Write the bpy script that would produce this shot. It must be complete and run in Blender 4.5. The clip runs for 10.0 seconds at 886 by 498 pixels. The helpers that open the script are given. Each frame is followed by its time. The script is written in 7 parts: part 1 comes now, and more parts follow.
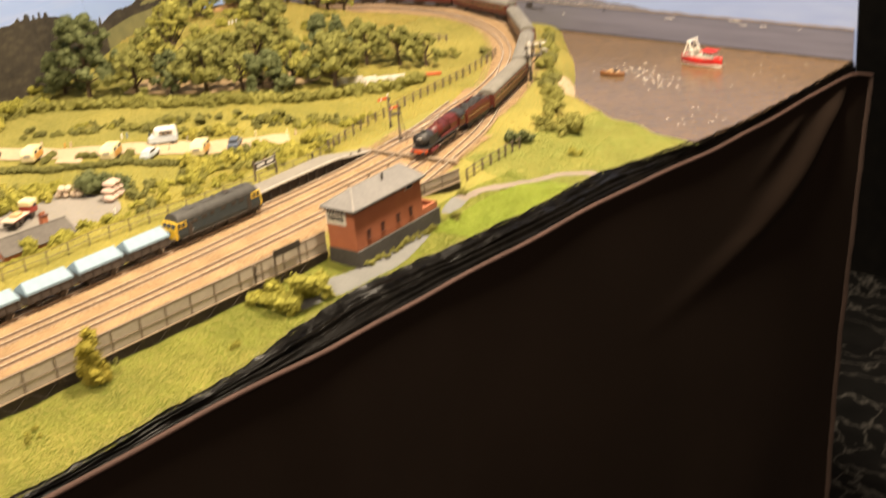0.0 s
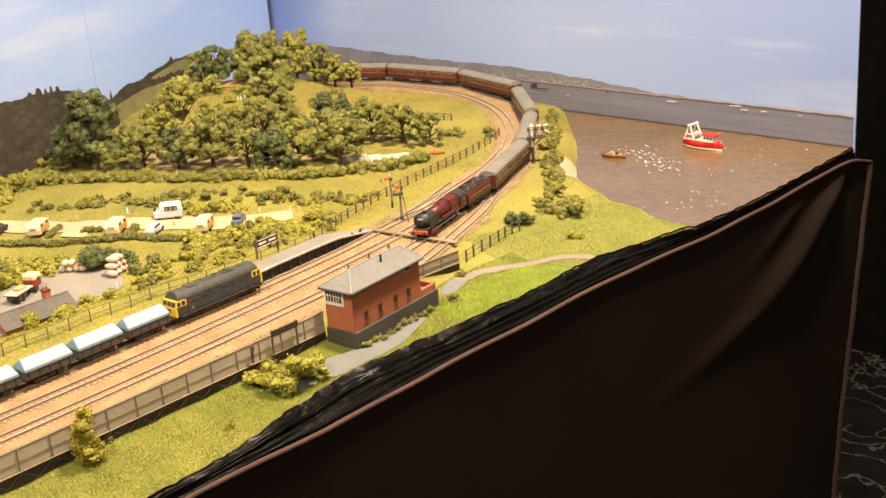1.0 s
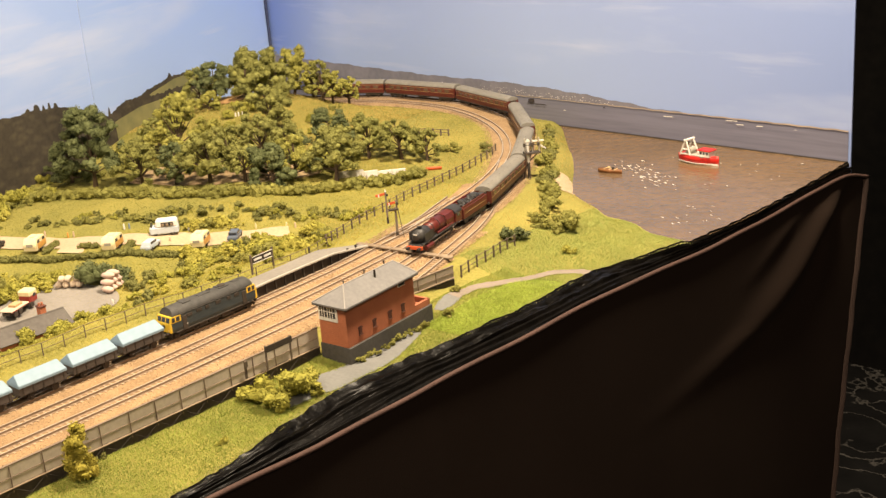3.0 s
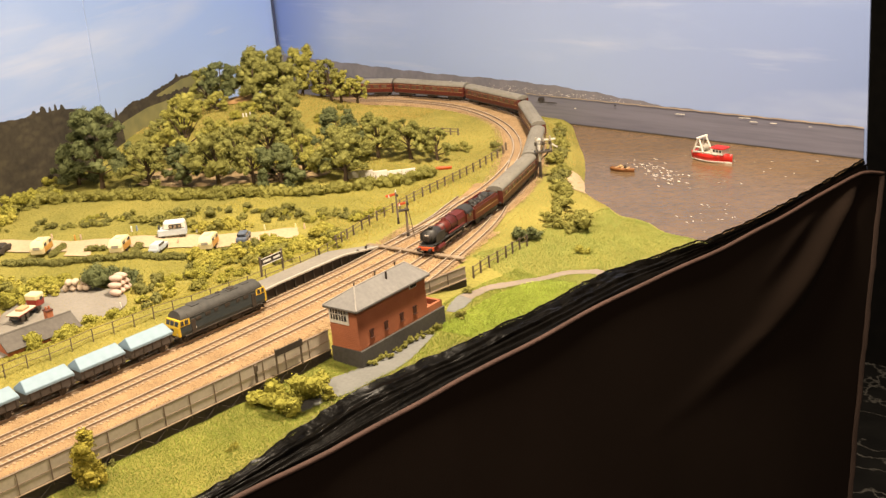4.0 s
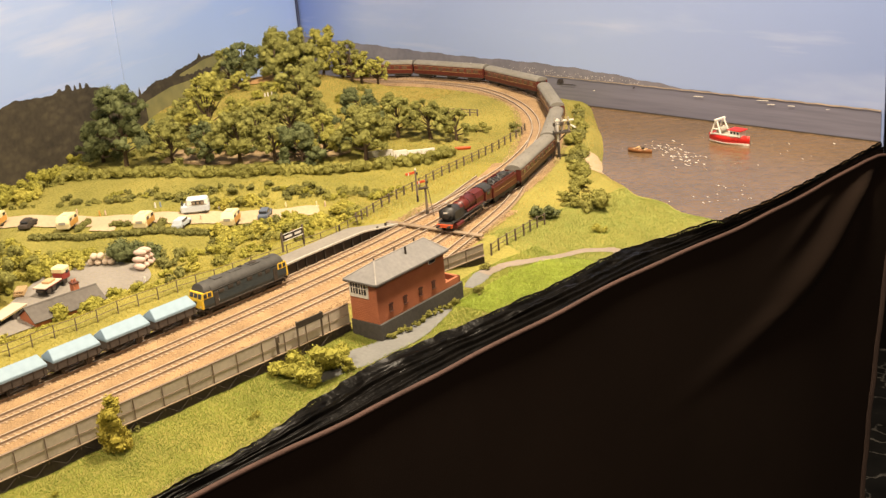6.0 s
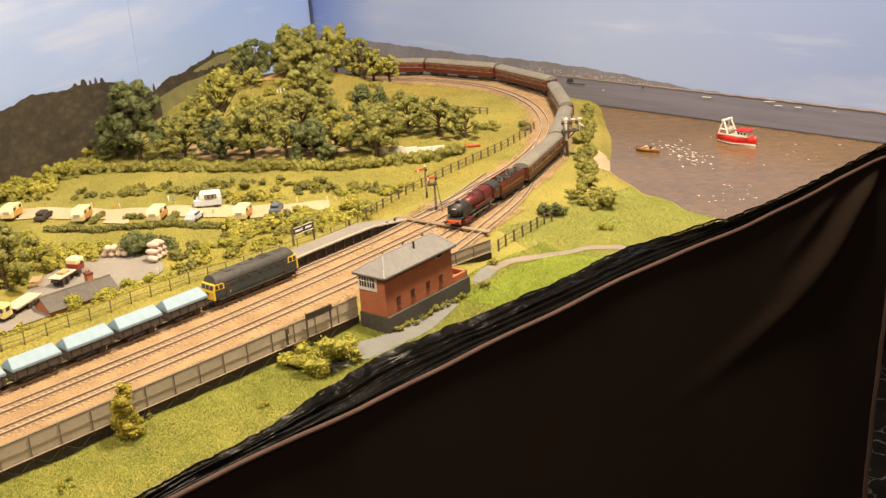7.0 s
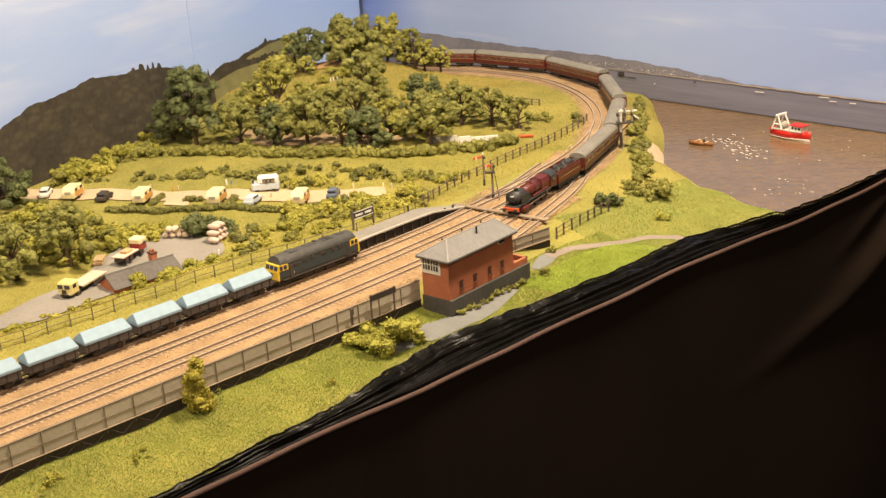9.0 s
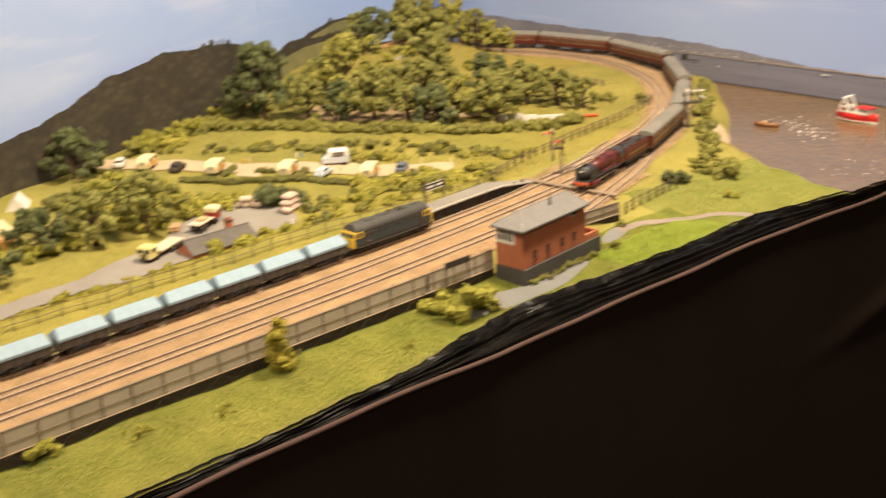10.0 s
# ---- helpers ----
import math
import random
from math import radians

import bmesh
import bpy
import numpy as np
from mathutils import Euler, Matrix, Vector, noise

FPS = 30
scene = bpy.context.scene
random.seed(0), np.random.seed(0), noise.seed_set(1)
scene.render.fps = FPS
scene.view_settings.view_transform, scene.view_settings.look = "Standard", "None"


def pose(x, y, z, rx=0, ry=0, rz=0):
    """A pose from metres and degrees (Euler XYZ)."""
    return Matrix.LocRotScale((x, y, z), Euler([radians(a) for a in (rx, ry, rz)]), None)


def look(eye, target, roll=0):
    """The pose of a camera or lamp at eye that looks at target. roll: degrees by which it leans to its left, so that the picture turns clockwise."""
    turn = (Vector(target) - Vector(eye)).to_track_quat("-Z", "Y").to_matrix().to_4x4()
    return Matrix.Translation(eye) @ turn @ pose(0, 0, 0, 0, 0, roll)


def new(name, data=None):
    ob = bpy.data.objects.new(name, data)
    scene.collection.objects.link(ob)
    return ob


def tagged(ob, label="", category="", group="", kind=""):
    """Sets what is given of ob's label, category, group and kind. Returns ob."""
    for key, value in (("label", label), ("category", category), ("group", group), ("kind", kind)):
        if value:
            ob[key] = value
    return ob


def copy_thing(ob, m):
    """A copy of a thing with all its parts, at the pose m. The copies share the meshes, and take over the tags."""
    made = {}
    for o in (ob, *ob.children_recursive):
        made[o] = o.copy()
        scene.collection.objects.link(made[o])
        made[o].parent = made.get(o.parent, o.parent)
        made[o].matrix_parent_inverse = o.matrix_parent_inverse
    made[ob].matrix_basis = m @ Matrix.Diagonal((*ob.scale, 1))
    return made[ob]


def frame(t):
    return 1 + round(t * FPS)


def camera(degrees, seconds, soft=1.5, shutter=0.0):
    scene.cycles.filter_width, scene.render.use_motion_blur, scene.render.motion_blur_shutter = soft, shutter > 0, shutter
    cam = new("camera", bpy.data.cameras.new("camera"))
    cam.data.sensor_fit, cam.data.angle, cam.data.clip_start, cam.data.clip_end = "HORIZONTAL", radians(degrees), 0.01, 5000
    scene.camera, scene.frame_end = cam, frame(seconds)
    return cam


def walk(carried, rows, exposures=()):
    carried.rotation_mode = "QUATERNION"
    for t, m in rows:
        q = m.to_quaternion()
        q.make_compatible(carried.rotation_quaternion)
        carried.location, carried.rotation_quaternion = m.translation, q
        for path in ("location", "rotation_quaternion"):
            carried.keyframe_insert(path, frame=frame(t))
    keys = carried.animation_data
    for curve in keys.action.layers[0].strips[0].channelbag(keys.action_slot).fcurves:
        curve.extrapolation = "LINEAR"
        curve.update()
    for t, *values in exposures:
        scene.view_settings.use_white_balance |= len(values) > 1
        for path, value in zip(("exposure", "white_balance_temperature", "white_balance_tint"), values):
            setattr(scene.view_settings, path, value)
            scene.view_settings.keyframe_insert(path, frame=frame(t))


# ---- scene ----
cam = camera(40.0, 10.0, 1.4, 0.5)
PATH = [
    (0, (0.062, 0.171, 0.426), (-1.207, 1.515, -0.337), -5.4),
    (0.1, (0.0642, 0.1718, 0.4286), (-1.2003, 1.5345, -0.3077), -4.75),
    (0.2, (0.0664, 0.1726, 0.4312), (-1.2028, 1.5428, -0.2826), -4.64),
    (0.3, (0.0686, 0.1734, 0.4338), (-1.2087, 1.5466, -0.2599), -4.55),
    (0.5, (0.073, 0.175, 0.439), (-1.223, 1.539, -0.239), -4.7),
    (1, (0.073, 0.175, 0.44), (-1.228, 1.544, -0.219), -4.5),
    (1.5, (0.082, 0.176, 0.44), (-1.22, 1.552, -0.201), -4.4),
    (2, (0.086, 0.177, 0.44), (-1.218, 1.553, -0.197), -4.5),
    (3.5, (0.073, 0.182, 0.439), (-1.239, 1.552, -0.194), -4.8),
    (4, (0.066, 0.187, 0.436), (-1.251, 1.552, -0.198), -5.1),
    (4.5, (0.061, 0.186, 0.436), (-1.259, 1.546, -0.202), -5.3),
    (5, (0.061, 0.181, 0.434), (-1.264, 1.533, -0.211), -5.2),
    (5.5, (0.067, 0.177, 0.433), (-1.263, 1.522, -0.218), -5.1),
    (7, (0.092, 0.163, 0.436), (-1.256, 1.488, -0.218), -4.5),
    (7.5, (0.091, 0.155, 0.433), (-1.264, 1.473, -0.221), -4.4),
    (8, (0.087, 0.148, 0.433), (-1.278, 1.454, -0.222), -4.4),
    (8.5, (0.084, 0.142, 0.433), (-1.286, 1.443, -0.223), -4.2),
    (9, (0.08, 0.133, 0.432), (-1.299, 1.425, -0.224), -3.8),
    (9.5, (0.08, 0.121, 0.431), (-1.304, 1.407, -0.227), -3.6),
    (9.7, (0.0784, 0.1122, 0.4274), (-1.3082, 1.3951, -0.2303), -3.62),
    (9.8, (0.0776, 0.1078, 0.4256), (-1.3140, 1.3852, -0.2323), -3.62),
    (9.9, (0.0768, 0.1034, 0.4238), (-1.3256, 1.3677, -0.2367), -3.57),
    (10, (0.076, 0.099, 0.422), (-1.347, 1.337, -0.244), -3.5),
]
walk(cam, [(t, look(eye, target, roll)) for t, eye, target, roll in PATH],
     exposures=[(0, 0.12), (0.5, 0.18), (1, 0.15), (2, 0.08), (3.5, 0.02), (5, 0.0), (7.5, -0.05), (10, -0.10)])

# ---- light: warm layout lamps above a dim hall ----
world = bpy.data.worlds.new("hall_gloom")
scene.world = world
world.use_nodes = True
world.node_tree.nodes["Background"].inputs[0].default_value = (1.0, 0.86, 0.72, 1)
world.node_tree.nodes["Background"].inputs[1].default_value = 0.06


def lamp(name, eye, target, watts, size, colour):
    data = bpy.data.lights.new(name, "AREA")
    data.energy, data.size, data.color = watts, size, colour
    ob = new(name, data)
    ob.matrix_world = look(eye, target)
    return ob


lamp("layout_lamp", (-0.62, 0.08, 1.20), (-0.85, 0.75, 0.06), 16.5, 0.14, (1.0, 0.80, 0.56))
lamp("layout_lamp", (-0.40, 1.00, 1.25), (-0.86, 1.08, 0.06), 41, 0.16, (1.0, 0.82, 0.60))
# unseen fill lamp, added to lift the drape and the floor
lamp("drape_fill_lamp", (1.6, -0.6, 2.2), (-0.5, 1.0, -0.4), 66, 1.2, (1.0, 0.78, 0.58))

# ---- tools ----
R = random.Random(7)


def part(name, bm, material, parent=None, label="", smooth=False):
    """One bmesh as one mesh object under a thing or a part."""
    me = bpy.data.meshes.new(name)
    bmesh.ops.recalc_face_normals(bm, faces=bm.faces)
    bm.to_mesh(me)
    bm.free()
    if smooth:
        me.shade_smooth()
    me.materials.append(material)
    ob = new(name, me)
    ob.parent = parent
    return tagged(ob, label)


def raw(name, verts, faces, material, parent=None, label="", smooth=False):
    me = bpy.data.meshes.new(name)
    me.from_pydata([tuple(v) for v in verts], [], [tuple(f) for f in faces])
    me.update()
    if smooth:
        me.shade_smooth()
    me.materials.append(material)
    ob = new(name, me)
    ob.parent = parent
    return tagged(ob, label)


def piece(name, me, parent, m):
    """A repeated piece that shares its mesh."""
    ob = new(name, me)
    ob.parent = parent
    ob.matrix_basis = m
    return ob


def thing(name, label, category, group="", kind=""):
    return tagged(new(name), label, category, group, kind)


def box(bm, c, s, bev=0.0, turn=None, taper=1.0):
    """A box of size s about the centre c, with bevelled edges."""
    made = bmesh.ops.create_cube(bm, size=1.0)["verts"]
    for v in made:
        k = taper if v.co.z > 0 else 1.0
        v.co = Vector((v.co.x * s[0] * k, v.co.y * s[1] * k, v.co.z * s[2]))
    if bev:
        edges = {e for v in made for e in v.link_edges}
        out = bmesh.ops.bevel(bm, geom=list(edges), offset=bev, segments=1, affect="EDGES")
        made = list({v for f in out["faces"] for v in f.verts} | {v for v in made if v.is_valid})
    for v in made:
        v.co = (turn @ v.co if turn else v.co) + Vector(c)
    return bm


def rod(bm, a, b, r, r2=None, seg=8):
    a, b = Vector(a), Vector(b)
    d = b - a
    m = Matrix.Translation((a + b) / 2) @ d.to_track_quat("Z", "Y").to_matrix().to_4x4()
    bmesh.ops.create_cone(bm, cap_ends=True, segments=seg, radius1=r, radius2=r if r2 is None else r2, depth=d.length, matrix=m)
    return bm


def sweep(bm, outline, y0, y1):
    """A closed outline of (x, z) pulled along y."""
    rows = [[bm.verts.new((x, y, z)) for x, z in outline] for y in (y0, y1)]
    n = len(outline)
    for i in range(n):
        bm.faces.new((rows[0][i], rows[0][(i + 1) % n], rows[1][(i + 1) % n], rows[1][i]))
    bm.faces.new(rows[0])
    bm.faces.new(rows[1][::-1])
    return bm


def tube(points, r, seg=8):
    """A round bar bent along a line, as one skin."""
    p = np.array(points, float)
    g = np.gradient(p, axis=0)
    g /= np.linalg.norm(g, axis=1)[:, None]
    side = np.cross(g, (0, 0, 1.0))
    side /= np.linalg.norm(side, axis=1)[:, None]
    up = np.cross(side, g)
    bm = bmesh.new()
    rings = []
    for i in range(len(p)):
        rings.append([bm.verts.new(p[i] + r * (math.cos(a) * side[i] + math.sin(a) * up[i])) for a in np.linspace(0, 2 * math.pi, seg, endpoint=False)])
    for a, b in zip(rings, rings[1:]):
        for k in range(seg):
            bm.faces.new((a[k], a[(k + 1) % seg], b[(k + 1) % seg], b[k]))
    bm.faces.new(rings[0])
    bm.faces.new(rings[-1][::-1])
    return bm


def mbox(c, s, bev=0.0, turn=None, taper=1.0):
    return box(bmesh.new(), c, s, bev, turn, taper)


def smooth(a, b, x):
    t = np.clip((x - a) / (b - a), 0, 1)
    return t * t * (3 - 2 * t)


def mat(name, c1, c2=None, scale=300.0, rough=0.7, metal=0.0, bump=0.3, big=25.0, island=0.0, obj=0.0, spec=0.4, depth=0.0006):
    """A surface with grain and patches: two colours mixed by fine and coarse noise."""
    m = bpy.data.materials.new(name)
    m.use_nodes = True
    nt = m.node_tree
    b = nt.nodes["Principled BSDF"]
    c2 = c2 or tuple(v * 0.72 for v in c1)
    tc = nt.nodes.new("ShaderNodeTexCoord")
    n1 = nt.nodes.new("ShaderNodeTexNoise")
    n2 = nt.nodes.new("ShaderNodeTexNoise")
    n1.inputs["Scale"].default_value, n1.inputs["Detail"].default_value = scale, 5
    n2.inputs["Scale"].default_value, n2.inputs["Detail"].default_value = big, 4
    for n in (n1, n2):
        nt.links.new(tc.outputs["Object"], n.inputs["Vector"])
    add = nt.nodes.new("ShaderNodeMath")
    add.operation = "ADD"
    nt.links.new(n1.outputs["Fac"], add.inputs[0])
    nt.links.new(n2.outputs["Fac"], add.inputs[1])
    last = add.outputs[0]
    lo, hi = 0.72, 1.28
    for amount, node, socket in ((island, "ShaderNodeNewGeometry", "Random Per Island"), (obj, "ShaderNodeObjectInfo", "Random")):
        if amount:
            src = nt.nodes.new(node)
            mul = nt.nodes.new("ShaderNodeMath")
            mul.operation = "MULTIPLY_ADD"
            mul.inputs[1].default_value = amount
            nt.links.new(src.outputs[socket], mul.inputs[0])
            nt.links.new(last, mul.inputs[2])
            last = mul.outputs[0]
            lo, hi = lo + amount * 0.2, hi + amount * 0.8
    ramp = nt.nodes.new("ShaderNodeMapRange")
    ramp.inputs["From Min"].default_value, ramp.inputs["From Max"].default_value = lo, hi
    nt.links.new(last, ramp.inputs["Value"])
    mix = nt.nodes.new("ShaderNodeMix")
    mix.data_type = "RGBA"
    mix.inputs["A"].default_value, mix.inputs["B"].default_value = (*c1, 1), (*c2, 1)
    nt.links.new(ramp.outputs[0], mix.inputs["Factor"])
    nt.links.new(mix.outputs["Result"], b.inputs["Base Color"])
    b.inputs["Roughness"].default_value, b.inputs["Metallic"].default_value = rough, metal
    b.inputs["Specular IOR Level"].default_value = spec
    if bump:
        bp = nt.nodes.new("ShaderNodeBump")
        bp.inputs["Strength"].default_value, bp.inputs["Distance"].default_value = bump, depth
        nt.links.new(n1.outputs["Fac"], bp.inputs["Height"])
        nt.links.new(bp.outputs[0], b.inputs["Normal"])
    return m


# ---- materials ----
M_GRASS = mat("static_grass", (0.32, 0.275, 0.072), (0.18, 0.172, 0.045), 420, 0.9, bump=0.9, big=14, spec=0.1, depth=0.001)
M_BLADE = mat("grass_fibre", (0.50, 0.415, 0.085), (0.29, 0.27, 0.050), 60, 0.85, bump=0, big=14, island=0.35, spec=0.12)
M_BLADE_OLIVE = mat("olive_grass_fibre", (0.305, 0.278, 0.056), (0.105, 0.124, 0.030), 30, 0.85, bump=0, big=11, island=0.22, spec=0.12)
M_BLADE_GREEN = mat("green_grass_fibre", (0.385, 0.435, 0.096), (0.190, 0.245, 0.050), 60, 0.85, bump=0, big=22, island=0.3, spec=0.12)
M_BLADE_GOLD = mat("golden_grass_fibre", (0.58, 0.42, 0.13), (0.33, 0.26, 0.070), 60, 0.85, bump=0, big=16, island=0.6, spec=0.12)
M_BALLAST = mat("tan_ballast", (0.40, 0.268, 0.145), (0.225, 0.148, 0.082), 700, 0.95, bump=1.0, big=45, spec=0.1, depth=0.0008)
M_RAILSIDE = mat("rusty_rail_side", (0.20, 0.14, 0.09), (0.30, 0.215, 0.145), 500, 0.8, bump=0.1)
M_RAIL = mat("rail_steel", (0.50, 0.42, 0.33), (0.64, 0.55, 0.45), 500, 0.42, 0.35, bump=0.1, big=60)
M_SLEEPER = mat("sleeper_plastic", (0.31, 0.222, 0.14), (0.47, 0.335, 0.21), 500, 0.9, bump=0.4, obj=0.6)
M_SOIL = mat("soil", (0.42, 0.30, 0.16), (0.30, 0.20, 0.10), 500, 0.95, bump=0.8)
M_ROAD = mat("sandy_road", (0.50, 0.39, 0.25), (0.41, 0.31, 0.19), 300, 0.95, bump=0.5, big=20)
M_YARD = mat("grey_yard", (0.27, 0.245, 0.215), (0.21, 0.19, 0.165), 350, 0.95, bump=0.5, big=20)
M_PATH = mat("grey_path", (0.185, 0.185, 0.175), (0.140, 0.140, 0.132), 350, 0.95, bump=0.4, big=22)
M_FASCIA = mat("black_fascia", (0.0015, 0.0013, 0.0011), (0.0052, 0.0044, 0.0038), 260, 0.34, bump=0.5, big=40, spec=0.14, depth=0.001)
M_DRAPE = mat("dark_drape", (0.0130, 0.0078, 0.0052), (0.0185, 0.0112, 0.0076), 900, 0.9, bump=0.3, big=6, spec=0.12)
M_HEM = mat("drape_hem", (0.085, 0.045, 0.035), (0.050, 0.027, 0.021), 600, 0.8, bump=0.5, big=30)
M_BLACK = mat("black_cloth", (0.006, 0.006, 0.006), (0.012, 0.011, 0.010), 30, 0.95, bump=0.2, big=3, spec=0.05)
M_BRICK = mat("red_brick", (0.47, 0.165, 0.080), (0.37, 0.125, 0.061), 900, 0.85, bump=0.5, big=60)
M_PLINTH = mat("plinth_render", (0.055, 0.05, 0.045), (0.085, 0.078, 0.07), 400, 0.85, bump=0.4)
M_SLATE = mat("slate_roof", (0.150, 0.145, 0.142), (0.205, 0.196, 0.188), 300, 0.75, bump=0.3, big=40)
M_WHITE = mat("white_paint", (0.75, 0.72, 0.66), (0.62, 0.58, 0.52), 300, 0.55, bump=0.1)
M_CREAM = mat("cream_paint", (0.76, 0.66, 0.40), (0.69, 0.58, 0.33), 300, 0.5, bump=0.05)
M_ORANGE = mat("orange_paint", (0.60, 0.32, 0.075), (0.52, 0.26, 0.055), 300, 0.5, bump=0.05)
M_GLASS = mat("dark_glazing", (0.03, 0.032, 0.035), (0.05, 0.052, 0.055), 100, 0.12, bump=0, spec=0.6)
M_PANEL = mat("concrete_panel", (0.52, 0.45, 0.365), (0.40, 0.345, 0.275), 350, 0.85, bump=0.3, big=35, obj=0.3)
M_POST = mat("dark_post", (0.095, 0.070, 0.050), (0.15, 0.115, 0.085), 400, 0.8, bump=0.3)
M_TIMBER = mat("weathered_timber", (0.20, 0.145, 0.095), (0.30, 0.23, 0.16), 300, 0.85, bump=0.5)
M_DIESEL = mat("grey_blue_loco_side", (0.030, 0.044, 0.052), (0.046, 0.058, 0.062), 250, 0.45, bump=0.05)
M_LOCOROOF = mat("dusty_loco_roof", (0.040, 0.039, 0.037), (0.070, 0.067, 0.062), 250, 0.7, bump=0.1)
M_YELLOW = mat("warning_yellow", (0.76, 0.52, 0.045), (0.68, 0.45, 0.035), 300, 0.45, bump=0.05)
M_UNDER = mat("dark_underframe", (0.035, 0.028, 0.022), (0.065, 0.05, 0.038), 400, 0.8, bump=0.2)
M_WAGON = mat("grimy_wagon_body", (0.062, 0.050, 0.042), (0.105, 0.085, 0.072), 350, 0.8, bump=0.3)
M_HOOD = mat("pale_blue_hood", (0.248, 0.345, 0.425), (0.212, 0.30, 0.375), 200, 0.6, bump=0.1, big=45)
M_MAROON = mat("maroon_coach", (0.082, 0.018, 0.012), (0.11, 0.025, 0.017), 300, 0.45, bump=0.05)
M_COACHROOF = mat("grey_coach_roof", (0.165, 0.152, 0.128), (0.22, 0.205, 0.175), 300, 0.7, bump=0.1, big=50)
M_STEAMRED = mat("crimson_loco", (0.085, 0.014, 0.011), (0.12, 0.022, 0.016), 250, 0.4, bump=0.05)
M_STEAMBLACK = mat("black_loco", (0.02, 0.02, 0.02), (0.045, 0.042, 0.04), 300, 0.5, bump=0.1)
M_REDPAINT = mat("red_paint", (0.55, 0.02, 0.015), (0.48, 0.018, 0.012), 300, 0.4, bump=0.05)
M_LIME = mat("lime_foliage", (0.355, 0.330, 0.064), (0.235, 0.226, 0.046), 250, 0.9, bump=0.3, island=0.3, spec=0.1)
M_LEAF = mat("mid_foliage", (0.275, 0.258, 0.066), (0.165, 0.162, 0.046), 250, 0.9, bump=0.3, island=0.3, spec=0.1)
M_DARK = mat("dark_foliage", (0.165, 0.182, 0.078), (0.076, 0.090, 0.038), 120, 0.9, bump=0.3, big=45, island=0.5, spec=0.1)
M_HEDGE = mat("hedge_foliage", (0.205, 0.198, 0.062), (0.13, 0.13, 0.043), 250, 0.9, bump=0.3, island=0.4, spec=0.1)
M_TRUNK = mat("brown_bark", (0.075, 0.05, 0.03), (0.13, 0.09, 0.055), 300, 0.95, bump=0.6)
M_FLOOR = mat("black_floor", (0.012, 0.012, 0.012), (0.03, 0.029, 0.028), 9, 0.35, bump=0.1, big=1.2)


def veined(m):
    """Pale broken veins over a dark floor covering."""
    nt = m.node_tree
    tc = nt.nodes.new("ShaderNodeTexCoord")
    warp = nt.nodes.new("ShaderNodeTexNoise")
    warp.inputs["Scale"].default_value, warp.inputs["Detail"].default_value = 5.0, 6
    nt.links.new(tc.outputs["Object"], warp.inputs["Vector"])
    add = nt.nodes.new("ShaderNodeVectorMath")
    nt.links.new(tc.outputs["Object"], add.inputs[0])
    nt.links.new(warp.outputs["Color"], add.inputs[1])
    cell = nt.nodes.new("ShaderNodeTexVoronoi")
    cell.feature = "DISTANCE_TO_EDGE"
    cell.inputs["Scale"].default_value = 4.5
    nt.links.new(add.outputs[0], cell.inputs["Vector"])
    thin = nt.nodes.new("ShaderNodeMapRange")
    thin.inputs["From Max"].default_value, thin.inputs["To Min"].default_value, thin.inputs["To Max"].default_value = 0.05, 1.0, 0.0
    nt.links.new(cell.outputs["Distance"], thin.inputs["Value"])
    brk = nt.nodes.new("ShaderNodeMath")
    brk.operation = "MULTIPLY"
    nt.links.new(thin.outputs[0], brk.inputs[0])
    nt.links.new(warp.outputs["Fac"], brk.inputs[1])
    old = nt.nodes["Principled BSDF"].inputs["Base Color"].links[0].from_socket
    mix = nt.nodes.new("ShaderNodeMix")
    mix.data_type = "RGBA"
    mix.inputs["B"].default_value = (0.36, 0.34, 0.31, 1)
    nt.links.new(old, mix.inputs["A"])
    nt.links.new(brk.outputs[0], mix.inputs["Factor"])
    nt.links.new(mix.outputs["Result"], nt.nodes["Principled BSDF"].inputs["Base Color"])


veined(M_FLOOR)
M_TAN = mat("tan_load", (0.55, 0.38, 0.2), (0.45, 0.3, 0.15), 300, 0.8)
M_SACK = mat("pale_sack", (0.62, 0.50, 0.38), (0.50, 0.40, 0.30), 300, 0.85, obj=0.4)
M_PINK = mat("pink_sack", (0.62, 0.46, 0.38), (0.52, 0.38, 0.31), 300, 0.85, obj=0.4)
M_FLESH = mat("pale_figure_paint", (0.60, 0.46, 0.34), (0.50, 0.36, 0.26), 300, 0.7)
M_SILVER = mat("pale_blue_paint", (0.50, 0.55, 0.58), (0.44, 0.48, 0.52), 300, 0.45)

# ---- the lines of the tracks ----
RAIL_Z, SEA_Z, BACK_X, END_Y, FLOOR_Z = 0.070, 0.050, -1.577, 1.530, -1.05


def spline(points, step=0.002):
    """Evenly spaced points along a smooth line through the given ones."""
    p = np.array([2 * np.array(points[0]) - np.array(points[1]), *map(np.array, points), 2 * np.array(points[-1]) - np.array(points[-2])], float)
    out = []
    for i in range(1, len(p) - 2):
        t = np.linspace(0, 1, 60, endpoint=False)[:, None]
        out.append(0.5 * (2 * p[i] + (p[i + 1] - p[i - 1]) * t + (2 * p[i - 1] - 5 * p[i] + 4 * p[i + 1] - p[i + 2]) * t ** 2 + (3 * p[i] - p[i - 1] - 3 * p[i + 1] + p[i + 2]) * t ** 3))
    q = np.vstack([*out, p[-2][None]])
    d = np.concatenate([[0], np.cumsum(np.linalg.norm(np.diff(q, axis=0), axis=1))])
    s = np.arange(0, d[-1], step)
    return np.stack([np.interp(s, d, q[:, k]) for k in range(q.shape[1])], 1)


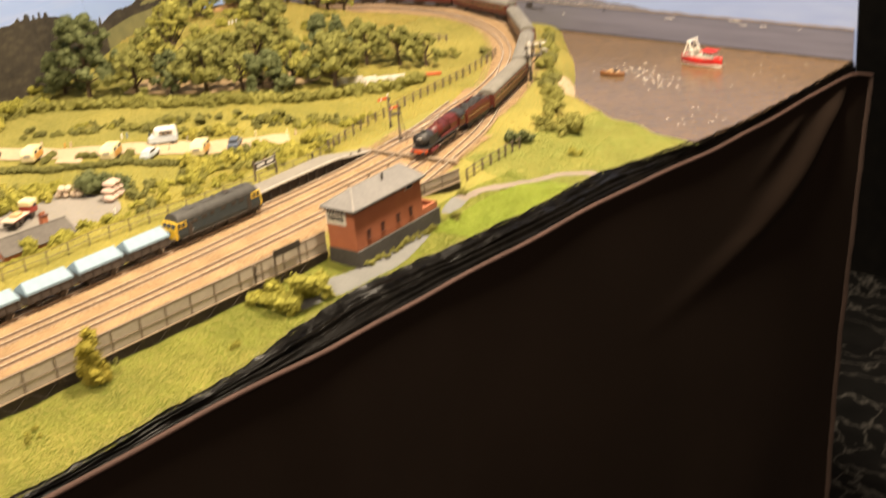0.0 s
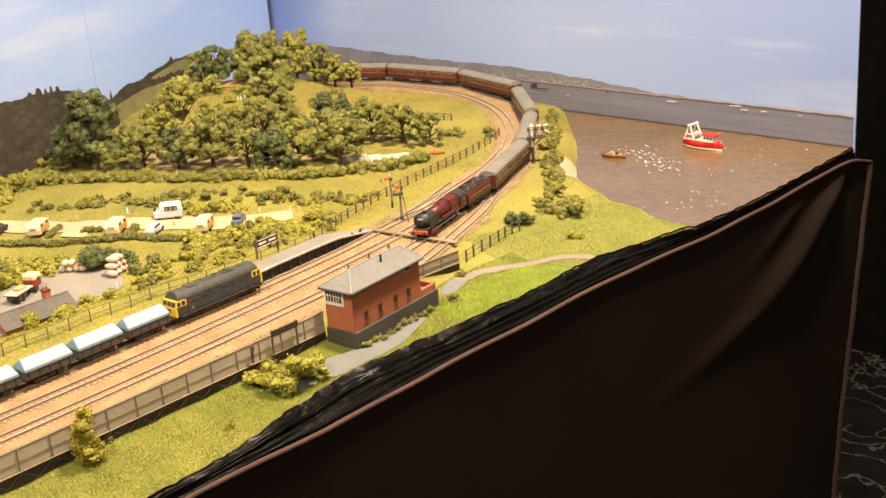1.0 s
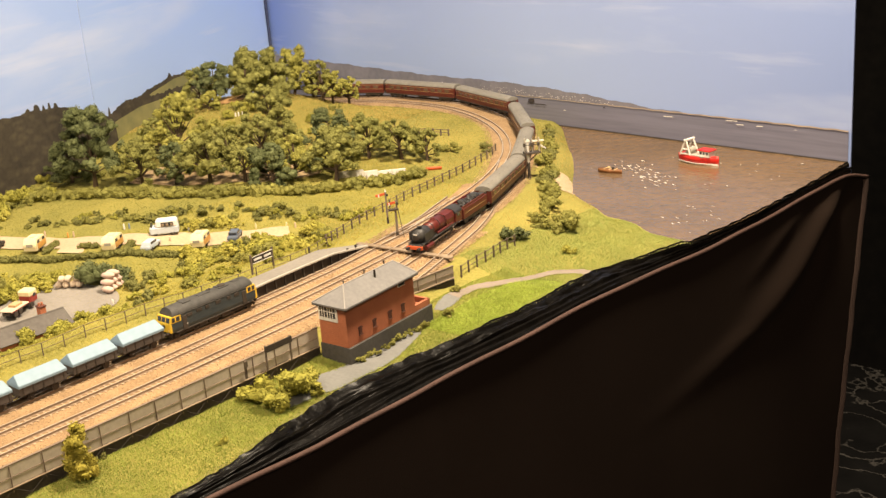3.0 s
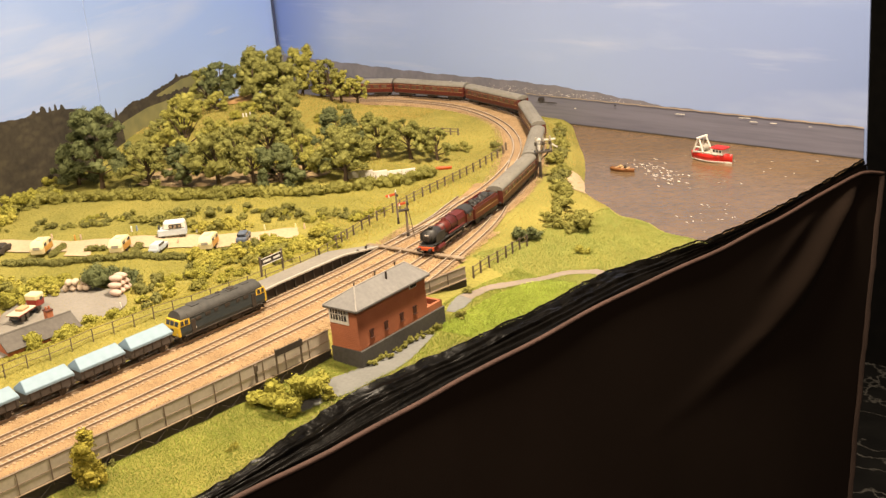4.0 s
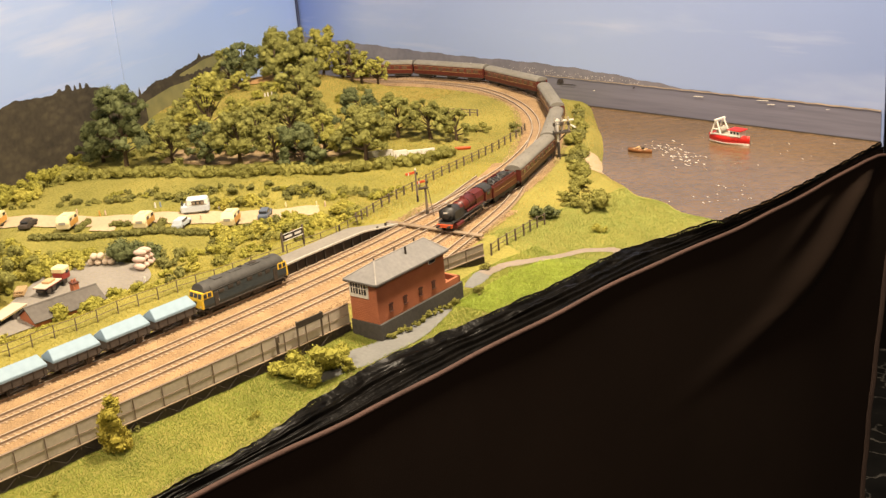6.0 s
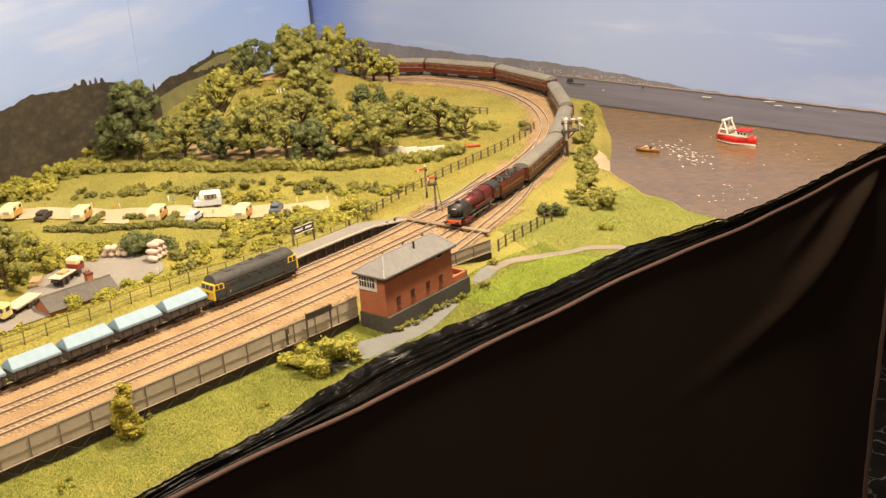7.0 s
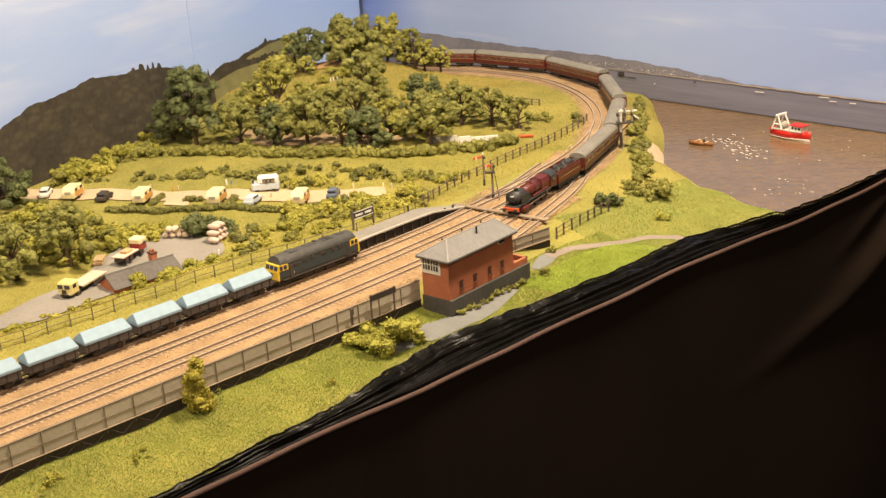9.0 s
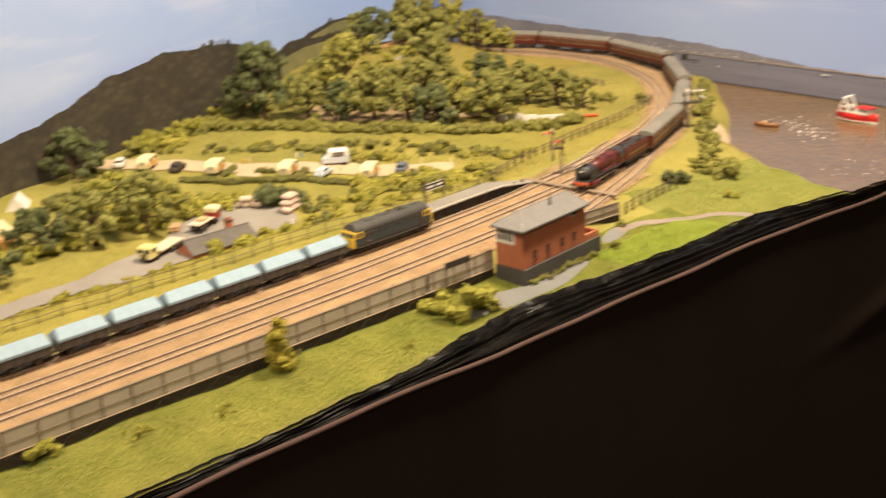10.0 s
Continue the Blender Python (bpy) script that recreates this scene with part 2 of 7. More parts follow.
def beside(line, off):
    """The line moved sideways; positive is to the right of its way."""
    g = np.gradient(line, axis=0)
    n = np.stack([g[:, 1], -g[:, 0]], 1) / np.linalg.norm(g, axis=1)[:, None]
    return line + n * (off[:, None] if isinstance(off, np.ndarray) else off)


def eased(line, reach=0.022):
    """The line with small kinks smoothed out; its ends stay."""
    n = int(3 * reach / 0.002)
    k = np.exp(-0.5 * (np.arange(-n, n + 1) * 0.002 / reach) ** 2)
    k /= k.sum()
    pad = np.vstack([2 * line[0] - line[n:0:-1], line, 2 * line[-1] - line[-2:-n - 2:-1]])
    return np.stack([np.convolve(pad[:, c], k, "valid") for c in range(2)], 1)


MAIN = eased(spline([(-0.6615, -0.30), (-0.6622, 0.3), (-0.6640, 0.55), (-0.6664, 0.66), (-0.6718, 0.774), (-0.6765, 0.840), (-0.6852, 0.9168), (-0.698, 0.9665), (-0.7115, 1.0163), (-0.7278, 1.075), (-0.7400, 1.1199), (-0.7560, 1.1632),
                     (-0.7745, 1.2016), (-0.7965, 1.2397), (-0.8205, 1.2778), (-0.8442, 1.3112), (-0.8715, 1.3468), (-0.9045, 1.3820), (-0.9310, 1.4060), (-0.9625, 1.4262), (-0.9905, 1.4392), (-1.0285, 1.4515),
                     (-1.0618, 1.4575), (-1.1029, 1.4605), (-1.158, 1.4590), (-1.207, 1.4520), (-1.255, 1.4380), (-1.310, 1.4150), (-1.400, 1.3650), (-1.450, 1.3150)]))
LOOP = eased(spline([(-0.7245, -0.30), (-0.7250, 0.3), (-0.7266, 0.55), (-0.7286, 0.66), (-0.7318, 0.770), (-0.7360, 0.840), (-0.7418, 0.9046), (-0.7505, 0.9519), (-0.7570, 0.9826), (-0.7715, 1.0528), (-0.7815, 1.1000), (-0.7905, 1.1380), (-0.8045, 1.1795),
                     (-0.8215, 1.2201), (-0.8440, 1.2657), (-0.8700, 1.3045), (-0.8985, 1.3371), (-0.9317, 1.3659), (-0.9670, 1.3888), (-0.9962, 1.4032), (-1.0370, 1.4180), (-1.0870, 1.4285), (-1.1337, 1.4310), (-1.1900, 1.4255),
                     (-1.2440, 1.4120), (-1.2980, 1.3900), (-1.3850, 1.3420), (-1.4320, 1.2950)]))
MIDDLE = eased(spline([(-0.6930, -0.30), (-0.6935, 0.3), (-0.6953, 0.55), (-0.6978, 0.66), (-0.7042, 0.774), (-0.7098, 0.840), (-0.7190, 0.9250), (-0.7305, 0.9955), (-0.7440, 1.0531), (-0.7618, 1.1188), (-0.7880, 1.1790), (-0.8170, 1.2240), (-0.8440, 1.2657)]))
SPUR = spline([(-0.7507, 0.9519), (-0.7553, 0.9830), (-0.7578, 1.013), (-0.7600, 1.043), (-0.7630, 1.0741)])
STUB = spline([(-0.7630, 1.010), (-0.7735, 1.050), (-0.7860, 1.085), (-0.7985, 1.122)])
SIDING = eased(spline([(-0.6500, 0.896), (-0.6573, 0.9226), (-0.6794, 0.9866), (-0.7002, 1.0440), (-0.7200, 1.0857), (-0.7400, 1.1199), (-0.7560, 1.1632)]), 0.012)


def rail_rise(x, y):
    """The far curve climbs a little."""
    return 0.012 * smooth(1.12, 1.45, y) * smooth(-0.75, -1.1, x)


def to_main(x, y):
    """Signed distance to the main line (positive outside the curve) and arc length there."""
    p = MAIN[::3]
    g = np.gradient(p, axis=0)
    xs, ys = np.ravel(x), np.ravel(y)
    d2 = (xs[:, None] - p[None, :, 0]) ** 2 + (ys[:, None] - p[None, :, 1]) ** 2
    k = d2.argmin(1)
    side = (xs - p[k, 0]) * g[k, 1] - (ys - p[k, 1]) * g[k, 0]
    return (np.sqrt(d2[np.arange(len(k)), k]) * np.sign(side)).reshape(np.shape(x)), k.reshape(np.shape(x)) * 0.006


def back_x(y):
    """The rear board runs slantwise to the tracks."""
    return BACK_X + 0.42 * (END_Y - y)


def end_y(x):
    """The end board, a little off square."""
    return 1.494 - 0.031 * (np.asarray(x) + 0.515)


def front_x(y):
    return np.interp(y, [-0.3, 0.47, 0.522, 0.574, 0.631, 0.670, 0.692, 0.713, 0.732, 0.751, 0.80, 0.815, 0.84, 0.88, 0.92, 1.0, 1.05, 1.10, 1.15, 1.20, 1.25, 1.35, 1.5], [-0.527, -0.5300, -0.5325, -0.5358, -0.5423, -0.5520, -0.5562, -0.5590, -0.5598, -0.5580, -0.5573, -0.5560, -0.5515, -0.5485, -0.5470, -0.5470, -0.5455, -0.5325, -0.5200, -0.5148, -0.5108, -0.5090, -0.5112])


def bump2(x, y, cx, cy, sx, sy, turn=0.0):
    c, s = math.cos(turn), math.sin(turn)
    u, v = (x - cx) * c + (y - cy) * s, -(x - cx) * s + (y - cy) * c
    return np.exp(-(u / sx) ** 2 - (v / sy) ** 2)


def wave(x, y, f, seed=0.0):
    return (np.sin(x * f + seed) * np.cos(y * f * 1.3 + seed * 2) + 0.6 * np.sin(x * f * 2.3 - y * f * 1.7 + seed * 3) + 0.4 * np.cos(x * f * 3.9 + y * f * 4.3)) / 2


def height(x, y):
    """The lie of the land."""
    x, y = np.asarray(x, float), np.asarray(y, float)
    d, s = to_main(x, y)
    bed = 0.0655 + rail_rise(x, y)
    inside = -0.090 + 0.042 * smooth(1.08, 1.28, y)
    # inside the curve: down from the line, up towards the rear
    land = 0.058 + 0.014 * smooth(-0.97 + 0.08 * smooth(0.70, 0.82, y), -1.10 + 0.08 * smooth(0.70, 0.82, y), x) + 0.003 * wave(x, y, 22)
    land = land - 0.004 * bump2(x, y, -0.90, 0.70, 0.06, 0.12)
    land = land + 0.046 * bump2(x, y, -1.29, 1.24, 0.15, 0.15)
    land = land + 0.014 * bump2(x, y, -0.815, 0.60, 0.018, 0.9) * smooth(1.0, 0.85, y)
    z = np.where(d < inside, land + (bed - land) * smooth(-0.055, 0.0, d - inside), bed)
    # outside: the low strip in front, the bank to the sea behind
    low = 0.0525 + 0.0022 * wave(x, y, 30, 1.0) + 0.010 * smooth(0.86, 1.02, y) * smooth(0.11, 0.03, d)
    side = smooth(0.84, 0.88, y) * smooth(1.08, 0.96, y)
    drop = np.where(y < 0.86, smooth(0.033, 0.036, d), smooth(0.014 + 0.030 * side, 0.055 - 0.002 * side, d))
    z = np.where(d > 0.012, bed + (low - bed) * drop, z)
    shore = y - np.interp(x, [-0.95, -0.90, -0.866, -0.80, -0.727, -0.654, -0.592, -0.5255], [1.525, 1.465, 1.424, 1.350, 1.247, 1.214, 1.192, 1.165])
    z = np.where(d > 0.02, z - (z - 0.040) * smooth(-0.030, 0.026, shore), z)
    return z


# ---- the land ----
nx, ny = 230, 340
gx, gy = np.meshgrid(np.linspace(0, 1, nx), np.linspace(-0.30, END_Y - 0.002, ny))
gxx = back_x(gy) + 0.002 + gx * (front_x(gy) - 0.0035 * smooth(1.08, 1.16, gy) - back_x(gy) - 0.002)
gy = np.minimum(gy, end_y(gxx) - 0.002)
gz = height(gxx, gy)
idx = np.arange(nx * ny).reshape(ny, nx)
quads = np.stack([idx[:-1, :-1], idx[:-1, 1:], idx[1:, 1:], idx[1:, :-1]], -1).reshape(-1, 4)
ground = raw("ground", np.stack([gxx, gy, gz], -1).reshape(-1, 3), quads, M_GRASS, smooth=True)
tagged(ground, "model landscape of yellow-green static grass over scenic base", "ground", kind="structure")


def ribbon(name, line, half, lift, material, label, category, rise=True, steps=5, edge=0.0015):
    """A surface laid on the land along a line."""
    rnd = random.Random(len(line))
    verts, faces = [], []
    cols = np.linspace(-1, 1, steps)
    lines = [beside(line, c * half) for c in cols]
    for i in range(len(line)):
        for k, c in enumerate(cols):
            x, y = lines[k][i] + (rnd.uniform(-edge, edge) if abs(c) == 1 else 0)
            verts.append((x, y, 0))
    v = np.array(verts)
    v[:, 0] = np.minimum(v[:, 0], front_x(v[:, 1]) - 0.001)
    v[:, 2] = height(v[:, 0], v[:, 1]) + lift
    for i in range(len(line) - 1):
        for k in range(steps - 1):
            a = i * steps + k
            faces.append((a, a + 1, a + steps + 1, a + steps))
    return tagged(raw(name, v, faces, material, smooth=True), label, category, kind="structure")


def patch(name, outline, lift, material, label, category, flat=None):
    """A surface of its own inside a smooth closed outline."""
    ring = spline([*outline, outline[0]], 0.004)
    c = ring.mean(0)
    verts, faces, n, m = [], [], len(ring), 10
    for j in range(m + 1):
        for p in ring:
            verts.append((*(c + (p - c) * j / m), 0))
    v = np.array(verts)
    v[:, 2] = (height(v[:, 0], v[:, 1]) if flat is None else flat) + lift
    for j in range(m):
        for i in range(n):
            k = (i + 1) % n
            faces.append((j * n + i, j * n + k, (j + 1) * n + k, (j + 1) * n + i))
    return tagged(raw(name, v, faces, material, smooth=True), label, category, kind="structure")


def trackbed(name, d0, d1, lift, keep):
    verts, faces, cols = [], [], np.linspace(d0, d1, 9)
    rows = MAIN[keep]
    idx0 = np.nonzero(keep)[0]
    lines = [beside(MAIN, c)[idx0] for c in cols]
    for i in range(len(rows)):
        for k, c in enumerate(cols):
            x, y = lines[k][i]
            verts.append((x, y, 0.0655 + float(rail_rise(x, y)) + lift - (0.003 if k in (0, 8) else 0)))
    for i in range(len(rows) - 1):
        for k in range(8):
            a = i * 9 + k
            faces.append((a, a + 1, a + 10, a + 9))
    return tagged(raw(name, verts, faces, M_BALLAST, smooth=True), "tan granite ballast under the model tracks", "ballast", kind="structure")


trackbed("ballast", -0.080, 0.029, 0.0018, (MAIN[:, 1] < 0.875) & (MAIN[:, 0] > -0.8))
trackbed("ballast", -0.076, 0.043, 0.0015, (MAIN[:, 1] >= 0.865) & (MAIN[:, 1] < 0.965) & (MAIN[:, 0] > -0.8))
trackbed("ballast", -0.072, 0.034, 0.0017, (MAIN[:, 1] >= 0.96) & (MAIN[:, 1] < 1.035) & (MAIN[:, 0] > -0.8))
trackbed("ballast", -0.066, 0.018, 0.0015, (MAIN[:, 1] >= 1.03) & (MAIN[:, 1] < 1.20) & (MAIN[:, 0] > -0.8))
trackbed("ballast", -0.046, 0.013, 0.0018, (MAIN[:, 1] >= 1.17) | (MAIN[:, 0] < -0.8))

# ---- the sea ----
nxs, nys = 90, 90
sx, sy = np.meshgrid(np.linspace(-1.05, -0.5110, nxs), np.linspace(1.10, END_Y - 0.004, nys))
sx = np.minimum(sx, front_x(sy) - 0.001)
sy = np.minimum(sy, end_y(sx) - 0.002)
si = np.arange(nxs * nys).reshape(nys, nxs)
M_SEA = mat("brown_resin_water", (0.168, 0.106, 0.056), (0.115, 0.076, 0.043), 130, 0.15, bump=0.9, big=7, spec=0.4, depth=0.0009)
sea = raw("water", np.stack([sx, sy, SEA_Z + 0.0003 * wave(sx, sy, 160)], -1).reshape(-1, 3),
          np.stack([si[:-1, :-1], si[:-1, 1:], si[1:, 1:], si[1:, :-1]], -1).reshape(-1, 4), M_SEA, smooth=True)
tagged(sea, "glossy brown resin sea with small ripples", "water", kind="structure")


# ---- painted sky boards ----
def sky_material(name, low, high, dark, axis, a, b, far=None):
    m = bpy.data.materials.new(name)
    m.use_nodes = True
    nt = m.node_tree
    bs = nt.nodes["Principled BSDF"]
    bs.inputs["Roughness"].default_value = 0.75
    bs.inputs["Specular IOR Level"].default_value = 0.15
    tc = nt.nodes.new("ShaderNodeTexCoord")
    sep = nt.nodes.new("ShaderNodeSeparateXYZ")
    nt.links.new(tc.outputs["Object"], sep.inputs[0])
    up = nt.nodes.new("ShaderNodeMapRange")
    up.inputs["From Min"].default_value, up.inputs["From Max"].default_value = 0.06, 0.30
    nt.links.new(sep.outputs["Z"], up.inputs["Value"])
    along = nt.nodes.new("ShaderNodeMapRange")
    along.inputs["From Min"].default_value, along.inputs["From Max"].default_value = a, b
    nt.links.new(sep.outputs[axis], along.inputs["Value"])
    stretch = nt.nodes.new("ShaderNodeMapping")
    stretch.inputs["Scale"].default_value = (1.0, 1.0, 4.5)
    stretch.inputs["Rotation"].default_value = (0.25, -0.12, 0)
    nt.links.new(tc.outputs["Object"], stretch.inputs[0])
    cloud = nt.nodes.new("ShaderNodeTexNoise")
    cloud.inputs["Scale"].default_value, cloud.inputs["Detail"].default_value = 3.2, 6
    nt.links.new(stretch.outputs[0], cloud.inputs["Vector"])
    cr = nt.nodes.new("ShaderNodeMapRange")
    cr.inputs["From Min"].default_value, cr.inputs["From Max"].default_value, cr.inputs["To Max"].default_value = 0.50, 0.80, 0.4
    nt.links.new(cloud.outputs["Fac"], cr.inputs["Value"])
    cols = []
    wisp_map = nt.nodes.new("ShaderNodeMapping")
    wisp_map.inputs["Scale"].default_value = (1.6, 1.6, 17.0)
    wisp_map.inputs["Location"].default_value = (0.4, 0.1, 0.55)
    wisp_map.inputs["Rotation"].default_value = (0.05, -0.06, 0)
    nt.links.new(tc.outputs["Object"], wisp_map.inputs[0])
    wisp = nt.nodes.new("ShaderNodeTexNoise")
    wisp.inputs["Scale"].default_value, wisp.inputs["Detail"].default_value = 2.2, 5
    nt.links.new(wisp_map.outputs[0], wisp.inputs["Vector"])
    wr = nt.nodes.new("ShaderNodeMapRange")
    wr.inputs["From Min"].default_value, wr.inputs["From Max"].default_value, wr.inputs["To Max"].default_value = 0.57, 0.78, 0.42
    nt.links.new(wisp.outputs["Fac"], wr.inputs["Value"])
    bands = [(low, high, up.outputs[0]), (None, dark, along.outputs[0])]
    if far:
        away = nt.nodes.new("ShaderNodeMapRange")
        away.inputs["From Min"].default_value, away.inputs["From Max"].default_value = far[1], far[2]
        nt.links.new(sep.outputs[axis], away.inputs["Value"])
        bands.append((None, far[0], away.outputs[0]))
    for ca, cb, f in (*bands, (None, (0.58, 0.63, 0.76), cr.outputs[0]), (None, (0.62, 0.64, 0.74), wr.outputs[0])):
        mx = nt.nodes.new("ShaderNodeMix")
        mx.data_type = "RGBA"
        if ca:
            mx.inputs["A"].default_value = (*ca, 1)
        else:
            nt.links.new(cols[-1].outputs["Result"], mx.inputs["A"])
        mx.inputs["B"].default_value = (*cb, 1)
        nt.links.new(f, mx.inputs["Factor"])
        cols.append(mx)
    nt.links.new(cols[-1].outputs["Result"], bs.inputs["Base Color"])
    return m


M_SKYREAR = sky_material("painted_sky_rear", (0.36, 0.49, 0.81), (0.265, 0.395, 0.76), (0.32, 0.405, 0.64), "Y", 1.3, 0.5)
# end board: deep blue towards the corner, darker blue towards the right end
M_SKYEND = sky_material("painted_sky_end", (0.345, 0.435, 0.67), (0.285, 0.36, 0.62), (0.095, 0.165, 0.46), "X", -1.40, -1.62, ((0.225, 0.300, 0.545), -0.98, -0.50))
slant = Matrix.Rotation(math.atan(0.42), 3, "Z")
rear = part("backdrop_rear", mbox((back_x(0.70) - 0.0045, 0.70, 0.16), (0.006, 1.80, 0.56), 0, slant), M_SKYREAR)
tagged(rear, "pale blue painted sky board with thin streaks of cloud", "backdrop", kind="structure")
crease = part("backdrop_crease", mbox((back_x(1.048) - 0.0009, 1.048, 0.30), (0.0012, 0.0012, 0.31), 0.0003, slant), mat("crease_paint", (0.25, 0.33, 0.55), (0.30, 0.39, 0.62), 200, 0.8, bump=0))
tagged(crease, "thin upright crease in the painted sky", "backdrop", kind="structure")
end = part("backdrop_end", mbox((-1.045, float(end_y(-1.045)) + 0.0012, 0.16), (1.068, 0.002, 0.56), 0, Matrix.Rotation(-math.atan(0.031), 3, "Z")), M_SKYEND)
tagged(end, "lavender blue painted sky board above the sea", "backdrop", kind="structure")

# the shade in the corner joint, put in as a thin dark strip
seam = part("backdrop_seam", mbox((-1.5715, 1.5225, 0.245), (0.0036, 0.0036, 0.39), 0.0004), mat("seam_shadow_gap", (0.030, 0.040, 0.085), (0.045, 0.055, 0.105), 200, 0.8, bump=0))
tagged(seam, "narrow dark blue strip for the shaded joint where the two sky boards meet", "backdrop", kind="structure")

# ---- table, fascia, drape and hall ----
table = part("baseboard", mbox((-1.07, 0.60, -0.01), (0.94, 1.80, 0.06)), M_BLACK)
tagged(table, "plain dark baseboard under the model landscape", "baseboard", kind="structure")


def hem_x(y):
    return np.interp(y, [-0.3, 0.471, 0.564, 0.614, 0.667, 0.80, 1.03, 1.177, 1.27, 1.443, 1.53], [-0.5225, -0.5240, -0.5245, -0.5250, -0.5230, -0.5280, -0.5210, -0.5135, -0.5100, -0.5075, -0.5070])


def hem_z(y):
    return np.interp(y, [0.45, 0.62, 0.70, 0.80, 1.0, 1.1, 1.25, 1.38, 1.44, 1.47, 1.489, 1.536], [0.0472, 0.0458, 0.0440, 0.0430, 0.0420, 0.0407, 0.0400, 0.0403, 0.0413, 0.0393, 0.0352, 0.0222])


def grain(u, v, seed_, octaves=4):
    """Fractal value noise between 0 and 1."""
    total, amp, norm = 0.0, 1.0, 0.0
    for o in range(octaves):
        table = np.random.default_rng(seed_ + o).random((64, 64))
        a, b = u * 2 ** o, v * 2 ** o
        i, j = np.floor(a).astype(int), np.floor(b).astype(int)
        p, q = a - i, b - j
        p, q = p * p * (3 - 2 * p), q * q * (3 - 2 * q)
        g = lambda m, n: table[m % 64, n % 64]
        total = total + amp * ((g(i, j) * (1 - p) + g(i + 1, j) * p) * (1 - q) + (g(i, j + 1) * (1 - p) + g(i + 1, j + 1) * p) * q)
        norm, amp = norm + amp, amp * 0.55
    return total / norm


def fascia():
    """A rough black bank from the ragged edge of the land down to the drape, with a loose sheet along its foot."""
    ys, rows = np.arange(-0.30, 1.4921, 0.0028), 34
    f = np.linspace(0, 1, rows)[None, :]
    y = ys[:, None] + 0 * f
    x0, x1 = front_x(ys)[:, None], (hem_x(ys) - 0.0015)[:, None]
    top = np.maximum(np.minimum(height(x0[:, 0], ys) + 0.0018, 0.0600), SEA_Z + 0.0015)[:, None]
    low = (hem_z(ys) - 0.004)[:, None]
    inner = smooth(0.08, 0.26, f) * smooth(1.0, 0.90, f)
    crust = (grain(y * 24, f * 7.0 + y * 2, 31) - 0.5) * 2 + 0.5 * (grain(y * 150, f * 8.0 + 0 * y, 35, 3) - 0.5)
    crust = crust * smooth(0.72, 0.40, f)
    folds = (grain(y * 9, f * 6.0 + y * 1.7, 41, 3) - 0.5) * 2 * smooth(0.30, 0.60, f)
    ridge = np.zeros_like(folds)
    for k, (c, tall) in enumerate(((0.42, 1.0), (0.60, 0.8), (0.78, 0.9))):
        mid = c + 0.10 * (grain(ys[:, None] * 7, 0 * y + k, 61 + k, 2) - 0.5)
        ridge = ridge + tall * grain(y * 5, 0 * y + 3 * k, 71 + k, 2) * np.exp(-((f - mid) / 0.045) ** 2)
    step = f + 0.05 * np.sin(6.28 * f)
    out = inner * (0.0034 * crust + 0.0030 * folds + 0.0042 * ridge)
    ragged = (grain(y * 120, 0 * y, 51, 3) - 0.62) * 0.0052 * smooth(0.16, 0.0, f)
    x = x0 - 0.0014 + (x1 - x0 + 0.0014) * f + 0.6 * out + ragged
    z = top + (low - top) * step + out + 0.0004
    k = np.arange(len(ys) * rows).reshape(len(ys), rows)
    ob = raw("trim_fascia", np.stack([x, y, z], -1).reshape(-1, 3), np.stack([k[:-1, :-1], k[:-1, 1:], k[1:, 1:], k[1:, :-1]], -1).reshape(-1, 4), M_FASCIA, smooth=True)
    tagged(ob, "rough black painted edge of the landscape", "trim", kind="structure")


def level_at(x, y):
    return float(height(np.array([x]), np.array([y]))[0])


fascia()


def drape_out(y, z):
    """How far the cloth stands out: slack swags that run down from the corner, and soft upright folds."""
    f = 0.041 - z
    cy = np.interp(f, [0, 0.021, 0.051, 0.074, 0.095, 0.107, 0.2], [1.470, 1.428, 1.384, 1.352, 1.316, 1.296, 0.95])
    near = smooth(0.004, 0.03, f)
    g = 0.0125 * np.exp(-((y - cy) / (0.016 + 0.30 * np.maximum(f, 0))) ** 2) * near * smooth(0.165, 0.070, f)
    g = g - 0.0035 * np.exp(-((y - cy - 0.055) / 0.028) ** 2) * near * smooth(0.16, 0.06, f)
    g = g + 0.0028 * np.exp(-((y - cy + 0.075 + 0.5 * f) / 0.022) ** 2) * near * smooth(0.075, 0.03, f)
    g = g + 0.0022 * np.exp(-((y - 1.455 + 0.35 * f) / 0.012) ** 2) * near * smooth(0.20, 0.05, f)
    return g + 0.005 * smooth(0.10, 0.6, f) * np.sin(y * 11 + 3 * f)


def drape_end(z):
    """The far upright edge of the cloth leans back in towards its foot."""
    return np.interp(z, [FLOOR_Z, -0.3807, -0.2875, -0.1723, -0.0682, 0.0222], [1.440, 1.4786, 1.4859, 1.5023, 1.5187, 1.5354])


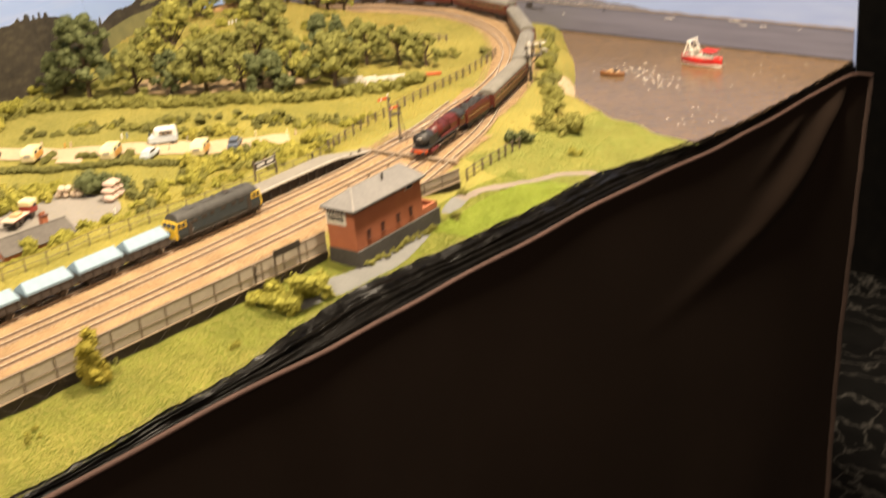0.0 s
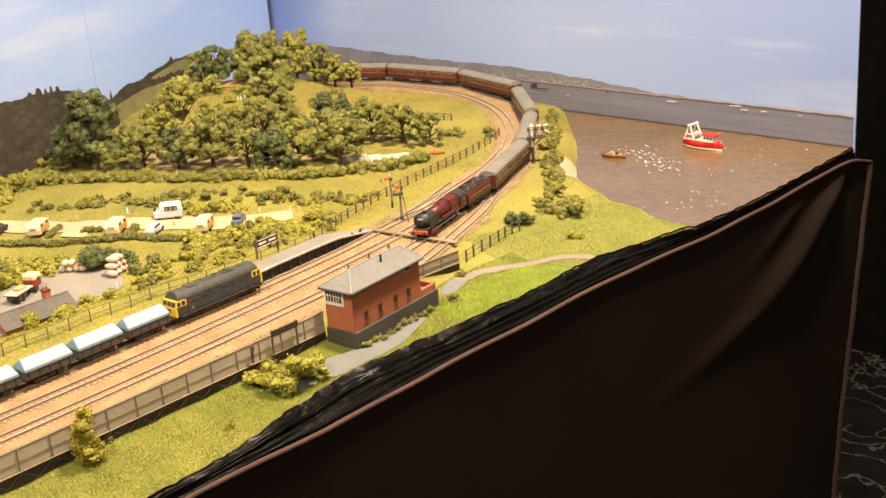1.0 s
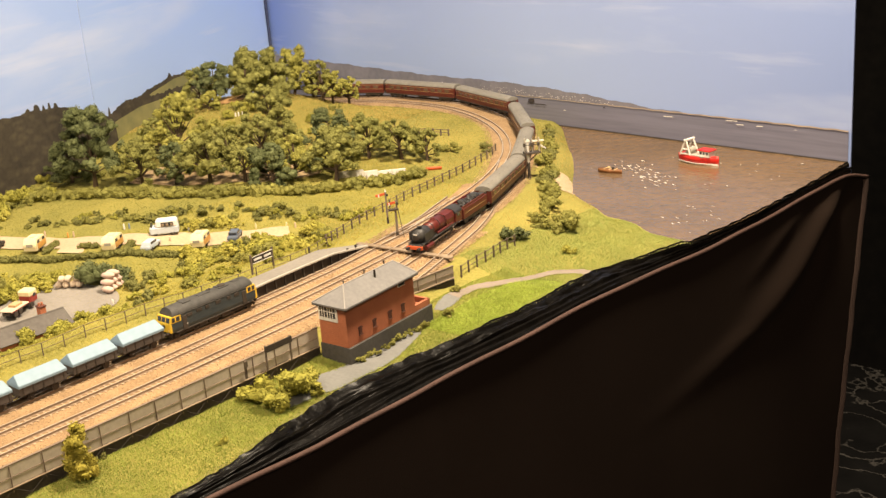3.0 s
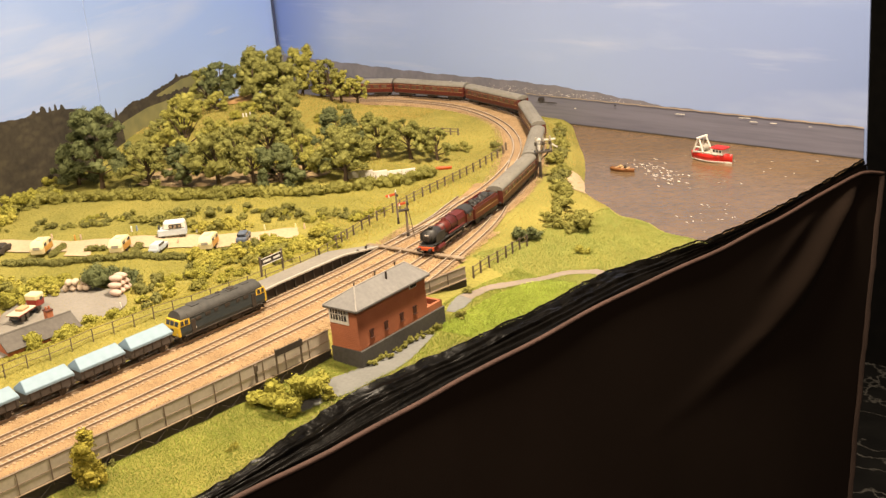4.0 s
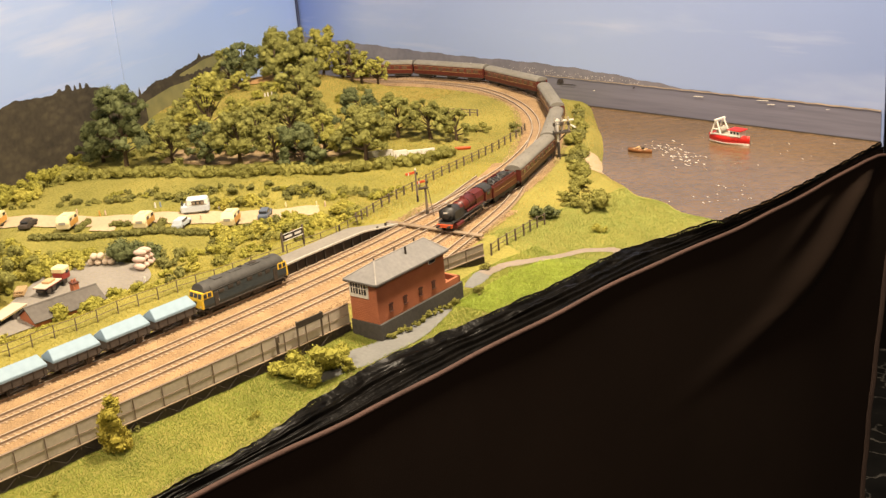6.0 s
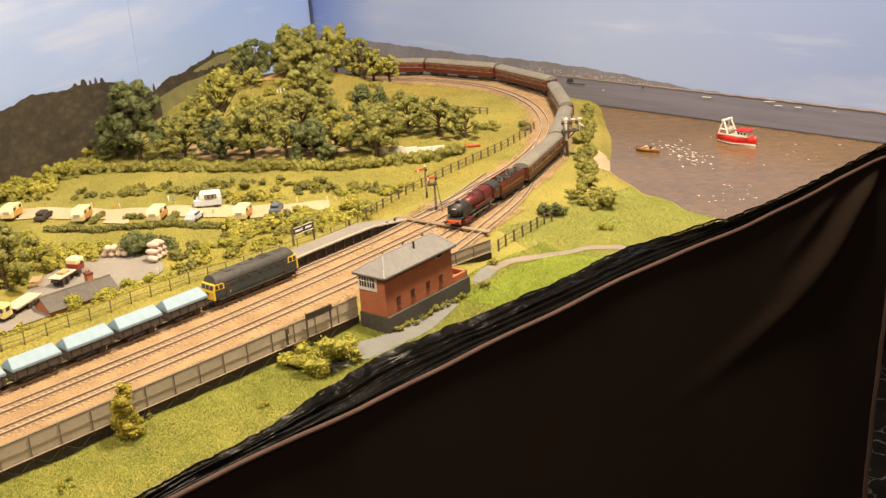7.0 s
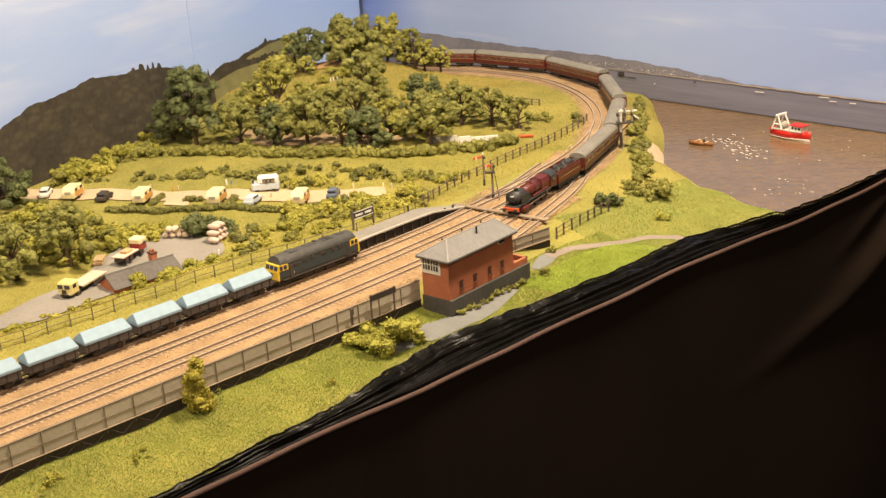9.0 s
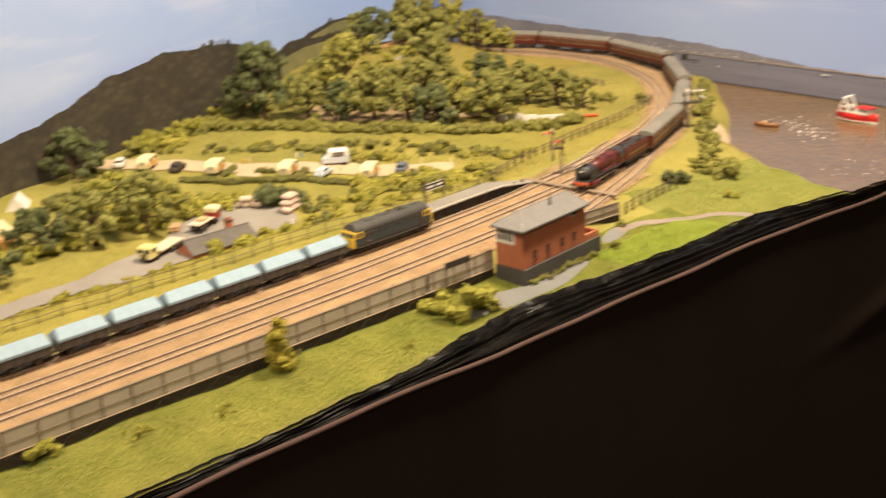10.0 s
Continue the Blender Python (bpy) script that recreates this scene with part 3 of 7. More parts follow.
def drape():
    ys, zs = np.arange(-0.3, 1.4761, 0.006), 0.050 - np.linspace(0, 1, 110) ** 1.4 * (0.050 - FLOOR_Z - 0.01)
    yy, zz = np.meshgrid(ys, zs)
    yy = np.where(yy > 1.30, 1.30 + (yy - 1.30) * (drape_end(zz) - 0.008 - 1.30) / 0.176, yy)
    zz = np.minimum(zz, hem_z(yy))
    xx = hem_x(yy) + drape_out(yy, zz)
    i = np.arange(yy.size).reshape(yy.shape)
    holder = thing("drape", "dark brown cloth drape hanging from the layout edge", "drape")
    raw("cloth", np.stack([xx, yy, zz], -1).reshape(-1, 3), np.stack([i[:-1, :-1], i[:-1, 1:], i[1:, 1:], i[1:, :-1]], -1).reshape(-1, 4), M_DRAPE, holder, smooth=True)
    line = [(hem_x(y) + 0.0012 + 0.0006 * math.sin(y * 23), y, float(hem_z(y)) + 0.0012 * math.sin(y * 14) + 0.0005 * math.sin(y * 47)) for y in np.arange(-0.3, 1.5361, 0.008)]
    # the light caught by the rolled hem is put into its paler colour
    part("hem", tube(line, 0.0021), M_HEM, holder, "brown rolled top hem, coloured lighter for its highlight", smooth=True)
    zs = np.linspace(0.0235, FLOOR_Z + 0.01, 90)
    verts, faces = [], []
    for k, z in enumerate(zs):
        y = float(drape_end(z))
        x = float(hem_x(y) + drape_out(np.array(y - 0.014), np.array(z))) + 0.0012
        w = 0.0018 * math.sin(k * 0.9) + 0.0012 * math.sin(k * 2.3)
        verts += [(x, y - 0.016 + w * 0.4, z), (x + 0.0028, y - 0.009, z), (x + 0.0014 + 0.4 * w, y - 0.004, z), (x - 0.001, y + w * 0.5, z)]
        if k:
            a = 4 * (k - 1)
            faces += [(a + j, a + j + 1, a + j + 5, a + j + 4) for j in range(3)]
    raw("side_hem", verts, faces, mat("side_hem_cloth", (0.085, 0.052, 0.040), (0.050, 0.031, 0.024), 500, 0.9, bump=0.4, big=14), holder, "lighter brown folded side hem", smooth=True)


drape()
floor = part("floor", mbox((0.0, 1.5, FLOOR_Z - 0.02), (7.0, 9.0, 0.04)), M_FLOOR)
tagged(floor, "black floor with pale grey veins", "floor", kind="structure")
for name, c, s in (("wall_north", (0, 3.255, 0.6), (7.0, 0.05, 3.4)), ("wall_south", (0, -2.9, 0.6), (7.0, 0.05, 3.4)), ("wall_west", (-3.4, 0.5, 0.6), (0.05, 6.8, 3.4)), ("wall_east", (3.4, 0.5, 0.6), (0.05, 6.8, 3.4))):
    tagged(part(name, mbox(c, s), M_BLACK), "black cloth hall curtain", "wall", kind="structure")
tagged(part("ceiling", mbox((0, 0.5, 2.33), (6.9, 6.9, 0.05)), M_BLACK), "dark hall ceiling", "ceiling", kind="structure")

# ---- track ----
def track(line, label, first=260, lift=0.0):
    holder = thing("track", label, "railway track", "model tracks")
    gauge = 0.0046
    z = RAIL_Z + lift + rail_rise(line[:, 0], line[:, 1])
    for side in (-1, 1):
        p = beside(line, side * gauge)[::3]
        g = np.gradient(p, axis=0)
        n = np.stack([g[:, 1], -g[:, 0]], 1) / np.linalg.norm(g, axis=1)[:, None]
        verts, faces = [], []
        for i in range(len(p)):
            zz = z[::3][i]
            for w, h in ((-0.0010, -0.0024), (-0.00035, -0.0017), (-0.00042, 0), (0.00042, 0), (0.00035, -0.0017), (0.0010, -0.0024)):
                verts.append((p[i, 0] + n[i, 0] * w, p[i, 1] + n[i, 1] * w, zz + h))
        for i in range(len(p) - 1):
            for k in range(6):
                a, b = i * 6 + k, i * 6 + (k + 1) % 6
                faces.append((a, b, b + 6, a + 6))
        rail = raw("rail", verts, faces, M_RAILSIDE, holder, "rusty steel rail with a worn bright head")
        rail.data.materials.append(M_RAIL)
        for i, poly in enumerate(rail.data.polygons):
            poly.material_index = 1 if i % 6 == 2 else 0
    d = np.concatenate([[0], np.cumsum(np.linalg.norm(np.diff(line, axis=0), axis=1))])
    s = np.arange(0.002, d[-1], 0.0052)
    px, py = np.interp(s, d, line[:, 0]), np.interp(s, d, line[:, 1])
    gg = np.gradient(line, axis=0)
    ang = np.arctan2(np.interp(s, d, gg[:, 1]), np.interp(s, d, gg[:, 0])) - math.pi / 2
    me = bpy.data.meshes.new("sleeper")
    bm = mbox((0, 0, 0), (0.0152, 0.0019, 0.0010), 0.0002)
    bm.to_mesh(me)
    bm.free()
    me.materials.append(M_SLEEPER)
    near = [i for i in range(len(s)) if 0.30 < py[i] < 1.15 and px[i] > -0.80][:first]
    for i in near:
        piece("sleeper", me, holder, Matrix.Translation((px[i], py[i], RAIL_Z - 0.0027 + lift + float(rail_rise(px[i], py[i])))) @ Matrix.Rotation(ang[i], 4, "Z"))
    bm = bmesh.new()
    keep = set(near)
    verts, faces = [], []
    for i in range(len(s)):
        if i in keep:
            continue
        m = Matrix.Translation((px[i], py[i], RAIL_Z - 0.0025 + lift + float(rail_rise(px[i], py[i])))) @ Matrix.Rotation(ang[i], 4, "Z")
        b = len(verts)
        verts += [m @ Vector((0.0076 * a, 0.00095 * c, 0.0005 * e)) for e in (-1, 1) for c in (-1, 1) for a in (-1, 1)]
        faces += [(b + 4, b + 5, b + 7, b + 6), (b, b + 1, b + 5, b + 4), (b + 2, b + 6, b + 7, b + 3), (b, b + 4, b + 6, b + 2), (b + 1, b + 3, b + 7, b + 5)]
    bm.free()
    tagged(raw("far_sleeper", verts, faces, M_SLEEPER, holder), kind="stuff")


track(MAIN, "outer main line of brown model track on tan ballast")
track(LOOP, "platform line of brown model track on tan ballast")
track(MIDDLE, "middle line of brown model track that joins the platform line", lift=0.00012)
track(SPUR, "short trap siding of brown model track beyond the crossing", 60, 0.00024)
track(STUB, "short stub of brown model track beside the curve", 60, 0.00020)
track(SIDING, "headshunt of brown model track that leaves the main line", 60, 0.00016)


def stones(name, n, d0, d1, keep, seed_):
    """Loose ballast stones over the bed."""
    rng = np.random.default_rng(seed_)
    idx0 = np.nonzero(keep)[0]
    k = rng.choice(idx0, n)
    off = rng.uniform(d0, d1, n)
    g = np.gradient(MAIN, axis=0)
    nn = np.stack([g[:, 1], -g[:, 0]], 1) / np.linalg.norm(g, axis=1)[:, None]
    p = MAIN[k] + nn[k] * off[:, None] + rng.normal(0, 0.0010, (n, 2))
    z = 0.0655 + rail_rise(p[:, 0], p[:, 1]) + 0.0015
    oct_ = np.array([(1, 0, 0), (-1, 0, 0), (0, 1, 0), (0, -1, 0), (0, 0, 1)], float)
    v = oct_[None] * rng.uniform(0.6, 1.3, (n, 5, 1)) * (rng.uniform(0.0003, 0.0008, n))[:, None, None] + np.stack([p[:, 0], p[:, 1], z], -1)[:, None, :]
    f = (np.array([(0, 2, 4), (2, 1, 4), (1, 3, 4), (3, 0, 4)])[None] + (np.arange(n) * 5)[:, None, None]).reshape(-1, 3)
    tagged(raw(name, v.reshape(-1, 3), f, M_STONE), "loose tan ballast stones between the rails", "ballast", kind="stuff")


M_STONE = mat("ballast_stone", (0.54, 0.38, 0.215), (0.15, 0.097, 0.055), 60, 0.95, bump=0, big=40, island=1.0, spec=0.1)
stones("ballast_stone", 46000, -0.080, 0.030, (MAIN[:, 1] > 0.25) & (MAIN[:, 1] < 0.87) & (MAIN[:, 0] > -0.8), 71)
stones("ballast_stone", 20000, -0.074, 0.034, (MAIN[:, 1] >= 0.87) & (MAIN[:, 1] < 1.04) & (MAIN[:, 0] > -0.8), 73)
stones("ballast_stone", 24000, -0.050, 0.017, (MAIN[:, 1] >= 1.03) | (MAIN[:, 0] < -0.8), 72)


def on_line(line, s):
    """Place and heading at arc length s along a line whose steps are 2 mm."""
    k = s / 0.002
    i = np.arange(len(line))
    x, y = np.interp(k, i, line[:, 0]), np.interp(k, i, line[:, 1])
    return np.array((x, y))


def stand(line, s0, s1):
    """The pose of a vehicle whose ends are at s0 (front) and s1, local +y towards the front."""
    q = (s1 - s0) * 0.15
    a, b = on_line(line, s0 + q), on_line(line, s1 - q)
    c, d = (a + b) / 2, a - b
    z = RAIL_Z + float(rail_rise(c[0], c[1]))
    return Matrix.Translation((c[0], c[1], z)) @ Matrix.Rotation(math.atan2(d[1], d[0]) - math.pi / 2, 4, "Z")


def arc_at(line, y):
    """Arc length at which a line, while it still runs ahead, reaches y."""
    return float(np.interp(y, line[:700, 1], np.arange(len(line[:700])) * 0.002))


def bogie(parent, y, wheelbase=0.017, r=0.0031, w=0.0118):
    b = part("bogie", mbox((0, y, 0.0038), (w + 0.002, wheelbase + 0.007, 0.0022), 0.0004), M_UNDER, parent)
    for dy in (-wheelbase / 2, wheelbase / 2):
        for sx_ in (-1, 1):
            part("wheel", rod(bmesh.new(), (sx_ * 0.0043, y + dy, r), (sx_ * 0.0058, y + dy, r), r, seg=14), M_UNDER, b)
    for sx_ in (-1, 1):
        bm = mbox((sx_ * 0.0068, y, 0.0034), (0.0008, wheelbase + 0.005, 0.0013), 0.0002)
        for dy in (-wheelbase / 2, wheelbase / 2):
            box(bm, (sx_ * 0.0069, y + dy, 0.0030), (0.0012, 0.0028, 0.0024), 0.0003)
        part("side_frame", bm, M_UNDER, b)


def diesel():
    t = thing("diesel_locomotive", "grey-blue model diesel locomotive with yellow cab ends", "locomotive")
    L, W = 0.0925, 0.0182
    h = W / 2
    low, rail_, crown = 0.0068, 0.0204, 0.0268
    curve = [(h * math.cos(a) ** 0.80, rail_ + (crown - rail_) * math.sin(a)) for a in np.linspace(0.0, math.pi / 2, 8)]
    side = [(-h + 0.0006, low), (h - 0.0006, low), (h, low + 0.0030), (h, rail_)]
    part("body", sweep(bmesh.new(), side + [(-h, rail_), (-h, low + 0.0030)], -L / 2 + 0.0110, L / 2 - 0.0110), M_DIESEL, t)
    top = [(x, z) for x, z in curve] + [(-x, z) for x, z in curve[-2::-1]]
    r = part("roof", sweep(bmesh.new(), top, -L / 2 + 0.0100, L / 2 - 0.0100), M_LOCOROOF, t, "dusty grey-brown roof")
    for y, w, l in ((-0.031, 0.0050, 0.007), (-0.016, 0.0085, 0.0105), (0.004, 0.0060, 0.013), (0.024, 0.0085, 0.008)):
        part("roof_hatch", mbox((0, y, crown), (w, l, 0.0008), 0.0002), M_LOCOROOF, r)
    part("exhaust", mbox((0.0015, -0.0035, crown + 0.0007), (0.0022, 0.0036, 0.0010), 0.0003), M_UNDER, r, "sooty black exhaust port")
    part("roof_fan", rod(bmesh.new(), (0, -0.0160, crown), (0, -0.0160, crown + 0.0010), 0.0034, seg=16), M_UNDER, r)
    for sx_ in (-1, 1):
        part("gutter", mbox((sx_ * (h + 0.0001), 0, rail_ + 0.0002), (0.0004, L - 0.022, 0.0004)), M_LOCOROOF, r)
    for e in (-1, 1):
        def cab_part(name, pts, y0, y1, squeeze, rake, m, parent, label=""):
            bm = bmesh.new()
            a = [bm.verts.new((x, e * y0, z)) for x, z in pts]
            b = [bm.verts.new((x * squeeze, e * (y1 - rake * max(0.0, z - 0.0152)), z)) for x, z in pts]
            for i in range(len(pts)):
                bm.faces.new((a[i], a[(i + 1) % len(pts)], b[(i + 1) % len(pts)], b[i]))
            bm.faces.new(a[::-1])
            bm.faces.new(b)
            return part(name, bm, m, parent, label)
        yb, yf = L / 2 - 0.0112, L / 2
        c = cab_part("cab", [(-h + 0.0006, low), (h - 0.0006, low), (h, low + 0.0030), (h, 0.0152), (-h, 0.0152), (-h, low + 0.0030)], yb, yf - 0.0006, 0.95, 0.0, M_DIESEL, t)
        part("nose", mbox((0, e * (yf - 0.0006), 0.0112), (W * 0.955, 0.0026, 0.0084), 0.0006), M_YELLOW, c, "bright yellow cab front")
        band = cab_part("window_band", [(-h, 0.0152), (h, 0.0152), (h, rail_ + 0.0002), (-h, rail_ + 0.0002)], yb, yf + 0.0004, 0.95, 0.30, M_YELLOW, c, "yellow surround of the cab windows")
        cab_part("cab_roof", [(x, z) for x, z in top], yb - 0.0012, yf - 0.0012, 0.90, 0.30, M_LOCOROOF, c, "dusty grey cab roof")
        tilt = Matrix.Rotation(e * math.atan(0.30), 3, "X")
        for x in (-0.0054, 0.0, 0.0054):
            part("cab_window", mbox((x, e * (yf - 0.0003), 0.0179), (0.0044, 0.0008, 0.0040), 0.0003, tilt), M_GLASS, band)
        for sx_ in (-1, 1):
            for k, wy in ((0, 0.0034), (1, 0.0040)):
                part("side_window", mbox((sx_ * (h * 0.977 + 0.0001), e * (yf - 0.0034 - 0.0044 * k), 0.0179), (0.0007, wy * 0.86, 0.0038), 0.0003, Matrix.Rotation(sx_ * e * 0.041, 3, "Z")), M_GLASS, band)
            part("buffer", rod(bmesh.new(), (sx_ * 0.0058, e * L / 2, 0.0068), (sx_ * 0.0058, e * (L / 2 + 0.0032), 0.0068), 0.0013), M_UNDER, c)
            part("cab_door", mbox((sx_ * (h + 0.0001), e * (L / 2 - 0.0142), 0.0124), (0.0005, 0.0044, 0.0124), 0.0002), M_UNDER, t)
            part("lamp", rod(bmesh.new(), (sx_ * 0.0062, e * (L / 2 + 0.0002), 0.0094), (sx_ * 0.0062, e * (L / 2 + 0.0008), 0.0094), 0.0007, seg=8), M_WHITE, c)
        part("headcode_box", mbox((0, e * (yf + 0.0008), 0.0122), (0.0040, 0.0006, 0.0026), 0.0002), M_UNDER, c)
        part("buffer_beam", mbox((0, e * (L / 2 - 0.0010), 0.0058), (0.0155, 0.0022, 0.0024), 0.0003), M_UNDER, c)
        part("snowplough", mbox((0, e * (L / 2 - 0.0020), 0.0026), (0.0130, 0.0016, 0.0026), 0.0004), M_UNDER, c)
    for sx_ in (-1, 1):
        for y, l, z in ((-0.024, 0.0055, 0.0182), (-0.0155, 0.0040, 0.0182), (-0.004, 0.0055, 0.0182), (0.008, 0.0040, 0.0182), (0.0165, 0.0055, 0.0182), (0.0265, 0.0055, 0.0176)):
            part("side_grille", mbox((sx_ * (h + 0.0001), y, z), (0.0006, l, 0.0026), 0.0002), M_UNDER, t)
        part("sole_bar", mbox((sx_ * (h - 0.0009), 0, 0.0064), (0.0014, L - 0.010, 0.0013), 0.0003), M_UNDER, t)
        part("emblem", mbox((sx_ * (h + 0.0001), 0.0310, 0.0108), (0.0004, 0.0030, 0.0018), 0.0001), M_WHITE, t)
        for y in (-0.012, 0.002, 0.013):
            part("equipment_box", mbox((sx_ * 0.0066, y, 0.0043), (0.0030, 0.0095, 0.0038), 0.0005), M_UNDER, t)
    part("fuel_tank", mbox((0, 0, 0.0043), (0.0110, 0.030, 0.0040), 0.0006), M_UNDER, t)
    for y in (-0.029, 0.029):
        bogie(t, y, 0.019)
    return t


s_loop = arc_at(LOOP, 0.690)
loco = diesel()
loco.matrix_basis = stand(LOOP, s_loop, s_loop + 0.0945)


def hood_wagon():
    t = thing("hooded_wagon", "grimy four-wheel clay wagon under a pale blue tarpaulin hood", "wagon", "clay wagons")
    L, W = 0.0395, 0.0165
    body = part("body", mbox((0, 0, 0.0098), (W, L, 0.0070), 0.0004), M_WAGON, t)
    for sx_ in (-1, 1):
        for y in (-0.017, -0.0085, 0.0, 0.0085, 0.017):
            part("strap", mbox((sx_ * (W / 2 + 0.0002), y, 0.0098), (0.0007, 0.0009, 0.0068), 0.0001), M_UNDER, body)
    bm = bmesh.new()
    wv = W / 2 + 0.0006
    base = [bm.verts.new((x, y, 0.0126)) for x, y in ((-wv, -L / 2 - 0.0006), (wv, -L / 2 - 0.0006), (wv, L / 2 + 0.0006), (-wv, L / 2 + 0.0006))]
    mid = [bm.verts.new((x, y, 0.0150)) for x, y in ((-wv, -L / 2 - 0.0004), (wv, -L / 2 - 0.0004), (wv, L / 2 + 0.0004), (-wv, L / 2 + 0.0004))]
    top = [bm.verts.new((0, y, 0.0213)) for y in (-L / 2 + 0.0016, L / 2 - 0.0016)]
    for i in range(4):
        bm.faces.new((base[i], base[(i + 1) % 4], mid[(i + 1) % 4], mid[i]))
    bm.faces.new((mid[0], mid[1], top[0]))
    bm.faces.new((mid[1], mid[2], top[1], top[0]))
    bm.faces.new((mid[2], mid[3], top[1]))
    bm.faces.new((mid[3], mid[0], top[0], top[1]))
    bm.faces.new(base[::-1])
    bmesh.ops.bevel(bm, geom=bm.edges[:], offset=0.0004, segments=1, affect="EDGES")
    part("hood", bm, M_HOOD, t, "pale blue tarpaulin hood")
    part("underframe", mbox((0, 0, 0.0056), (0.0125, L + 0.001, 0.0016), 0.0003), M_UNDER, t)
    for y in (-0.010, 0.010):
        for sx_ in (-1, 1):
            part("wheel", rod(bmesh.new(), (sx_ * 0.0043, y, 0.0032), (sx_ * 0.0058, y, 0.0032), 0.0032, seg=14), M_UNDER, t)
            part("axle_guard", mbox((sx_ * 0.0066, y, 0.0040), (0.0008, 0.0042, 0.0034), 0.0003), M_UNDER, t)
    for e in (-1, 1):
        for sx_ in (-1, 1):
            part("buffer", rod(bmesh.new(), (sx_ * 0.0056, e * L / 2, 0.0070), (sx_ * 0.0056, e * (L / 2 + 0.0028), 0.0070), 0.0011), M_UNDER, t)
        part("coupling", mbox((0, e * (L / 2 + 0.002), 0.0050), (0.0018, 0.0045, 0.0010), 0.0002), M_UNDER, t)
    for sx_ in (-1, 1):
        part("brake_lever", rod(bmesh.new(), (sx_ * 0.0074, -0.004, 0.0042), (sx_ * 0.0074, 0.012, 0.0030), 0.0004, seg=5), M_UNDER, t)
    return t


w0 = hood_wagon()
PITCH = 0.0453
for k in range(11):
    m = stand(LOOP, s_loop - 0.0040 - PITCH * k - 0.0425, s_loop - 0.0040 - PITCH * k)
    if k:
        copy_thing(w0, m)
    else:
        w0.matrix_basis = m


def coach():
    t = thing("passenger_coach", "maroon model passenger coach with a grey roof", "coach", "coaches of the express")
    L, W = 0.1290, 0.0184
    sec = [(-0.0086, 0.0068), (0.0086, 0.0068), (W / 2, 0.0105), (W / 2, 0.0180), (0.0088, 0.0206), (-0.0088, 0.0206), (-W / 2, 0.0180), (-W / 2, 0.0105)]
    part("body", sweep(bmesh.new(), sec, -L / 2, L / 2), M_MAROON, t)
    arc = [(0.0092 * math.cos(a), 0.0204 + 0.0050 * math.sin(a)) for a in np.linspace(0, math.pi, 11)]
    r = part("roof", sweep(bmesh.new(), arc, -L / 2 - 0.0003, L / 2 + 0.0003), M_COACHROOF, t, "weathered grey roof", smooth=False)
    for k in range(9):
        for sx_ in (-1, 1):
            part("roof_vent", mbox((sx_ * 0.0030, -0.054 + 0.0135 * k, 0.0252), (0.0012, 0.0018, 0.0008), 0.0002), M_COACHROOF, r)
    for sx_ in (-1, 1):
        for k in range(9):
            part("window", mbox((sx_ * (W / 2 - 0.0001), -0.052 + 0.013 * k, 0.0157), (0.0006, 0.0082, 0.0040), 0.0002), M_COACHGLASS, t)
        part("waist_line", mbox((sx_ * (W / 2 + 0.0001), 0, 0.0128), (0.0003, L - 0.001, 0.0004)), M_LINING, t)
        part("cantrail_line", mbox((sx_ * (W / 2 - 0.0001), 0, 0.0186), (0.0003, L - 0.001, 0.0004)), M_LINING, t)
        part("sole_bar", mbox((sx_ * 0.0080, 0, 0.0062), (0.0012, L - 0.002, 0.0014), 0.0002), M_UNDER, t)
    part("battery_box", mbox((0, 0.004, 0.0044), (0.0140, 0.016, 0.0034), 0.0004), M_UNDER, t)
    for y in (-0.046, 0.046):
        bogie(t, y, 0.0172)
    for e in (-1, 1):
        part("gangway", mbox((0, e * (L / 2 + 0.0020), 0.0140), (0.0076, 0.0044, 0.0128), 0.0004), M_UNDER, t)
        for sx_ in (-1, 1):
            part("buffer", rod(bmesh.new(), (sx_ * 0.0058, e * L / 2, 0.0072), (sx_ * 0.0058, e * (L / 2 + 0.0028), 0.0072), 0.0011), M_UNDER, t)
    return t


M_COACHGLASS = mat("coach_window", (0.075, 0.045, 0.034), (0.14, 0.09, 0.06), 120, 0.15, bump=0, obj=0.6, spec=0.6)
M_LINING = mat("cream_lining", (0.42, 0.27, 0.12), None, 300, 0.6, bump=0)


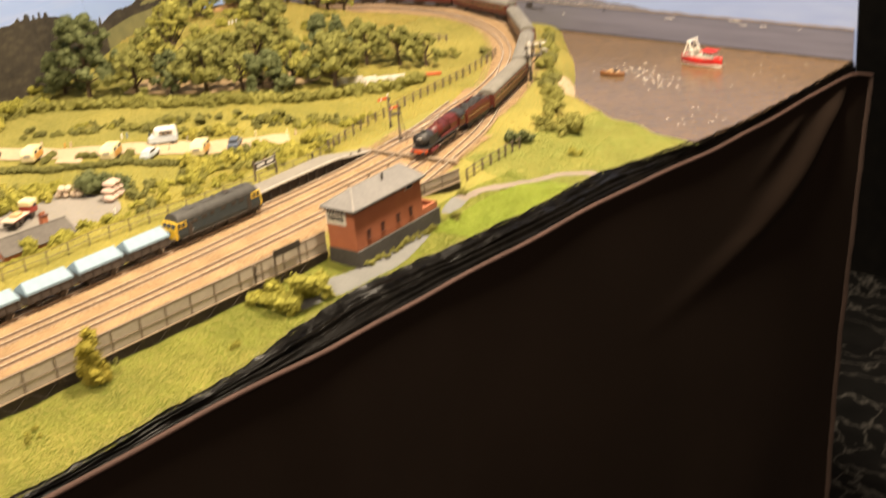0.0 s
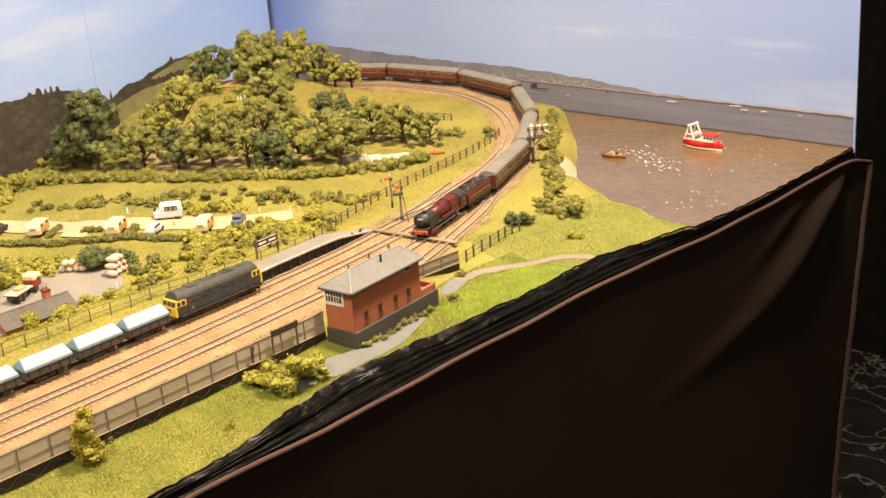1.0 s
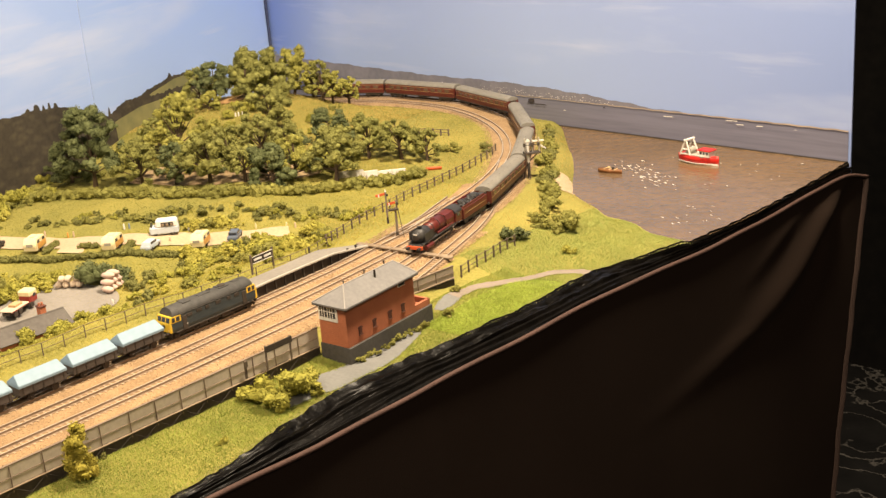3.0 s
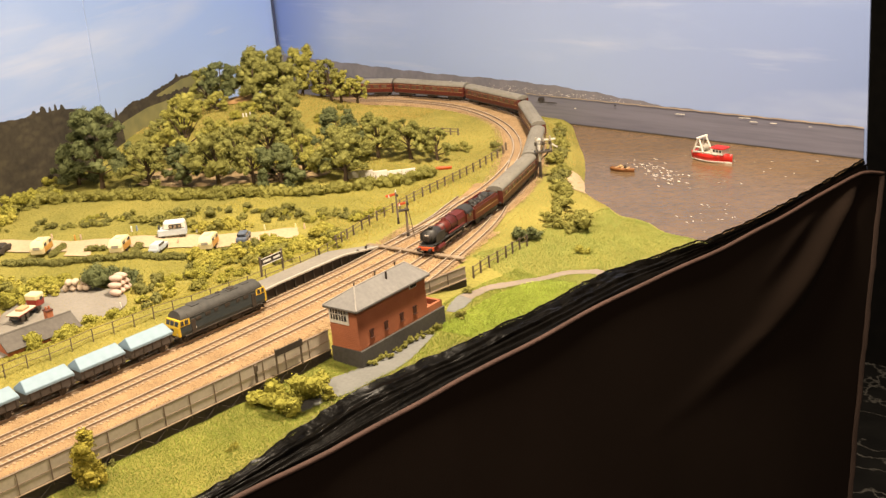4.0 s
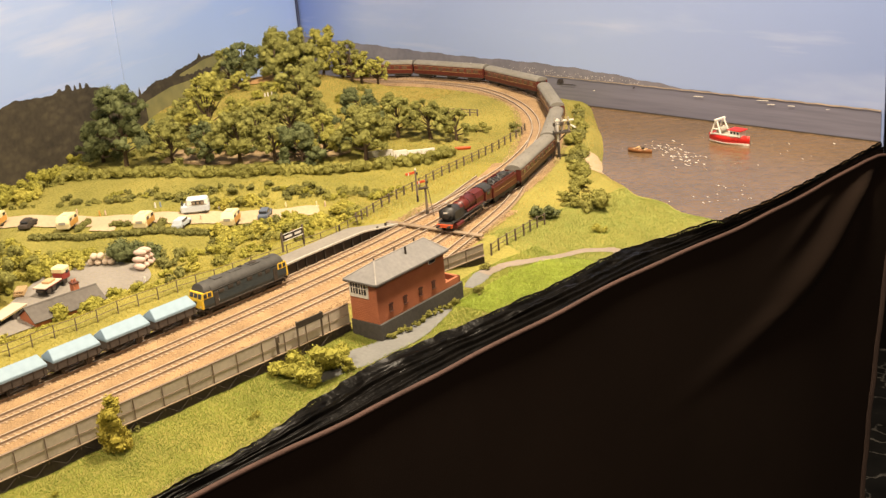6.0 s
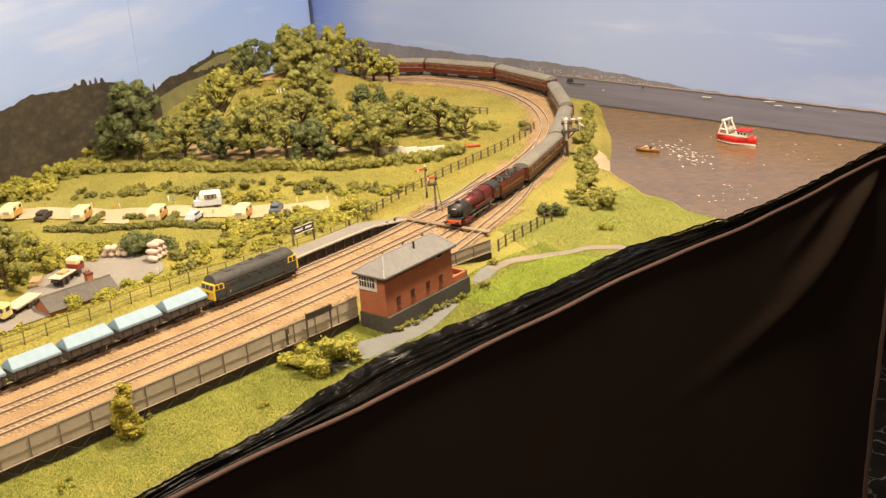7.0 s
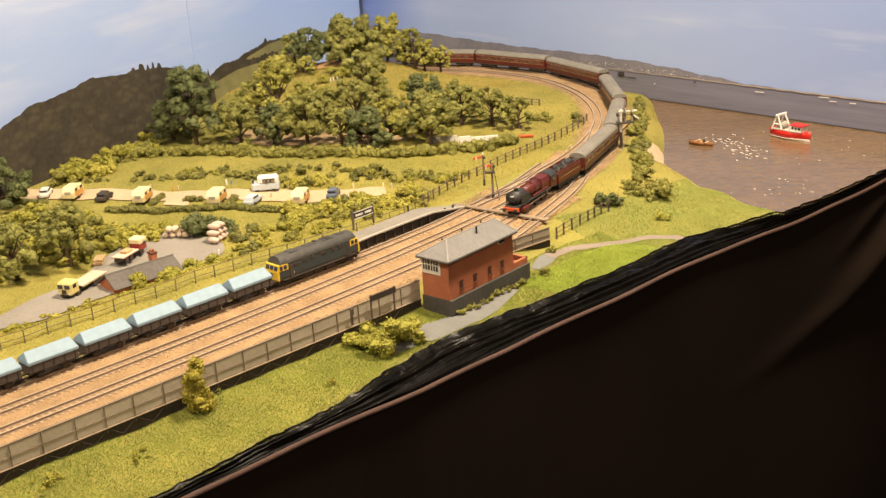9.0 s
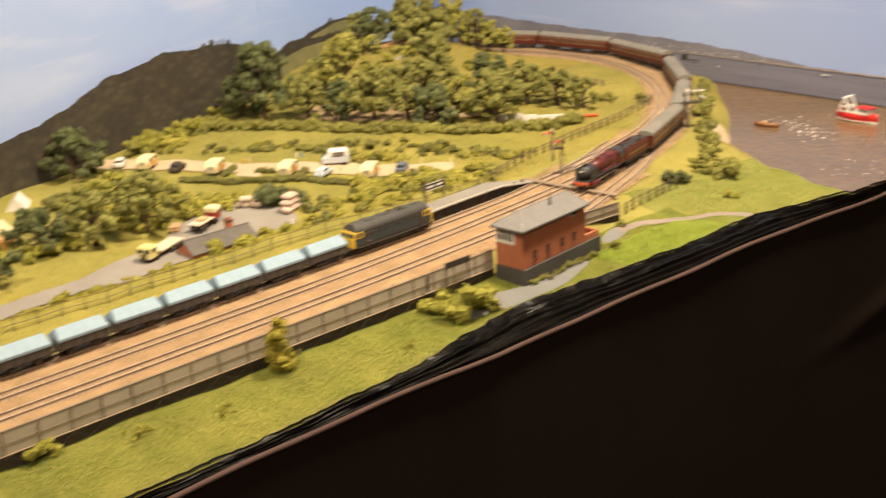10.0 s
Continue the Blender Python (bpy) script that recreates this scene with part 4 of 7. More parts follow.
def steam():
    t = thing("steam_locomotive", "crimson express steam locomotive with black smokebox", "locomotive")
    L = 0.088
    f = L / 2
    part("boiler", rod(bmesh.new(), (0, f - 0.026, 0.0166), (0, -f + 0.030, 0.0170), 0.0062, 0.0072, 20), M_STEAMRED, t, "crimson boiler", True)
    part("firebox", sweep(bmesh.new(), [(-0.0072, 0.010), (0.0072, 0.010), (0.0076, 0.0185), (0.0058, 0.0232), (0.0, 0.0246), (-0.0058, 0.0232), (-0.0076, 0.0185)], -f + 0.013, -f + 0.031), M_STEAMRED, t)
    sb = part("smokebox", rod(bmesh.new(), (0, f - 0.008, 0.0164), (0, f - 0.026, 0.0164), 0.0064, 0.0064, 20), M_STEAMBLACK, t, "black smokebox", True)
    part("smokebox_door", rod(bmesh.new(), (0, f - 0.0062, 0.0164), (0, f - 0.0082, 0.0164), 0.0034, 0.0052, 18), M_STEAMBLACK, sb, "", True)
    part("number_plate", mbox((0, f - 0.0060, 0.0192), (0.0040, 0.0006, 0.0010)), M_WHITE, sb)
    part("chimney", rod(bmesh.new(), (0, f - 0.015, 0.0222), (0, f - 0.015, 0.0252), 0.0019, 0.0023, 12), M_STEAMBLACK, sb)
    part("dome", rod(bmesh.new(), (0, 0.002, 0.0232), (0, 0.002, 0.0256), 0.0028, 0.0018, 12), M_STEAMRED, t)
    for k in range(3):
        part("boiler_band", rod(bmesh.new(), (0, 0.012 - 0.012 * k, 0.0168), (0, 0.0114 - 0.012 * k, 0.0168), 0.0068 + 0.0003 * k, 0.0068 + 0.0003 * k, 20), M_STEAMBLACK, t)
    for sx_ in (-1, 1):
        part("running_plate", mbox((sx_ * 0.0072, 0.0, 0.0104), (0.0034, L - 0.012, 0.0008), 0.0002), M_STEAMBLACK, t)
        part("splasher", mbox((sx_ * 0.0070, -0.010, 0.0118), (0.0022, 0.034, 0.0022), 0.0006), M_STEAMRED, t)
        part("smoke_deflector", mbox((sx_ * 0.0084, f - 0.018, 0.0158), (0.0005, 0.018, 0.0086), 0.0001), M_STEAMBLACK, t)
        part("cylinder", rod(bmesh.new(), (sx_ * 0.0078, f - 0.010, 0.0056), (sx_ * 0.0078, f - 0.024, 0.0056), 0.0025, seg=12), M_STEAMRED, t)
        for k in range(3):
            part("driving_wheel", rod(bmesh.new(), (sx_ * 0.0044, 0.011 - 0.0152 * k, 0.0069), (sx_ * 0.0060, 0.011 - 0.0152 * k, 0.0069), 0.0069, seg=20), M_STEAMBLACK, t)
        for k in range(2):
            part("bogie_wheel", rod(bmesh.new(), (sx_ * 0.0044, f - 0.011 - 0.013 * k, 0.0031), (sx_ * 0.0058, f - 0.011 - 0.013 * k, 0.0031), 0.0031, seg=14), M_STEAMBLACK, t)
        part("coupling_rod", mbox((sx_ * 0.0068, -0.004, 0.0058), (0.0006, 0.033, 0.0011)), M_RAIL, t)
        part("connecting_rod", rod(bmesh.new(), (sx_ * 0.0074, f - 0.024, 0.0056), (sx_ * 0.0072, -0.004, 0.0064), 0.0006, seg=6), M_RAIL, t)
        part("buffer", rod(bmesh.new(), (sx_ * 0.0058, f - 0.002, 0.0074), (sx_ * 0.0058, f + 0.0022, 0.0074), 0.0013), M_STEAMBLACK, t)
    cab = part("cab", sweep(bmesh.new(), [(-0.0086, 0.0096), (0.0086, 0.0096), (0.0090, 0.0200), (-0.0090, 0.0200)], -f, -f + 0.0135), M_STEAMRED, t)
    part("cab_roof", sweep(bmesh.new(), [(0.0091 * math.cos(a), 0.0200 + 0.0050 * math.sin(a)) for a in np.linspace(0, math.pi, 9)], -f - 0.001, -f + 0.0140), M_STEAMBLACK, cab)
    for sx_ in (-1, 1):
        part("cab_window", mbox((sx_ * 0.0089, -f + 0.0070, 0.0176), (0.0008, 0.0060, 0.0034), 0.0003), M_GLASS, cab)
    part("buffer_beam", mbox((0, f - 0.0030, 0.0074), (0.0168, 0.0022, 0.0034), 0.0003), M_BEAM, t, "faded orange-red buffer beam")
    part("front_platform", mbox((0, f - 0.0075, 0.0094), (0.0150, 0.0090, 0.0008), 0.0002), M_STEAMBLACK, t)
    return t


def tender():
    t = thing("tender", "crimson six-wheel locomotive tender filled with coal", "tender")
    L, W = 0.056, 0.0176
    part("tank", mbox((0, 0, 0.0138), (W, L, 0.0112), 0.0006), M_STEAMRED, t)
    bm = bmesh.new()
    rnd = random.Random(5)
    for k in range(90):
        box(bm, (rnd.uniform(-0.0058, 0.0058), rnd.uniform(-0.018, 0.024), 0.0196 + rnd.uniform(0, 0.0018)), (0.0026, 0.0026, 0.002), 0, Matrix.Rotation(rnd.uniform(0, 3), 3, Vector((rnd.random(), rnd.random(), 1)).normalized()))
    part("coal", bm, M_STEAMBLACK, t, "black coal load")
    for sx_ in (-1, 1):
        part("coping", mbox((sx_ * 0.0080, 0.002, 0.0206), (0.0008, L - 0.006, 0.0026), 0.0002), M_STEAMRED, t)
        part("side_frame", mbox((sx_ * 0.0074, 0, 0.0062), (0.0008, L - 0.004, 0.0038), 0.0002), M_STEAMBLACK, t)
        part("side_panel_line", mbox((sx_ * (W / 2 + 0.0001), 0, 0.0138), (0.0003, L - 0.006, 0.0004)), M_LINING, t)
        for k in (-1, 0, 1):
            part("wheel", rod(bmesh.new(), (sx_ * 0.0044, 0.0165 * k, 0.0043), (sx_ * 0.0060, 0.0165 * k, 0.0043), 0.0043, seg=16), M_STEAMBLACK, t)
    part("tank_rear", mbox((0, -L / 2 + 0.008, 0.0202), (0.0150, 0.012, 0.0016), 0.0004), M_STEAMBLACK, t)
    return t


M_BEAM = mat("faded_red_beam", (0.60, 0.11, 0.03), (0.50, 0.08, 0.025), 300, 0.5, bump=0.05)
S_FRONT = arc_at(MAIN, 0.948)
engine = steam()
engine.matrix_basis = stand(MAIN, S_FRONT, S_FRONT + 0.090)
tend = tender()
tend.matrix_basis = stand(MAIN, S_FRONT + 0.0925, S_FRONT + 0.150)
c0 = coach()
for k in range(6):
    m = stand(MAIN, S_FRONT + 0.1530 + 0.1352 * k, S_FRONT + 0.1530 + 0.1352 * k + 0.1318)
    if k:
        copy_thing(c0, m)
    else:
        c0.matrix_basis = m

# ---- printed distance on the sky boards ----
M_PRINTSEA = mat("printed_sea", (0.175, 0.172, 0.225), (0.125, 0.124, 0.168), 60, 0.7, bump=0, big=9)
M_PRINTHILL = mat("printed_far_shore", (0.150, 0.146, 0.178), (0.21, 0.198, 0.228), 120, 0.8, bump=0, big=22)
M_PRINTSAND = mat("printed_sand", (0.40, 0.32, 0.25), (0.27, 0.22, 0.18), 80, 0.8, bump=0, big=30)
M_PRINTWOOD = mat("printed_dark_wood", (0.026, 0.021, 0.015), (0.050, 0.041, 0.027), 150, 0.9, bump=0, big=16)


def streaked(m, scale):
    """Draw the grain of a printed surface out into level streaks."""
    nt = m.node_tree
    stretch = nt.nodes.new("ShaderNodeMapping")
    stretch.inputs["Scale"].default_value = scale
    src = [n for n in nt.nodes if n.bl_idname == "ShaderNodeTexCoord"][0]
    nt.links.new(src.outputs["Object"], stretch.inputs[0])
    for n in [n for n in nt.nodes if n.bl_idname == "ShaderNodeTexNoise"]:
        nt.links.new(stretch.outputs[0], n.inputs["Vector"])


streaked(M_PRINTSEA, (0.25, 0.25, 6.0))


def canopies(m):
    """Printed rounded tree tops over the dark wood."""
    nt = m.node_tree
    tc = nt.nodes.new("ShaderNodeTexCoord")
    warp = nt.nodes.new("ShaderNodeTexNoise")
    warp.inputs["Scale"].default_value, warp.inputs["Detail"].default_value = 60.0, 5
    wide = nt.nodes.new("ShaderNodeMapping")
    wide.inputs["Scale"].default_value = (0.45, 0.45, 1.0)
    nt.links.new(tc.outputs["Object"], wide.inputs[0])
    nt.links.new(wide.outputs[0], warp.inputs["Vector"])
    sc = nt.nodes.new("ShaderNodeVectorMath")
    sc.operation = "MULTIPLY_ADD"
    sc.inputs[1].default_value = (0.016, 0.016, 0.016)
    nt.links.new(warp.outputs["Color"], sc.inputs[0])
    nt.links.new(wide.outputs[0], sc.inputs[2])
    cell = nt.nodes.new("ShaderNodeTexVoronoi")
    cell.inputs["Scale"].default_value = 105
    nt.links.new(sc.outputs[0], cell.inputs["Vector"])
    ramp = nt.nodes.new("ShaderNodeMapRange")
    ramp.inputs["From Min"].default_value, ramp.inputs["From Max"].default_value = 0.15, 0.62
    ramp.inputs["To Min"].default_value, ramp.inputs["To Max"].default_value = 0.42, 0.0
    nt.links.new(cell.outputs["Distance"], ramp.inputs["Value"])
    mul = nt.nodes.new("ShaderNodeMath")
    mul.operation = "MULTIPLY"
    nt.links.new(ramp.outputs[0], mul.inputs[0])
    nt.links.new(warp.outputs["Fac"], mul.inputs[1])
    bs = nt.nodes["Principled BSDF"]
    old = bs.inputs["Base Color"].links[0].from_socket
    mix = nt.nodes.new("ShaderNodeMix")
    mix.data_type = "RGBA"
    mix.inputs["B"].default_value = (0.14, 0.115, 0.068, 1)
    nt.links.new(old, mix.inputs["A"])
    nt.links.new(mul.outputs[0], mix.inputs["Factor"])
    nt.links.new(mix.outputs["Result"], bs.inputs["Base Color"])


canopies(M_PRINTWOOD)
M_PRINTFIELD = mat("printed_field", (0.235, 0.215, 0.085), (0.155, 0.15, 0.066), 50, 0.9, bump=0.2, big=14)


def strip_on_end(name, material, xs, low, high, off, label):
    """A printed band, or the strip of foot shade, on the end board between two lines."""
    verts, faces = [], []
    for i, x in enumerate(xs):
        verts += [(x, float(end_y(x)) - off, low(x)), (x, float(end_y(x)) - off, high(x))]
        if i:
            faces.append((2 * i - 2, 2 * i, 2 * i + 1, 2 * i - 1))
    tagged(raw(name, verts, faces, material), label, "backdrop", kind="structure")


def shore_z(x):
    return 0.0872 + 0.0003 * math.sin(x * 210)


def ridge_z(x):
    return float(np.interp(x, [-1.56, -1.43, -1.28, -1.175, -1.062, -0.974, -0.910, -0.836, -0.792, -0.70], [0.112, 0.1085, 0.1050, 0.1035, 0.1045, 0.1024, 0.0992, 0.0935, 0.0896, 0.0865])) + 0.0008 * math.sin(x * 90) + 0.0004 * math.sin(x * 260 + 1)


XS = np.arange(BACK_X + 0.003, -0.5110, 0.004)
strip_on_end("backdrop_sea", M_PRINTSEA, XS, lambda x: 0.040, shore_z, 0.0012, "printed blue-grey estuary on the end board")
strip_on_end("backdrop_hill", M_PRINTHILL, [x for x in XS if x < -0.70], shore_z, lambda x: max(ridge_z(x), shore_z(x)), 0.0012, "printed purple-brown far shore with a small town")
strip_on_end("backdrop_sand", M_PRINTSAND, [x for x in XS if x > -1.02], lambda x: shore_z(x) - 0.0006, lambda x: shore_z(x) + 0.0004 + 0.0008 * float(smooth(-1.0, -0.6, x)), 0.0022, "printed pale sand spit")
# dark strip that stands for the shadow between board and water
strip_on_end("backdrop_foot_shade", M_UNDER, [x for x in XS if x > -1.0], lambda x: 0.046, lambda x: SEA_Z + 0.0016, 0.0030, "dark strip for the shadow gap along the foot of the end board")
verts, faces = [], []
for k in range(150):
    x = (-0.955 if k % 3 else -1.06) + R.gauss(0, 0.055)
    if not -1.30 < x < -0.80:
        continue
    z = shore_z(x) + 0.0012 + (0.5 * (ridge_z(x) - shore_z(x))) * R.random() ** 1.8
    w, h, b = R.uniform(0.0006, 0.0020), R.uniform(0.0004, 0.0010), len(verts)
    verts += [(x, float(end_y(x)) - 0.0028, z), (x + w, float(end_y(x)) - 0.0028, z), (x + w, float(end_y(x)) - 0.0028, z + h), (x, float(end_y(x)) - 0.0028, z + h)]
    faces.append((b, b + 1, b + 2, b + 3))
tagged(raw("printed_houses", verts, faces, mat("printed_house", (0.75, 0.70, 0.68), (0.40, 0.34, 0.32), 200, 0.8, bump=0, island=1.0)), "tiny pale printed houses of the far town", "backdrop", kind="stuff")
M_RAFT = mat("printed_raft", (0.05, 0.04, 0.04), None, 200, 0.8, bump=0)
for x, z, w, h, dark in ((-1.249, 0.078, 0.012, 0.0016, 0), (-1.115, 0.0715, 0.010, 0.0015, 0), (-1.045, 0.069, 0.024, 0.0018, 1), (-0.978, 0.0705, 0.034, 0.0016, 1), (-0.990, 0.0725, 0.013, 0.0060, 1),
                         (-0.862, 0.0745, 0.004, 0.0024, 1), (-0.760, 0.0715, 0.016, 0.0014, 0), (-0.667, 0.0735, 0.018, 0.0012, 0), (-0.655, 0.0695, 0.012, 0.0012, 0), (-0.628, 0.0695, 0.010, 0.0014, 0), (-0.58, 0.0690, 0.005, 0.0008, 0), (-0.93, 0.0660, 0.004, 0.0012, 0)):
    bm = bmesh.new()
    pts = [(x - w / 2, z), (x + w / 2, z + 0.2 * h), (x + w / 2 * 0.8, z + h), (x - w / 2 * 0.7, z + h * 0.8)]
    bm.faces.new([bm.verts.new((a, float(end_y(a)) - 0.0028, c + 0.0872 - float(np.interp(a, [-1.40, -1.21, -1.0, -0.80, -0.69, -0.534], [0.0835, 0.082, 0.0808, 0.0790, 0.0772, 0.0735])))) for a, c in pts])
    tagged(part("printed_boat", bm, M_RAFT if dark else M_WHITE), "small moored boat printed on the end board", "backdrop", kind="structure")


def rear_hill(name, material, ys, top, x0, label):
    """A cut-out hill just in front of the rear sky board."""
    verts, faces, n = [], [], 14
    rnd = random.Random(11)
    for i, y in enumerate(ys):
        t = top(y)
        for k in range(n):
            f = k / (n - 1)
            verts.append((back_x(y) + x0 + 0.0040 * (1 - f), y, 0.05 + (t - 0.05) * f))
        if i:
            for k in range(n - 1):
                a = (i - 1) * n + k
                faces.append((a, a + n, a + n + 1, a + 1))
    tagged(raw(name, verts, faces, material, smooth=True), label, "backdrop", kind="structure")


def wood_z(y):
    z = float(np.interp(y, [0.50, 0.58, 0.62, 0.675, 0.737, 0.783, 0.842, 0.882, 0.922, 0.97, 0.99, 1.042, 1.075], [0.118, 0.127, 0.130, 0.140, 0.159, 0.160, 0.168, 0.161, 0.160, 0.153, 0.149, 0.128, 0.112]))
    z += 0.0016 * abs(math.sin(y * 70)) + 0.0010 * abs(math.sin(y * 173 + 1))
    for c, h, w in ((0.932, 0.0070, 0.0060), (0.944, 0.0065, 0.0022), (0.9545, 0.0080, 0.0030), (0.966, 0.0055, 0.0040), (0.916, 0.0035, 0.004)):
        z += h * max(0.0, 1 - ((y - c) / w) ** 2) ** 0.5 if abs(y - c) < w else 0
    return z


def field_z(y):
    return float(np.interp(y, [0.98, 1.05, 1.086, 1.139, 1.18, 1.30], [0.095, 0.102, 0.1085, 0.1146, 0.1135, 0.108]))


def upper_z(y):
    return float(np.interp(y, [1.14, 1.17, 1.205, 1.232, 1.26, 1.32], [0.113, 0.1262, 0.1305, 0.1345, 0.134, 0.120]))


def ragged(y):
    return 0.0026 * abs(math.sin(y * 131) * math.sin(y * 57 + 1)) + 0.0016 * abs(math.sin(y * 310 + 2))


def row_z(y):
    return field_z(y) + float(np.interp(y, [1.06, 1.10, 1.30], [0.001, 0.0055, 0.0075])) + 1.3 * ragged(y)


def skyline_z(y):
    z = float(np.interp(y, [1.035, 1.0809, 1.1043, 1.146, 1.167, 1.197, 1.2325, 1.26, 1.32], [0.102, 0.1190, 0.1262, 0.1268, 0.1305, 0.1345, 0.1365, 0.136, 0.122]))
    return z + 0.8 * ragged(y) + 0.0090 * max(0.0, 1 - abs(y - 1.222) / 0.006) + 0.0125 * max(0.0, 1 - abs(y - 1.0742) / 0.003)


rear_hill("backdrop_hedge", M_PRINTWOOD, np.arange(1.035, 1.32, 0.0015), skyline_z, 0.0015, "dark printed hedgerow along the skyline")
rear_hill("backdrop_field", M_PRINTFIELD, np.arange(1.14, 1.32, 0.004), upper_z, 0.0030, "printed green field under the skyline")
rear_hill("backdrop_hedge", M_PRINTWOOD, np.arange(1.06, 1.30, 0.0015), row_z, 0.0045, "dark printed hedgerow between two fields")
rear_hill("backdrop_field", M_PRINTFIELD, np.arange(0.98, 1.30, 0.004), field_z, 0.0060, "printed green hillside field")
rear_hill("backdrop_wood", M_PRINTWOOD, np.arange(0.50, 1.077, 0.0015), wood_z, 0.0090, "dark brown wooded hill with trees on its skyline")


# ---- foliage ----
def ball(fine):
    bm = bmesh.new()
    bmesh.ops.create_icosphere(bm, subdivisions=fine, radius=1.0)
    v = np.array([tuple(p.co) for p in bm.verts])
    f = [[p.index for p in q.verts] for q in bm.faces]
    bm.free()
    return v, np.array(f)


SQUASH = np.array((1.02, 1.02, 0.88))


def lumpy(d, k):
    return 1 + 0.16 * np.sin(5 * d[:, 0] + 4 * d[:, 1] + k) + 0.12 * np.sin(9 * d[:, 2] - 7 * d[:, 0] + 2 * k) + 0.08 * np.cos(13 * d[:, 1] + 11 * d[:, 2] + 3 * k)


BUD_V, BUD_F = ball(1)


def puffs(rng, spots, radius, flake, cover=1.0, buds=6):
    """Clumps of foam: each a core with smaller lumps round it, under a skin of fine crumbs."""
    vs, fs, base = [], [], 0
    for c, k in spots:
        r, ph = radius * k, rng.uniform(0, 6.28)
        d = rng.normal(0, 1, (buds, 3)) + np.array((0, 0, 0.25))
        d /= np.linalg.norm(d, axis=1)[:, None]
        centres = np.vstack([np.array(c)[None], np.array(c) + d * (0.66 * r * rng.uniform(0.85, 1.15, (buds, 1))) * SQUASH])
        sizes = np.concatenate([[0.66 * r], 0.48 * r * rng.uniform(0.75, 1.25, buds)])
        for cc, rr in zip(centres, sizes):
            core = BUD_V * (0.90 * rr * lumpy(BUD_V, ph) * rng.uniform(0.85, 1.12, len(BUD_V)))[:, None] * SQUASH + cc
            vs.append(core)
            fs.append(BUD_F + base)
            base += len(core)
            n = max(14, int(cover * 3.4 * (rr / flake) ** 2))
            q = rng.normal(0, 1, (n, 3))
            q /= np.linalg.norm(q, axis=1)[:, None]
            q = q[(q[:, 2] > -0.35) | (rng.random(n) < 0.4)]
            n = len(q)
            p = cc + q * (rr * lumpy(q, ph) * rng.uniform(0.86, 1.14, n))[:, None] * SQUASH
            nn = q + rng.normal(0, 0.55, (n, 3))
            u = np.cross(nn, rng.normal(0, 1, (n, 3)))
            u /= np.linalg.norm(u, axis=1)[:, None]
            w = np.cross(nn, u)
            w /= np.linalg.norm(w, axis=1)[:, None]
            s1, s2 = (flake * rng.uniform(0.7, 1.5, n))[:, None], (flake * rng.uniform(0.7, 1.5, n))[:, None]
            vs.append(np.stack([p - u * s1, p + u * s1 * 0.5 - w * s2, p + u * s1 * 0.5 + w * s2], 1).reshape(-1, 3))
            fs.append(np.arange(3 * n).reshape(-1, 3) + base)
            base += 3 * n
    return np.concatenate(vs), np.concatenate(fs).tolist()


def tree(x, y, h, w, material, label, seed, name="tree", clear=0.22):
    rng = np.random.default_rng(seed)
    z = float(height(np.array([x]), np.array([y]))[0]) - 0.001
    t = thing(name, label, "tree", "model trees")
    t.matrix_basis = pose(x, y, z)
    bm = bmesh.new()
    lean = rng.uniform(-0.06, 0.06, 2) * h
    fork = Vector((lean[0] * 0.4, lean[1] * 0.4, h * max(clear, 0.12)))
    rod(bm, (0, 0, -0.001), fork, 0.0014 + 0.026 * w, 0.0010 + 0.018 * w, 8)
    rod(bm, fork - Vector((0, 0, 0.0005)), (lean[0], lean[1], h * 0.75), 0.0010 + 0.018 * w, 0.0006, 7)
    spots, n = [], int(14 + 190 * h * (0.6 + 6 * w))
    for k in range(n):
        f = (k + 0.5) / n
        zz = h * (clear + 0.10 + (0.90 - clear - 0.10) * f)
        spread = w * 0.56 * (1 - 0.62 * f ** 2.2) * (0.75 + 0.25 * math.sin(k * 1.9))
        a = k * 2.4 + rng.uniform(-0.5, 0.5)
        p = (lean[0] * f + spread * math.cos(a) * rng.uniform(0.75, 1.2), lean[1] * f + spread * math.sin(a) * rng.uniform(0.75, 1.2), zz + rng.uniform(-0.03, 0.03) * h)
        spots.append((p, rng.uniform(0.62, 1.35)))
        if k % 2 == 0:
            rod(bm, fork + Vector((0, 0, h * 0.25 * f)), p, 0.0010, 0.0004, 5)
    part("trunk", bm, M_TRUNK, t, "brown forked trunk and limbs")
    v, f = puffs(rng, spots, w * 0.118, 0.00075)
    raw("crown", v, f, material, t)
    return t


def shrub(x, y, w, h, material, label, seed, name="bush", crumb=0.00095, cover=1.2, group="model bushes", spots=None):
    rng = np.random.default_rng(seed)
    z = float(height(np.array([x]), np.array([y]))[0])
    n = max(3, int(4 + w * 110))
    r0 = min(h, w) * 0.36
    if spots is None:
        spots = []
        for k in range(n):
            a, r = rng.uniform(0, 6.28), math.sqrt(rng.uniform(0, 1)) * w * 0.36
            spots.append(((r * math.cos(a), r * math.sin(a), max(0.2 * r0, (h - 0.7 * r0) * rng.uniform(0.25, 1.0) * (1 - (r / w) ** 2 * 3.0))), rng.uniform(0.65, 1.2)))
    v, f = puffs(rng, spots, r0, crumb * 0.85, cover * 0.8, 5)
    ob = raw(name, v, f, material)
    ob.matrix_basis = pose(x, y, z)
    return tagged(ob, label, "bush", group)


